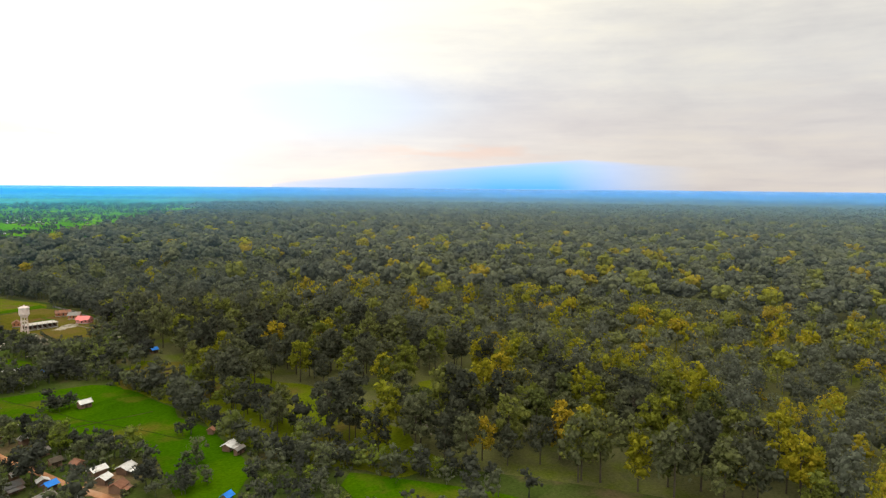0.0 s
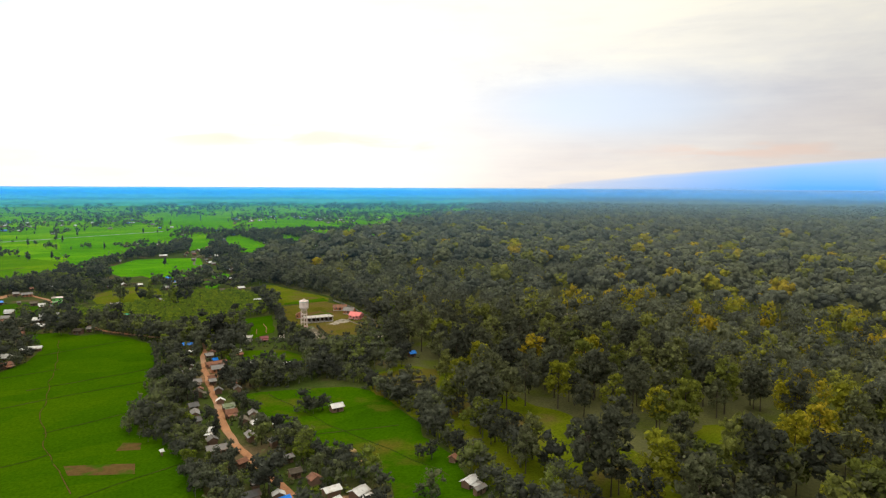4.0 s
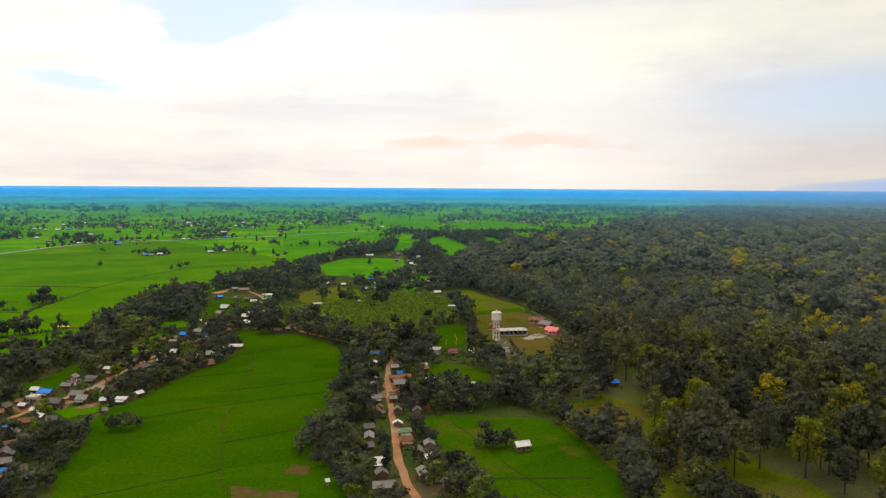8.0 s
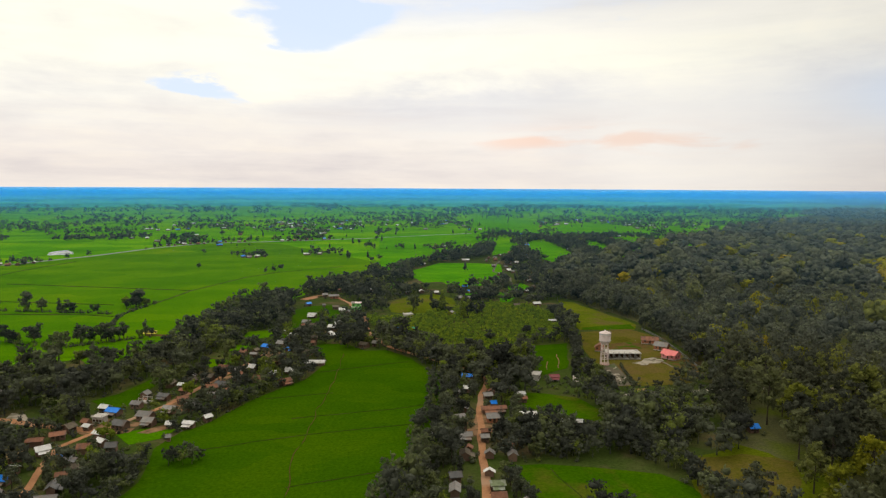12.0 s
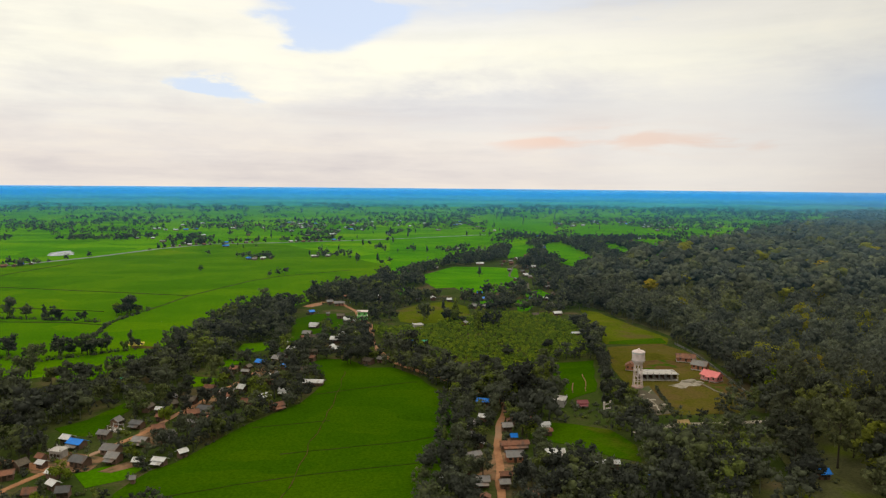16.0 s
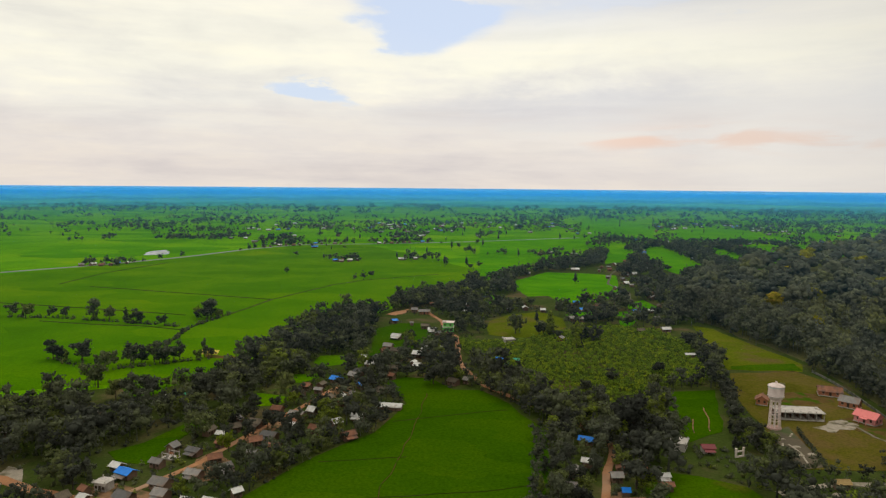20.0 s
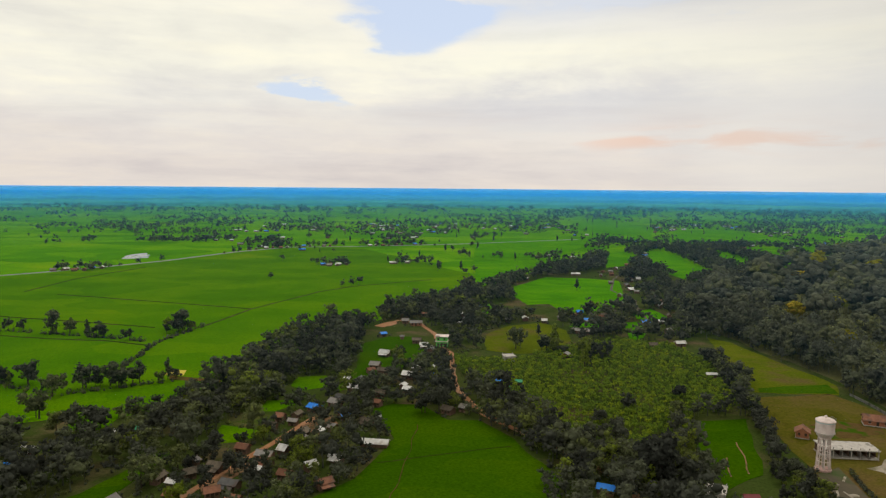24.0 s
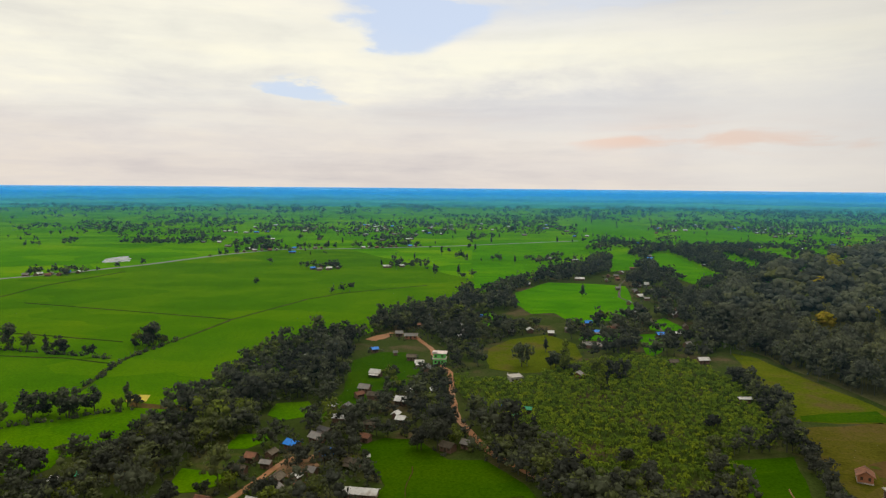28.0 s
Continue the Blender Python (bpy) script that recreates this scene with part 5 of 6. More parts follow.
# two-storey green house at the crossroads
def green_house():
    top = empty("house", pose(-122, 181, 0.1, 0, 0, -8), "two-storey lime green house with a white flat roof", "house")
    part("wall", box(-3.4, 3.4, -3.0, 3.0, -0.3, 3.0), M_GREENWALL, top, "lime green plaster")
    part("floor_band", box(-3.7, 3.7, -3.6, 3.2, 3.004, 3.25), M_WHITEWASH, top, "white band")
    part("wall", box(-3.2, 3.2, -2.4, 3.0, 3.254, 5.9), M_GREENWALL, top)
    part("roof_slab", box(-3.9, 3.9, -3.3, 3.5, 5.904, 6.2), M_WHITEWASH, top, "white concrete roof")
    part("parapet", box(-3.8, -1.0, -3.2, -3.05, 6.204, 6.9), M_WHITEWASH, top)
    for sx in (-2.0, 1.6):
        for z in (1.0, 4.0):
            y = -3.0 if z < 3 else -2.4
            part("window", box(sx - 0.55, sx + 0.55, y - 0.05, y + 0.02, z, z + 1.1), M_DOOR, top, "dark window")
    part("door", box(-0.6, 0.5, -3.06, -2.98, 0, 2.0), M_DOOR, top)
    for sx in (-3.4, 0, 3.4):
        part("railing_post", box(sx - 0.06, sx + 0.06, -3.55, -3.43, 3.254, 4.2), M_WHITEWASH, top)


green_house()


# long narrow sheds with pale roofs beside the paddies
def long_shed(x, y, length, turn, label):
    top = empty("shed", pose(x, y, 0.1, 0, 0, turn), label, "shed")
    part("wall", box(-length / 2 + 0.5, length / 2 - 0.5, -1.9, 1.9, -0.3, 1.6), M_MUDWALL, top)
    part("roof_slope", roof_slope(length, -2.6, 1.55, 0, 2.7), M_WHITE_TIN, top)
    part("roof_slope", roof_slope(length, 2.6, 1.55, 0, 2.699), M_WHITE_TIN, top)
    for k in range(6):
        sx = -length / 2 + 0.6 + (length - 1.2) * k / 5
        part("post", box(sx - 0.08, sx + 0.08, -2.1, -1.94, -0.2, 1.6), M_DOOR, top)


long_shed(-153.8, 23.5, 11, -12, "long low poultry shed with a pale tin roof by the rice")


# house under construction: bare posts on a slab
def unfinished_house(x, y, turn):
    top = empty("unfinished_house", pose(x, y, 0.1, 0, 0, turn) @ Matrix.Scale(0.72, 4), "unfinished house of bare pale concrete posts on a slab", "building")
    part("floor_slab", box(-3.6, 3.6, -2.6, 2.6, -0.3, 0.35), M_CONCRETE, top, "low concrete slab")
    for sx in (-3.2, 0, 3.2):
        for sy in (-2.2, 2.2):
            part("post", box(sx - 0.16, sx + 0.16, sy - 0.16, sy + 0.16, 0.354, 3.1), M_CONCRETE, top, "pale concrete post")
    for sy in (-2.2, 2.2):
        part("tie_beam", box(-3.03, 3.03, sy - 0.12, sy + 0.12, 2.45, 2.7), M_CONCRETE, top)
    part("wall", box(-3.03, -0.17, 2.12, 2.28, 0.354, 1.6), M_ORANGE, top, "half-built brick wall")


unfinished_house(-227.5, -28, -25)


def parked_van(x, y, turn):
    top = empty("van", pose(x, y, 0.22, 0, 0, turn), "small white and blue van parked in a village yard", "van")
    body = prism(bmesh.new(), [(-0.78, 0.35), (0.78, 0.35), (0.8, 1.0), (0.68, 1.75), (-0.68, 1.75), (-0.8, 1.0)], -1.5, 1.75)
    bmesh.ops.bevel(body, geom=body.edges[:], offset=0.07, segments=2, affect="EDGES")
    part("body", body, M_WHITE_TIN, top, "white painted body")
    part("bonnet", prism(bmesh.new(), [(-0.72, 0.4), (0.72, 0.4), (0.7, 0.95), (-0.7, 0.95)], -2.05, -1.52), M_BLUE, top, "blue bonnet")
    part("windscreen", box(-1.515, -1.485, -0.6, 0.6, 1.1, 1.65), M_DARK_TIN, top, "dark windscreen")
    for sy in (-0.79, 0.79):
        part("side_window", box(-1.2, 1.3, sy - 0.02, sy + 0.02, 1.1, 1.5), M_DARK_TIN, top, "dark window band")
        for sx in (-1.5, 1.15):
            wheel = part("wheel", add_tube(bmesh.new(), [(sx, sy - 0.08, 0.3), (sx, sy + 0.08, 0.3)], [0.3, 0.3], 16), M_DOOR, top, "dark rubber tyre")
            part("rim", add_tube(bmesh.new(), [(sx, sy - 0.09, 0.3), (sx, sy + 0.09, 0.3)], [0.16, 0.16], 12), M_TIN, wheel)
        part("headlight", add_tube(bmesh.new(), [(-2.08, sy * 0.7, 0.72), (-2.04, sy * 0.7, 0.72)], [0.1, 0.1], 10), M_WHITE_TIN, top)


parked_van(-221.5, -3.6, -20)


# ---- water tower ----
def lathe(profile, sides=40):
    bm = bmesh.new()
    rings = [[bm.verts.new((r * math.cos(2 * math.pi * s / sides), r * math.sin(2 * math.pi * s / sides), z)) for s in range(sides)] for r, z in profile]
    for lo, hi in zip(rings, rings[1:]):
        for s in range(sides):
            bm.faces.new((lo[s], lo[(s + 1) % sides], hi[(s + 1) % sides], hi[s]))
    bm.faces.new(rings[0][::-1])
    bm.faces.new(rings[-1])
    bmesh.ops.recalc_face_normals(bm, faces=bm.faces)
    return bm


def water_tower():
    top = empty("water_tower", pose(-1, -2, 0.2), "tall whitewashed concrete water tower on a ring of columns", "water tower")
    part("plinth", lathe([(2.75, -0.4), (2.75, 0.45), (2.55, 0.6), (1.5, 0.6)]), M_PINKISH, top, "pinkish ring plinth")
    foot, head, high_z = 2.2, 1.8, 11.4
    for k in range(8):
        a = 2 * math.pi * (k + 0.5) / 8
        part("column", add_tube(bmesh.new(), [(foot * math.cos(a), foot * math.sin(a), 0.3), (head * math.cos(a), head * math.sin(a), high_z)], [0.2, 0.18], 8), M_WHITEWASH, top)
    for z in (3.2, 5.9, 8.6, 11.1):
        r = foot + (head - foot) * (z - 0.3) / (high_z - 0.3)
        for k in range(8):
            a0, a1 = 2 * math.pi * (k + 0.5) / 8, 2 * math.pi * (k + 1.5) / 8
            part("ring_beam", add_tube(bmesh.new(), [(r * math.cos(a0), r * math.sin(a0), z), (r * math.cos(a1), r * math.sin(a1), z)], [0.17, 0.17], 6), M_WHITEWASH, top)
    part("inner_shaft", lathe([(0.32, 0.3), (0.32, 11.6)], 12), M_CONCRETE, top, "grey supply pipe")
    part("tank_floor", lathe([(1.7, 11.3), (1.95, 11.4), (2.5, 12.2), (2.95, 12.9), (2.98, 13.1)]), M_WHITEWASH, top, "flared tank base")
    part("ledge", lathe([(2.9, 13.0), (3.14, 13.02), (3.14, 13.2), (2.9, 13.2)]), M_CONCRETE, top, "thin stained ledge round the tank")
    part("tank", lathe([(2.92, 13.1), (2.95, 13.25), (2.95, 16.9), (3.12, 16.95), (3.12, 17.25), (2.9, 17.3)], 48), M_WHITEWASH, top, "round white tank")
    part("band", lathe([(2.953, 16.55), (2.975, 16.56), (2.975, 16.84), (2.953, 16.85)], 48), M_BANDBLUE, top, "faded blue-green painted band")
    part("dome", lathe([(3.0, 17.28), (2.5, 17.62), (1.6, 17.95), (0.7, 18.1), (0.3, 18.12)], 48), M_WHITEWASH, top, "low domed tank roof")
    part("vent", lathe([(0.32, 18.0), (0.32, 18.5), (0.48, 18.52), (0.42, 18.75), (0.1, 18.85)], 16), M_WHITEWASH, top)
    for k in range(5):
        a = -0.5 + 0.25 * k
        part("railing_post", add_tube(bmesh.new(), [(3.0 * math.cos(a), 3.0 * math.sin(a), 17.2), (3.0 * math.cos(a), 3.0 * math.sin(a), 18.15)], [0.035, 0.035], 5), M_TIN, top)
    part("handrail", add_tube(bmesh.new(), [(3.0 * math.cos(-0.5 + 0.125 * k), 3.0 * math.sin(-0.5 + 0.125 * k), 18.15) for k in range(9)], [0.035] * 9, 5), M_TIN, top)
    b = bmesh.new()
    for q in (-0.22, 0.22):
        add_tube(b, [(2.45, q, 0.3), (2.05, q, 11.2), (3.2, q, 13.2), (3.2, q, 17.4)], [0.05] * 4, 5)
    for k in range(31):
        z = 0.6 + 0.35 * k
        add_tube(b, [(2.45 - 0.0367 * (z - 0.3), -0.22, z), (2.45 - 0.0367 * (z - 0.3), 0.22, z)], [0.03, 0.03], 4)
    part("ladder", b, M_TIN, top, "grey steel ladder")


water_tower()


# ---- compound round the tower ----
def school_block():
    top = empty("school_block", pose(15.2, 10.4, 0.2, 0, 0, -9) @ Matrix.Diagonal((0.83, 1.08, 1, 1)), "unfinished long concrete block with an open colonnade and stained flat roof", "building")
    part("roof_slab", box(-11.5, 11.5, -4.0, 4.2, 3.1, 3.42), M_CONCRETE, top, "stained pale roof slab")
    part("wall", box(-11, 11, 3.6, 3.85, -0.3, 3.096), M_CONCRETE, top, "bare rear wall")
    for sx in (-11, 11):
        part("wall", box(sx - 0.12, sx + 0.12, -1.5, 3.59, -0.3, 3.096), M_MUDWALL, top)
    part("floor_slab", box(-11.3, 11.3, -3.7, 3.9, -0.25, 0.25), M_CONCRETE, top)
    for k in range(7):
        sx = -10.9 + 21.8 * k / 6
        part("column", box(sx - 0.17, sx + 0.17, -3.6, -3.26, 0.254, 3.096), M_CONCRETE, top)
        part("column_stub", box(sx - 0.14, sx + 0.14, -3.5, -3.2, 3.424, 3.9), M_TIN, top)
    for sx in (-7.3, -3.6, 0, 3.6, 7.3):
        part("partition", box(sx - 0.1, sx + 0.1, -1.4, 3.59, 0.254, 3.09), M_MUDWALL, top)


def compound_house(x, y, l, d, turn, wall, roof, label, h=2.9, rise=1.7, porch=False):
    top = empty("house", pose(x, y, 0.2, 0, 0, turn), label, "house")
    part("wall", prism(bmesh.new(), [(-d / 2, -0.3), (d / 2, -0.3), (d / 2, h), (0, h + rise), (-d / 2, h)], -l / 2, l / 2), wall, top)
    for side, eps in ((-1, 0), (1, -0.001)):
        part("roof_slope", roof_slope(l + 1.0, side * (d / 2 + 0.6), h - rise * 1.2 / d + 0.12, 0, h + rise + 0.15 + eps), roof, top)
    part("ridge_cap", prism(bmesh.new(), [(-0.25, h + rise + 0.08), (0, h + rise + 0.26), (0.25, h + rise + 0.08)], -l / 2 - 0.5, l / 2 + 0.5), roof, top)
    part("plinth", box(-l / 2 - 0.15, l / 2 + 0.15, -d / 2 - 0.15, d / 2 + 0.15, -0.3, 0.35), M_CONCRETE, top)
    part("door", box(-0.5, 0.5, -d / 2 - 0.05, -d / 2 + 0.02, 0.354, 2.3), M_DOOR, top)
    for sx in (-0.3, 0.3):
        w = part("window", box(l * sx - 0.45, l * sx + 0.45, -d / 2 - 0.04, -d / 2 + 0.02, 1.1, 2.2), M_DOOR, top, "dark window")
        part("frame", box(l * sx - 0.55, l * sx + 0.55, -d / 2 - 0.09, -d / 2 - 0.045, 1.02, 1.09), M_WHITEWASH, w)
    for sy in (-0.25, 0.25):
        part("window", box(-l / 2 - 0.04, -l / 2 + 0.02, d * sy - 0.4, d * sy + 0.4, 1.1, 2.2), M_DOOR, top, "dark window")
        part("window", box(l / 2 - 0.02, l / 2 + 0.04, d * sy - 0.4, d * sy + 0.4, 1.1, 2.2), M_DOOR, top, "dark window")
    if porch:
        part("porch_roof", prism(bmesh.new(), [(-d / 2 - 1.6, 2.35), (-d / 2 - 0.02, 2.7), (-d / 2 - 0.02, 2.58), (-d / 2 - 1.6, 2.23)], -1.6, 1.6), roof, top)
        for sx in (-1.4, 1.4):
            part("post", box(sx - 0.1, sx + 0.1, -d / 2 - 1.5, -d / 2 - 1.3, -0.2, 2.24), wall, top)


school_block()
compound_house(41, 4, 8.5, 5.5, -62, M_PINKWALL, M_PINKROOF, "small pink house with a salmon sheet roof", porch=True)
compound_house(46, 23.5, 7.5, 5, -50, M_ORANGE, M_TIN, "orange brick house with a grey tin roof")
compound_house(47.5, 41, 9.5, 6, -25, M_ORANGE, M_TILE, "orange house with a terracotta tile roof", 2.4, 1.5)
compound_house(9.5, 28.5, 5.0, 4.5, 60, M_ORANGE, M_TILE, "small open brick building with a tiled roof", 2.6, 1.4)


def gravel_heap(x, y, r, h, k):
    bm = bmesh.new()
    bmesh.ops.create_icosphere(bm, subdivisions=3, radius=1.0)
    for v in bm.verts:
        j = 1 + 0.25 * noise.noise(v.co * 1.7 + Vector((k, 0, 0)))
        v.co = Vector((v.co.x * r * j, v.co.y * r * 0.75 * j, max(v.co.z, -0.2) * h * j))
    ob = part("mound", bm, M_SAND, None)
    ob.matrix_basis = pose(x, y, 0.2)
    tagged(ob, "pale heap of building sand on the grass", "gravel heap")


for k, (x, y, r, h) in enumerate(((30, 3.5, 3.0, 0.9), (32.5, 1, 2.4, 0.6), (20, -6, 1.8, 0.3), (-3, -22, 1.6, 0.3), (-1, -29, 1.8, 0.3), (-6, -30, 1.4, 0.3), (-4, -14, 1.2, 0.25), (-12, -62, 2.2, 0.7))):
    gravel_heap(x, y, r, h, k)


def gate():
    top = empty("gate_arch", pose(-28.4, -30.5, 0.1, 0, 0, 20) @ Matrix.Scale(0.85, 4), "white concrete gateway frame at the compound", "gate")
    for sx in (-2.0, 2.0):
        part("pillar", box(sx - 0.3, sx + 0.3, -0.3, 0.3, -0.3, 3.6), M_WHITEWASH, top)
        part("cap", box(sx - 0.42, sx + 0.42, -0.42, 0.42, 3.604, 3.85), M_WHITEWASH, top)
    part("beam", box(-1.69, 1.69, -0.22, 0.22, 2.2, 2.7), M_WHITEWASH, top)
    part("sill", box(-1.69, 1.69, -0.25, 0.25, -0.2, 0.5), M_WHITEWASH, top)


gate()


def boundary_wall(line, label):
    for (x0, y0), (x1, y1) in zip(line, line[1:]):
        length, turn = math.hypot(x1 - x0, y1 - y0), math.degrees(math.atan2(y1 - y0, x1 - x0))
        top = empty("boundary_wall", pose((x0 + x1) / 2, (y0 + y1) / 2, 0.1, 0, 0, turn), label, "wall")
        part("wall_panel", box(-length / 2, length / 2, -0.1, 0.1, -0.3, 1.05), M_CONCRETE_OLD, top)
        part("coping", box(-length / 2, length / 2, -0.16, 0.16, 1.054, 1.14), M_CONCRETE_OLD, top)
        n = max(1, int(length / 3.5))
        for k in range(n + 1):
            sx = -length / 2 + length * k / n
            part("pier", box(sx - 0.14, sx + 0.14, -0.19, -0.104, -0.3, 1.05), M_CONCRETE_OLD, top)


boundary_wall([(62, 80), (61, 60), (58, 40), (54, 20), (50, 2), (43, -28)], "long grey compound wall along the forest edge")


def log_pile(x, y, turn, k):
    top = empty("log_pile", pose(x, y, 0.15, 0, 0, turn), "pile of felled logs on the forest grass", "logs")
    for j, (sy, sz) in enumerate(((0, 0.25), (0.55, 0.25), (1.1, 0.25), (0.28, 0.7), (0.82, 0.7))):
        part("log", add_tube(bmesh.new(), [(-2.6 + 0.2 * (j % 3), sy, sz), (2.6 - 0.3 * (j % 2), sy + 0.05, sz)], [0.27, 0.24], 9), M_BARK, top)


for k, (x, y, turn) in enumerate(((-12, -152, -30), (-6, -146, -10), (-16, -160, 40), (-18, -178, 60))):
    log_pile(x, y, turn, k)


def haystack(x, y, turn, size):
    top = empty("haystack", pose(x, y, 0.16, 0, 0, turn), "straw stack standing in the green paddy", "haystack")
    bm = bmesh.new()
    bmesh.ops.create_icosphere(bm, subdivisions=3, radius=1.0)
    for v in bm.verts:
        j = 1 + 0.15 * noise.noise(v.co * 2.3)
        v.co = Vector((v.co.x * 2.4 * size * j, v.co.y * 1.2 * j, (max(v.co.z, -0.4) + 0.4) * 1.2 * j))
    part("straw", bm, M_STRAW, top)
    for sx in (-1.9, 1.9):
        part("pole", add_tube(bmesh.new(), [(sx * size, 0, -0.2), (sx * size, 0, 1.9)], [0.07, 0.05], 5), M_DOOR, top)


haystack(-79, -211, 10, 1.0)
haystack(-81, -221, 60, 0.5)


# ---- trees near the path ----
house_at = np.array([(r[1], r[2]) for r in HOUSES] + [(-122, 181), (-154, 23), (15, 11), (8, 12), (23, 9), (-1, -2), (41, 4), (46, 23), (47, 41), (10, 31), (-24, -30)], float)
house_size = np.array([max(r[3], r[4]) * 0.36 for r in HOUSES] + [4, 6, 5, 5, 5, 4, 5, 5, 5, 4, 3], float)


def free_of_houses(pts, gap=2.2, clear=10.0):
    """Not on a house, and not right in front of it on its open southern side."""
    pts = np.atleast_2d(pts)
    d = pts[:, None] - house_at[None]
    on = np.hypot(d[..., 0], d[..., 1]) < house_size + gap
    front = (np.abs(d[..., 0] - 0.12 * d[..., 1]) < house_size * 0.8) & (d[..., 1] < 0) & (d[..., 1] > -clear)
    front[:, LISTED:-11] = False
    return ~(on | front).any(1)


def off_roads(pts, gap):
    ok = np.ones(len(pts), bool)
    for line in (EAST_ROAD, WEST_ROAD, WEST_TRACK, FAR_ROAD, FOREST_TRACK, NORTH_ROAD, FIELD_PATH):
        ok &= ~near_line(line, pts, gap)
    return ok


def off_fields(pts, fields):
    ok = np.ones(len(pts), bool)
    for poly in fields:
        ok &= ~inside(poly, pts)
    return ok


OPEN = FIELDS + [SCHOOL_GRASS, DRY_STRIP, ROUND_FIELD]
BANANA = [(-117, 152), (-88, 142), (-46, 178), (-12, 192), (16, 178), (19, 141), (13, 92), (-3, 58), (-23, 55), (-31, 27), (-39, 22), (-62, 4), (-67, 18), (-83, 33), (-97, 78), (-115, 112)]
GROVES = [
    ([(-91, -7), (-99, -48), (-110, -84), (-117, -109), (-129, -123), (-135, -145), (-127, -163), (-125, -186), (-130, -215), (-136, -262), (-112, -262), (-113, -190), (-106, -150), (-100, -119), (-92, -80), (-84, -47), (-78, -10), (-85, 5)], 5.0),
    ([(-78, -40), (-86, -85), (-95, -125), (-100, -150), (-104, -190), (-105, -250), (-92, -268), (-82, -240), (-80, -215), (-88, -190), (-90, -160), (-90, -125), (-84, -118), (-62, -120), (-45, -120), (-38, -95), (-72, -62), (-70, -45)], 5.2),
    ([(-91, -7), (-100, 25), (-112, 48), (-120, 60), (-113, 100), (-98, 80), (-84, 34), (-67, 16), (-62, 2), (-40, 20), (-38, 12), (-41, -16), (-64, -15), (-78, -10)], 5.6),
    ([(-40, -16), (-23, -6), (-3, 50), (3, 50), (8, 78), (22, 90), (26, 150), (18, 145), (13, 92), (-1, 57), (-6, 40), (-14, 0), (-10, -25), (-12, -44), (-2, -44), (22, -50), (22, -60), (0, -102), (-25, -128), (-46, -118), (-34, -72), (-40, -50), (-68, -38), (-64, -15)], 5.4),
    ([(-157, 65), (-145, 32), (-159, -5), (-178, -28), (-198, -64), (-206, -70), (-213, -86), (-211, -115), (-216, -134), (-218, -165), (-300, -165), (-300, -70), (-262, -40), (-244, -34), (-233, -34), (-226, 4), (-222, 20), (-196, 75), (-176, 92), (-160, 117), (-142, 135), (-128, 174), (-117, 163), (-120, 125), (-120, 91), (-112, 58), (-135, 70), (-149, 73)], 5.5),
    ([(-345, -60), (-322, 12), (-290, 36), (-258, 40), (-248, 58), (-230, 101), (-232, 118), (-227, 136), (-227, 157), (-225, 176), (-217, 202), (-201, 234), (-183, 258), (-172, 240), (-170, 140), (-176, 93), (-200, 75), (-224, 20), (-234, 6), (-243, -14), (-252, -24), (-275, -40), (-300, -60)], 6.2),
]
GROVES += [
    ([(-90, -120), (-60, -126), (-47, -112), (-41, -95), (-60, -74), (-72, -70)], 5.4),
    ([(-62, -258), (-48, -280), (-40, -305), (-50, -300), (-62, -306), (-72, -322), (-80, -345), (-100, -330), (-106, -304), (-88, -290), (-72, -280)], 5.6),
    ([(-167, 242), (-163, 290), (-140, 345), (-104, 345), (-92, 286), (-62, 282), (-46, 262), (-75, 243), (-96, 216), (-116, 206), (-124, 236), (-147, 262)], 7.6),
    ([(-128, 186), (-116, 204), (-96, 214), (-98, 172), (-116, 156)], 8.0),
]
FOREST_HEDGE = [p for p in FOREST_EDGE if -300 < p[1] < -60]
count = 0
VILLAGE_LINES = ([(-112, -215), (-100, -130), (-84, -55)], [(-242, -120), (-230, -55), (-195, 10)], [(-60, -10), (-14, -20)])


def clear_before(pts):
    """False where a tree would stand right before one of the small western fields."""
    ok = np.ones(len(pts), bool)
    for poly, deep in [(RICE_WEST, 22.0), (RICE_STRIP, 13.0), (RICE_SMALL, 12.0), (RICE_LANE, 10.0)] + [(q, 11.0) for q in RICE_NOOKS + [FALLOW_NOOK]]:
        for step in (0.0, 0.33, 0.67, 1.0):
            ok &= ~inside([(x - 0.25 * deep * step, y - deep * step) for x, y in poly], pts)
    return ok


found = []
for g, (poly, gap) in enumerate(GROVES):
    pts = scatter(poly, gap)
    keep = off_roads(pts, 2.7 if g == 4 else 3.4 if g in (2, 3) else 4.6) & off_fields(pts, OPEN) & ~inside(BANANA, pts) & free_of_houses(pts)
    keep &= clear_before(pts)
    if g == 4:
        keep &= rng.random(len(pts)) < 0.8
    for x, y in pts[keep]:
        found.append((x, y, rng.uniform(0.5, 0.85) if g in (6, 7) else rng.uniform(0.55, 1.05) if g in (0, 1, 4) else rng.uniform(0.72, 1.28)))
hedge = np.array(wavy(FOREST_HEDGE, 7.0, 3.0, False))
bushes = np.array(wavy([(-42, -120), (-33, -133), (-31, -149), (-35, -178), (-37, -200), (-45, -210), (-46, -231), (-51, -246), (-58, -264), (-54, -290), (-44, -318), (-30, -346)], 1.9, 1.5, False))
wall_row = np.array(wavy([(67, 92), (69, 60), (64, 35), (59, 15), (54, -5), (49, -30), (36, -46)], 4.5, 2.0, False))
hedge = np.concatenate([hedge + (2, 0), hedge + (8, 0)])
hedge = hedge + rng.uniform(-4, 4, hedge.shape)
hedge = hedge[~inside(MEADOW, hedge)]
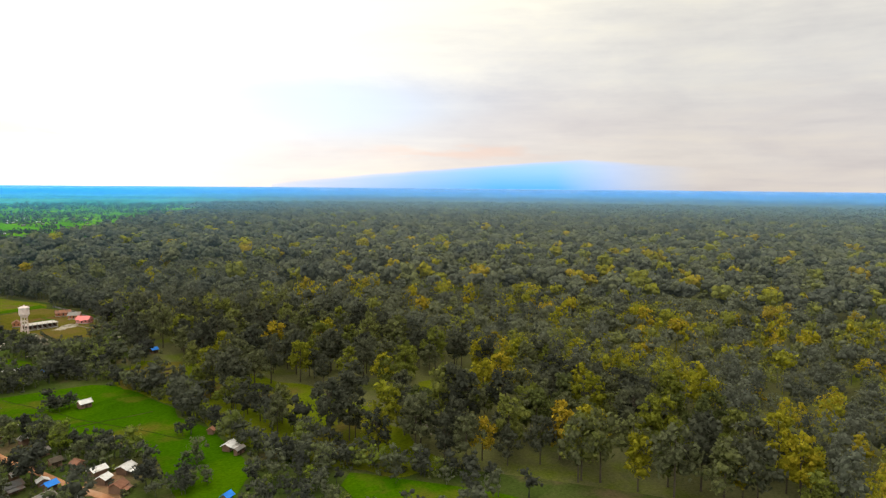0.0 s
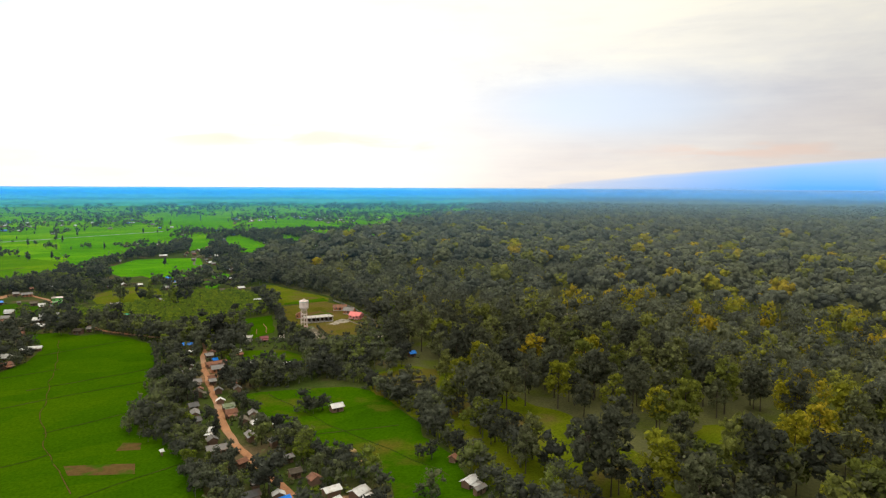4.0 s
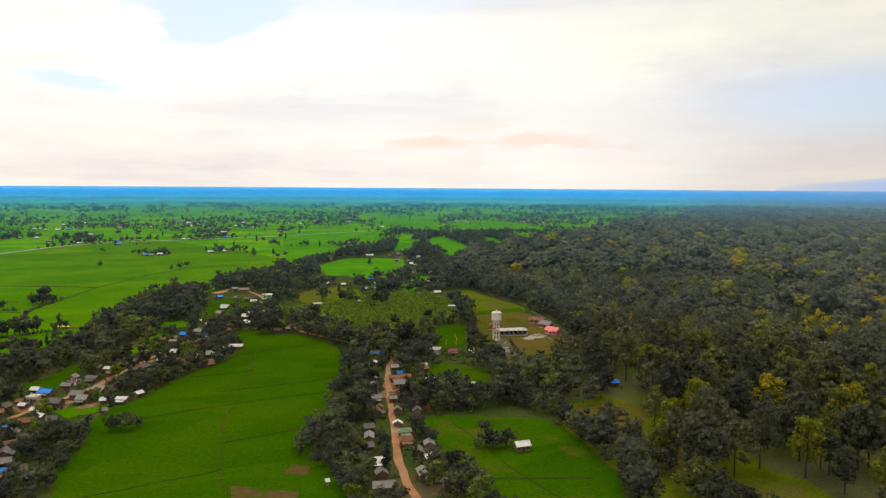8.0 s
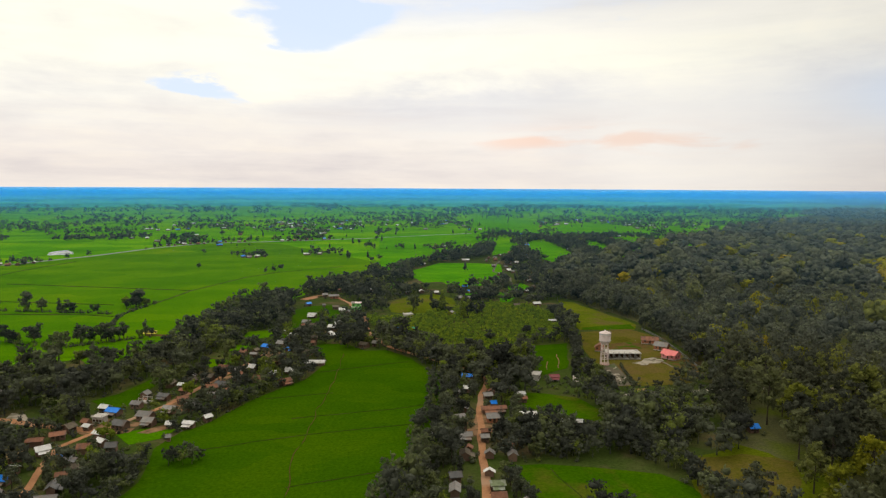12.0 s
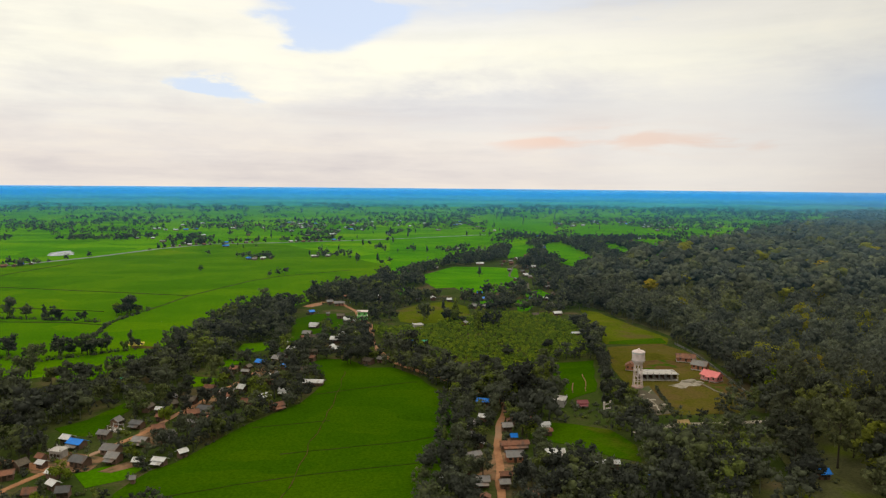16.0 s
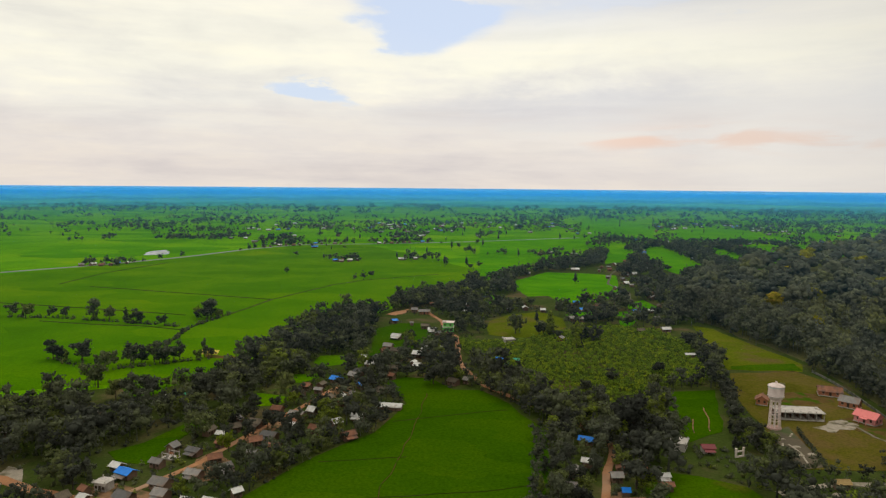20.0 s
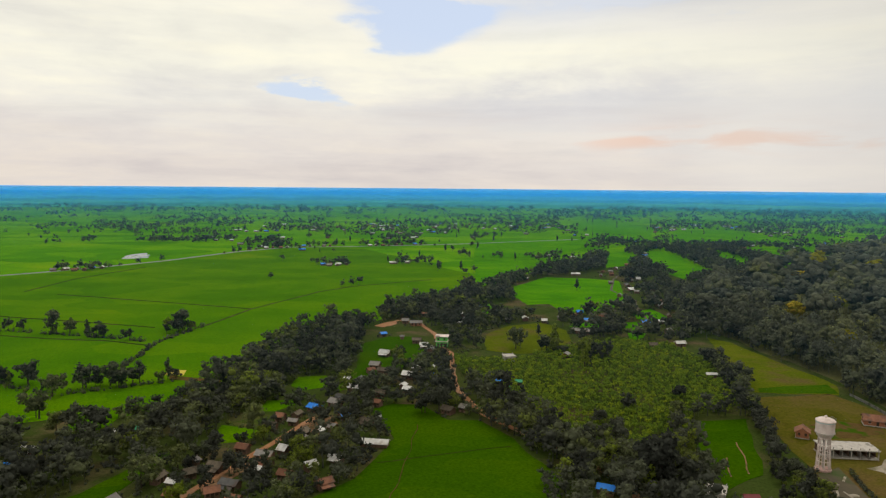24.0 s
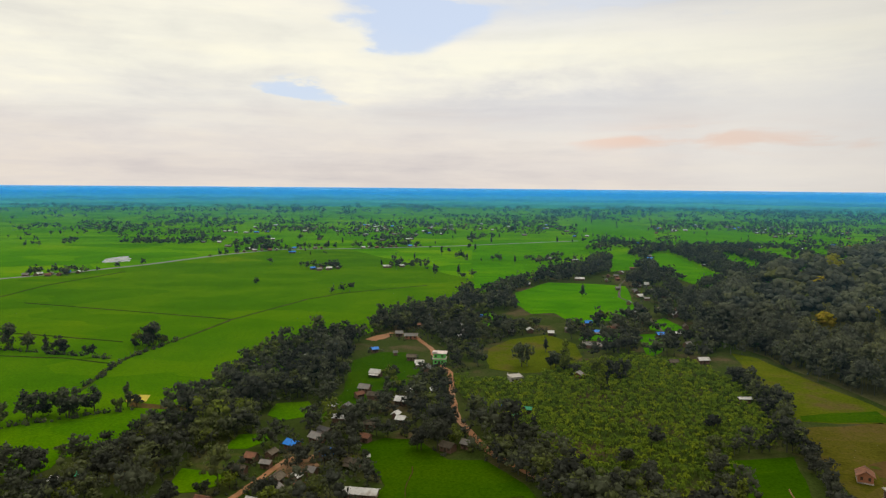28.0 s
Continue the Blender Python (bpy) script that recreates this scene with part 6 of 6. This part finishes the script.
for x, y in hedge[free_of_houses(hedge, 2, 9) & off_roads(hedge, 3)]:
    found.append((x, y, rng.uniform(0.7, 1.1)))
bushes = bushes + rng.uniform(-2.5, 2.5, bushes.shape)
for x, y in bushes[free_of_houses(bushes, 1, 8)]:
    found.append((x, y, rng.uniform(0.5, 1.05)))
for x, y in np.concatenate([wall_row, wall_row + (7, 0)]) + rng.uniform(-2, 2, (2 * len(wall_row), 2)):
    found.append((x, y, rng.uniform(0.75, 1.25)))
for x0, y0, wide, n in ((-70, -162, 5, 12), (-201, -101, 6, 9), (-84, -220, 3, 4), (-60, -230, 3, 4), (-40, 152, 4, 5), (-90, -268, 7, 12), (-76, -256, 4, 6)):
    for _ in range(n):
        found.append((x0 + rng.normal() * wide * 0.6, y0 + rng.normal() * wide * 0.4, rng.uniform(0.4, 0.8)))
for a, b in zip(EAST_ROAD[9:15], EAST_ROAD[10:16]):
    d = Vector((b[0] - a[0], b[1] - a[1]))
    for s in np.arange(0, d.length, 3.6):
        for side in (-1, 1):
            p = Vector(a) + d.normalized() * s + side * rng.uniform(2.2, 4.0) * Vector((-d.y, d.x)).normalized()
            if free_of_houses(np.array([p[:]]), 1.5, 6)[0]:
                found.append((p.x, p.y, rng.uniform(0.6, 1.05)))
for line, step in (([(-13, -38), (-15, -5), (-5, 25), (2, 52), (10, 86), (20, 95), (23, 140)], 3.4), ([(-33, 50), (-16, 54), (0, 54)], 4.0), ([(-46, -12), (-42, 14), (-34, 44)], 4.5)):
    for x, y in np.array(wavy(line, step, 1.0, False)) + rng.uniform(-1.2, 1.2, (len(wavy(line, step, 1.0, False)), 2)):
        found.append((x, y, rng.uniform(0.6, 1.0)))
for line, step, lo, hi in (([(-216, -150), (-213, -115), (-214, -86), (-208, -70)], 3.0, 0.35, 0.75), ([(-200, -61), (-180, -25), (-161, -3), (-155, 14)], 3.4, 0.3, 0.62), ([(-151, 34), (-160, 64)], 4.5, 0.3, 0.5), ([(-130, -120), (-138, -145), (-130, -163), (-128, -186), (-133, -215)], 3.2, 0.3, 0.7), ([(-96, -8), (-102, -48), (-113, -84), (-120, -109)], 3.0, 0.35, 0.75)):
    for x, y in wavy(line, step, 1.0, False):
        x, y = x + rng.uniform(-1.6, 1.6), y + rng.uniform(-1.6, 1.6)
        if free_of_houses(np.array([(x, y)]), 0.4, 0.1)[0]:
            found.append((x, y, rng.uniform(lo, hi)))
for x, y, size in ((-48, -347, 0.8), (-56, -354, 0.9), (-63, -346, 0.6), (-43, -354, 0.9), (-44, -336, 0.7), (-70, -338, 0.7), (-52, -322, 0.6), (-38, -362, 1.0), (20, -40, 0.95), (26, -37, 0.8), (31, -31, 0.75), (16, -44, 1.0), (36, -38, 0.9), (41, -32, 0.8), (28, -42, 1.0)):
    found.append((x, y, size))
found = [p for p, ok in zip(found, clear_before(np.array(found)[:, :2])) if ok]
found = np.array([p for p in found if not (-56 < p[0] < -30 and -50 < p[1] < -20) and not (-13 < p[0] < 12 and -46 < p[1] < 12)])
found[:, 2] *= np.where((found[:, 0] > -30) & (found[:, 0] < 24) & (found[:, 1] > -84) & (found[:, 1] < 0), 0.62, 1.0)
found[:, 2] *= np.where(rng.random(len(found)) < 0.16, rng.uniform(1.25, 1.6, len(found)), 1.0)


def far_from(lines, pts):
    best = np.full(len(pts), 1e9)
    for line in lines:
        for a, b in zip(line, line[1:]):
            for s in np.linspace(0, 1, 9):
                best = np.minimum(best, np.hypot(pts[:, 0] - a[0] - s * (b[0] - a[0]), pts[:, 1] - a[1] - s * (b[1] - a[1])))
    return best


order = np.argsort(far_from(VILLAGE_LINES, found))
for x, y, s in found[order[:250]]:
    kind = SLIM if rng.random() < 0.14 else BROAD
    kind.plant(x, y, s * (0.9 if kind is SLIM else 1.0), count, "tree", "village trees")
    count += 1
rest = found[order[250:]]
forest_stuff("village_grove", rest[:, :2], rest[:, 2], np.where(rng.random(len(rest)) < 0.10, rng.uniform(0.7, 0.95, len(rest)), rng.beta(1.6, 2.4, len(rest))), NEAR_VILLAGE, M_LEAF_PLAIN, "dense dark green trees round the village")
# undergrowth between the trees
low = np.concatenate([scatter(poly, 4.6) for poly, _ in GROVES] + [bushes + rng.uniform(-3, 3, bushes.shape)])
low = low[off_roads(low, 1.9) & off_fields(low, OPEN) & ~inside(BANANA, low) & free_of_houses(low, 0.8, 5.0) & clear_before(low)]
low = low[rng.random(len(low)) < 0.75]
# bushes, banana clumps and small fruit trees about each house
ring = []
for kind, x, y, length, depth, *_ in HOUSES:
    for k in range(4):
        a, reach = rng.uniform(0, 2 * math.pi), 0.4 * max(length, depth) + rng.uniform(1.2, 3.2)
        ring.append((x + reach * math.cos(a), y + reach * math.sin(a)))
ring = np.array(ring)
ring = ring[off_roads(ring, 1.8) & off_fields(ring, OPEN) & free_of_houses(ring, 0.7, 0.1)]
low = np.concatenate([low, ring])
forest_stuff("undergrowth", low, rng.uniform(0.18, 0.48, len(low)), rng.beta(2.4, 1.5, len(low)), SHRUB, M_LEAF_PLAIN, "scrub and small fruit trees between houses")
# single trees, rows and clumps along the western paddies
SINGLES = [(-428, 228), (-413, 219), (-402, 226), (-391, 228), (-361, 217), (-352, 213), (-342, 211), (-334, 208), (-325, 204), (-312, 198), (-337, 109), (-330, 103), (-322, 100), (-318, 97), (-308, 92), (-302, 88), (-296, 94), (-292, 97), (-286, 99), (-279, 97), (-273, 101), (-268, 103), (-261, 106), (-254, 109), (-294, 218), (-291, 221), (-288, 218), (-285, 223), (-283, 226), (-289, 226), (-300, 232)]
SINGLES += [(-128, 57), (-134, 62), (-75, 176), (-57, 165), (-60, 172), (-50, 160), (-66, 168), (-42, 150), (-40, 146), (-36, 148), (-41, 156), (-218, -108), (-152, 142), (-150, 126), (-278, 38), (-297, 30), (-292, 52), (-269, 40), (-263, 42), (-256, 54), (-62, 20)]
for k, (x, y) in enumerate(SINGLES):
    x, y = x + rng.uniform(-5, 5), y + rng.uniform(-4, 4)
    for dx, dy, lo, hi in ((0, 0, 0.7, 1.5), (rng.uniform(-6, 6), rng.uniform(1, 6), 0.4, 0.9))[:1 + (k % 3 > 0)]:
        (SLIM if count % 9 == 0 else BROAD).plant(x + dx, y + dy, rng.uniform(lo, hi), count, "tree", "field trees")
        count += 1

shrubs = np.concatenate([np.array(wavy(line, 1.5, 1.0, False)) for line in ([(-430, 226), (-395, 224), (-361, 214), (-330, 204), (-300, 194)], [(-340, 110), (-320, 96), (-300, 86), (-280, 95), (-255, 108)], [(-289, 142), (-292, 190), (-277, 245)])])
shrubs = shrubs[rng.random(len(shrubs)) < 0.7]
forest_stuff("field_shrubs", shrubs + rng.uniform(-1.5, 1.5, shrubs.shape), rng.uniform(0.16, 0.58, len(shrubs)), rng.beta(2, 2, len(shrubs)), SHRUB, M_LEAF_PLAIN, "scrubby bushes along the field banks")

# forest trees near the path
near_area = [(-20, -480), (115, -480), (115, 20), (60, 20), (46, -54), (20, -66), (5, -106), (-20, -135), (-27, -165), (-29, -200), (-32, -225), (-40, -255), (-46, -285), (-40, -318), (-24, -348), (-14, -420), (-20, -480)]
pts = scatter(near_area, 11.2)
thin = np.array([0.66 if (x < 12 and -290 < y < -115) else 1.0 for x, y in pts])
keep = off_fields(pts, [GLADE_A, GLADE_C, [(0, -290), (11, -296), (-3, -310), (-14, -312), (-7, -300)]]) & off_roads(pts, 2.5) & (rng.random(len(pts)) < thin) & free_of_houses(pts, 1, 14)
keep &= ~(inside(MEADOW, pts) & (rng.random(len(pts)) < 0.85)) & ~near_line([(16, -108), (2, -140)], pts, 8)
keep &= ~(inside(GLADE_B, pts) & (rng.random(len(pts)) < 0.8))
pts = pts[keep]
order = np.argsort(far_from([[(-40, -330), (-25, -240), (0, -150)]], pts))
def golden(pts):
    """The share of yellowing trees: many in the south-east, few north of the forest track."""
    d = pts - np.array((-200.0, -430.0))
    far, way = np.hypot(d[:, 0], d[:, 1]), np.degrees(np.arctan2(d[:, 0], d[:, 1]))
    return np.clip((way - 30) / 26, 0, 1) * np.clip((1350 - far) / 900, 0, 1)


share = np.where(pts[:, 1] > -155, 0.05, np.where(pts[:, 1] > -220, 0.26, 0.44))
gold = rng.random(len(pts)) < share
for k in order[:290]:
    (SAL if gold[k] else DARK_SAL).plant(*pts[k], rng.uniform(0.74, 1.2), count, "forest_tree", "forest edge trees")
    count += 1
rest = order[290:]
forest_stuff("forest_edge", pts[rest], rng.uniform(0.68, 1.1, len(rest)), np.where(gold[rest], rng.uniform(0.70, 1.0, len(rest)), rng.beta(2.0, 2.4, len(rest)) * 0.5), EDGE_FOREST, M_LEAF_FOREST, "forest of olive and yellow-green sal trees")
for x, y, size in ((62, -14, 1.3), (69, -15, 1.45), (67, -26, 1.2), (76, -10, 1.25), (58, -2, 1.0), (84, -16, 1.1), (55, -22, 0.9)):
    LIME.plant(x, y, size, count, "tree", "lime-green trees")
    count += 1

# the forest beyond, and the woods and hedgerows of the plain
def in_view(pts, margin=4.0):
    """Only the side of the plain that lies ahead."""
    a = np.degrees(np.arctan2(pts[:, 0] + 190, pts[:, 1] + 400))
    return (a > -45 - margin) & (a < 97 + margin) & (pts[:, 1] > -520)


pts = scatter([(30, -520), (900, -520), (900, 1000), (400, 900), (66, 250), (58, 190), (60, 0)], 15.0)
pts = pts[inside(FOREST_AREA, pts) & ~inside(near_area, pts) & in_view(pts)]
far_off = np.hypot(pts[:, 0] + 180, pts[:, 1] + 350)


def forest_tints(pts, gain):
    return np.where(rng.random(len(pts)) < 0.025 + gain * golden(pts), rng.uniform(0.72, 1.0, len(pts)), rng.beta(1.9, 1.8, len(pts)) * 0.68)


edge = np.array(wavy([(60, -50), (66, 0), (70, 60), (78, 96), (72, 140), (66, 190), (64, 215), (70, 250), (73, 300), (95, 350), (160, 420), (240, 510)], 6.5, 2.5, False))
edge = np.concatenate([edge + (1, 0), edge + (9, 2)]) + rng.uniform(-2.5, 2.5, (2 * len(edge), 2))
edge = edge[off_roads(edge, 3)]
close = scatter([(30, -520), (520, -520), (520, 400), (240, 460), (66, 250), (58, 190), (60, 0)], 11.4)
near_off = np.hypot(close[:, 0] + 180, close[:, 1] + 350)
close = close[inside(FOREST_AREA, close) & ~inside(near_area, close) & in_view(close) & ((near_off < 470) | (close[:, 1] > 0) & (near_off < 640)) & off_roads(close, 3)]
close = np.concatenate([close, edge])
sizes = np.concatenate([rng.uniform(0.72, 1.18, len(close) - len(edge)), rng.uniform(0.5, 0.9, len(edge))])
forest_stuff("near_forest", close, sizes, forest_tints(close, 0.27), NEAR_FOREST, M_LEAF_FOREST, "tall sal forest with grey-green and olive crowns")
mid = pts[((far_off >= 470) & (pts[:, 1] <= 0) | (far_off >= 640)) & (far_off < 780)]
forest_stuff("forest", mid, rng.uniform(0.85, 1.35, len(mid)), forest_tints(mid, 0.28), MID_FOREST, M_LEAF_FOREST, "dense sal forest of grey-green and olive crowns")
pts = scatter([(200, -520), (1800, -520), (1800, 1800), (900, 1200), (200, 500)], 21.0)
far_off = np.hypot(pts[:, 0] + 180, pts[:, 1] + 350)
pts = pts[inside(FOREST_AREA, pts) & in_view(pts) & (far_off >= 770) & (far_off < 1900)]
forest_stuff("far_forest", pts, rng.uniform(0.9, 1.4, len(pts)), forest_tints(pts, 0.30), FAR_FOREST, M_LEAF_FOREST, "distant forest canopy of grey-green crowns")
pts = scatter([(900, -520), (3500, -520), (3500, 3000), (1500, 2000)], 35.0)
far_off = np.hypot(pts[:, 0] + 180, pts[:, 1] + 350)
pts = pts[inside(FOREST_AREA, pts) & in_view(pts) & (far_off >= 1880) & (far_off < 3100)]
forest_stuff("farthest_forest", pts, rng.uniform(1.5, 2.1, len(pts)), np.clip(rng.beta(2.2, 2.6, len(pts)) * 0.7, 0, 1), [spread(tree, 1.6, 0.62) for tree in FARTHEST], M_LEAF_FOREST, "far forest canopy fading toward the hills")


def grove_density(p):
    """How thickly the plain is wooded: hedgerows, hamlets and open paddies."""
    big = noise.noise((p[0] / 340 + 3.1, p[1] / 420, 0.5))
    fine = noise.noise((p[0] / 62, p[1] / 85, 7.5)) + 0.5 * noise.noise((p[0] / 24, p[1] / 30, 2.5))
    return big * 0.55 + fine * 0.75 + 0.13 * min(1.0, max(-0.6, (p[0] + 250 - 0.25 * (p[1] - 600)) / 300))


BAND_NORTH = [(-190, 200), (-173, 242), (-103, 378), (26, 577), (135, 732), (240, 860), (262, 830), (165, 700), (70, 540), (-40, 440), (-55, 375), (-50, 330), (-70, 335), (-92, 283), (-95, 245), (-120, 300), (-140, 262), (-165, 262), (-172, 200)]
pts = scatter(BAND_NORTH, 8.0)
keep = off_fields(pts, OPEN + [RICE_NORTH]) & off_roads(pts, 5) & free_of_houses(pts, 2, 16)
dense = pts[keep]
hamlet = scatter([(-95, 245), (-90, 285), (-45, 285), (-20, 270), (30, 330), (60, 345), (75, 470), (120, 600), (260, 820), (420, 900), (330, 620), (150, 395), (118, 340), (115, 259), (95, 143), (40, 105), (22, 145), (17, 182), (-12, 196), (-40, 186), (-38, 222), (-50, 254), (-75, 241)], 7.8)
dens = np.array([grove_density(p) for p in hamlet]).reshape(-1)
keep = off_fields(hamlet, OPEN) & off_roads(hamlet, 5) & free_of_houses(hamlet, 2, 18) & (dens > -0.25)
dense = np.concatenate([dense, hamlet[keep]])
forest_stuff("north_grove", dense, rng.uniform(0.75, 1.35, len(dense)), rng.beta(2, 3, len(dense)), MID_PLAIN, M_LEAF_PLAIN, "dark dense trees round the northern hamlet")


BIG_PADDY = [(-620, 120), (-292, 135), (-225, 155), (-175, 270), (-110, 400), (-60, 480), (-200, 640), (-330, 790), (-440, 900), (-760, 900), (-1000, 500)]


def plain_trees(lo, hi, gap, bar, name, variants, grow, label):
    pts = scatter([(-2600, 150), (3300, 150), (3300, 3500), (-2600, 3500)], gap)
    r = np.hypot(pts[:, 0] + 150, pts[:, 1] + 250)
    pts = pts[(r > lo) & (r < hi) & in_view(pts, 1.0)]
    pts = pts[~inside(FOREST_AREA, pts) & ~inside(BAND_NORTH, pts) & ~inside(VILLAGE_WEST, pts)]
    pts = pts[~inside(BIG_PADDY, pts)]
    dens = np.array([grove_density(p) for p in pts])
    lone = rng.random(len(pts)) < 0.012
    pts = pts[((dens > bar) & (rng.random(len(pts)) < 0.72) | lone) & off_roads(pts, 6) & off_fields(pts, HAMLET_FIELDS)]
    forest_stuff(name, pts, rng.uniform(0.5, 1.15, len(pts)) * grow, rng.beta(2, 3, len(pts)), variants, M_LEAF_PLAIN, label)


plain_trees(520, 1300, 9.0, 0.12, "hedgerow_trees", MID_PLAIN, 1.0, "dark hedgerow and hamlet trees among paddies")
plain_trees(1300, 2300, 14.0, 0.12, "far_hedgerow_trees", FAR_PLAIN, 1.15, "distant belts of dark trees across the plain")
plain_trees(2300, 3050, 24.0, 0.06, "farthest_hedgerow_trees", FAR_PLAIN, 2.0, "far tree belts merging below the horizon")
row = np.array(wavy([(-480, 585), (-430, 660), (-380, 765), (-325, 840), (-220, 858), (-100, 900)], 16, 5, False)) + (10, -8)
row = np.concatenate([row[rng.random(len(row)) < 0.45], np.array([(-300, 640), (-282, 478), (-240, 590), (-232, 600), (-226, 604), (-220, 596), (-700, 860), (-690, 866), (-680, 862), (-600, 1000), (-590, 1004), (-500, 1060), (12, 400), (-196, 424), (-190, 430), (-205, 420)])])
yards = np.array([(-520, 540), (-510, 548), (-498, 540), (-488, 560), (-370, 792), (-350, 812), (-330, 818), (-300, 845), (-270, 850), (-200, 860), (-180, 866), (-240, 600), (-232, 592), (-222, 602), (-160, 880), (-130, 890)], float)
row = np.concatenate([row, np.repeat(yards, 5, 0) + rng.normal(size=(5 * len(yards), 2)) * (11, 6) + (0, 4)])
forest_stuff("road_trees", row, rng.uniform(0.6, 1.15, len(row)), rng.beta(2, 3, len(row)), MID_PLAIN, M_LEAF_PLAIN, "dark trees strung along the far road")
tall = np.stack([rng.uniform(-400, 1000, 130), rng.uniform(480, 1700, 130)], 1)
tall = tall[~inside(FOREST_AREA, tall) & ~inside(BIG_PADDY, tall)]
tall = np.concatenate([tall, [(12, 400), (-68, 200), (-60, 205), (-76, 175)]])
forest_stuff("slender_trees", tall, rng.uniform(0.55, 1.15, len(tall)), rng.beta(2, 3, len(tall)), POPLAR, M_LEAF_PLAIN, "slender tall trees standing among the paddies")


# ---- banana plantation ----
def banana_plant(seed):
    r = np.random.default_rng(seed)
    vs, fs, at = [], [], 0
    for k in range(8):
        a, reach, high = 2.4 * k + r.uniform(-0.3, 0.3), r.uniform(1.1, 1.7), r.uniform(1.9, 3.1)
        d, side = np.array((math.cos(a), math.sin(a), 0)), np.array((-math.sin(a), math.cos(a), 0))
        w = r.uniform(0.30, 0.42)
        mid = d * reach * 0.5 + (0, 0, high)
        tip = d * reach + (0, 0, high - r.uniform(0.3, 1.0))
        base = d * 0.1 + (0, 0, high - 0.9)
        vs.append(np.array([base, mid - side * w - (0, 0, 0.12), mid, mid + side * w - (0, 0, 0.12), tip]))
        fs.append(np.array([(0, 1, 2), (0, 2, 3), (1, 4, 2), (2, 4, 3)]) + at)
        at += 5
    vs.append(np.array([(0.16, 0, -0.2), (-0.1, 0.14, -0.2), (-0.1, -0.14, -0.2), (0, 0, 2.4)]))
    fs.append(np.array([(0, 1, 3), (1, 2, 3), (2, 0, 3)]) + at)
    return np.concatenate(vs), np.concatenate(fs)


sheet("plantation_ground", BANANA, 0.14, M_VILLAGE, "shaded brown soil under banana plants", "bare ground", sway=2)
pts = scatter(BANANA, 2.4)
pts = pts[free_of_houses(pts, 0.6, 5) & ~near_line([(-72, 70), (-40, 66), (-20, 62)], pts, 1.6)]
forest_stuff("banana_plants", pts, rng.uniform(0.75, 1.25, len(pts)), rng.beta(2, 2, len(pts)), [banana_plant(k) for k in range(6)], M_BANANA, "rows of broad-leaved banana plants")
SLIM.plant(-51, 123, 1.45, count)
SLIM.plant(-48.5, 125, 1.15, count + 1)
count += 2
for x, y, s in ((-37, 152, 1.0), (-58, 163, 1.2), (-65, 166, 0.9), (-50, 60, 0.9), (-20, 75, 0.9), (-66, 40, 1.0), (-30, 52, 0.8)):
    BROAD.plant(x, y, s, count)
    count += 1

# low clipped hedge of the compound
hedge_row = np.array(wavy([(7.5, -4), (4.4, -13), (1, -27), (-2, -38)], 0.8, 0.4, False))
forest_stuff("hedge", hedge_row + rng.uniform(-0.3, 0.3, hedge_row.shape), rng.uniform(0.22, 0.36, len(hedge_row)), rng.beta(2, 2, len(hedge_row)), SHRUB, M_LEAF_PLAIN, "low scrubby hedge across the compound")

# ---- houses of the far hamlets, too many and too small to count ----
FAR_ROOFS = [M_MUDWALL, M_WHITE_TIN, M_TIN, M_TILE, M_BLUE]
far_v, far_f, far_m = [], [], []


def far_house(x, y, length, depth, turn, roof):
    """Walls with two gables, and two roof pitches that stand out over them."""
    at, h, rise, c, q = len(far_v), 2.1, 1.1, math.cos(radians(turn)), math.sin(radians(turn))
    l, d = length / 2, depth / 2
    pts = [(sx * l, sy * d, z) for sx in (-1, 1) for sy, z in ((-1, -0.2), (-1, h), (0, h + rise), (1, h), (1, -0.2))]
    pts += [(sx * (l + 0.4), sy * (d + 0.5), h - 0.3 + lift) for lift in (0.0, 0.14) for sx in (-1, 1) for sy in (-1, 1)]
    pts += [(sx * (l + 0.4), 0.0, h + rise + 0.05 + lift) for lift in (0.0, 0.14) for sx in (-1, 1)]
    far_v.extend((x + c * a - q * b, y + q * a + c * b, z) for a, b, z in pts)
    walls = ((0, 1, 6, 5), (4, 9, 8, 3), (0, 4, 3, 1), (1, 3, 2, 2), (5, 6, 8, 9), (6, 7, 8, 8))
    roofs = ((14, 16, 21, 20), (15, 20, 21, 17), (10, 18, 19, 12), (11, 13, 19, 18), (10, 12, 16, 14), (11, 15, 17, 13), (10, 14, 20, 18), (11, 18, 20, 15), (12, 19, 21, 16), (13, 17, 21, 19))
    for group, slot in ((walls, 0), (roofs, roof)):
        for f in group:
            far_f.append([at + k for k in dict.fromkeys(f)])
            far_m.append(slot)


for k in range(190):
    for _ in range(30):
        x, y = rng.uniform(-500, 800), rng.uniform(430, 1500)
        if not inside(FOREST_AREA, (x, y))[0] and grove_density((x, y)) > 0.12 and off_fields(np.array([[x, y]]), [RICE_NORTH, BIG_PADDY] + HAMLET_FIELDS)[0]:
            far_house(x, y, 6.0 + 3.0 * (k % 3 == 0), 4.2, rng.uniform(-30, 30), (1, 2, 1, 3, 2, 4, 1)[k % 7])
            break
for k, (x, y) in enumerate(yards):
    far_house(x - 4, y - 8, 5.5, 4.0, 20, (2, 1, 3, 4)[k % 4])
    far_house(x + 5, y - 4, 5.0, 3.6, 100, (1, 2, 3)[k % 3])
me = bpy.data.meshes.new("far_houses")
me.from_pydata(far_v, [], far_f)
for m in FAR_ROOFS:
    me.materials.append(m)
me.polygons.foreach_set("material_index", far_m)
me.update()
tagged(new("far_houses", me), "far village houses with pale tin and brown tiled roofs", "houses", "", "stuff")
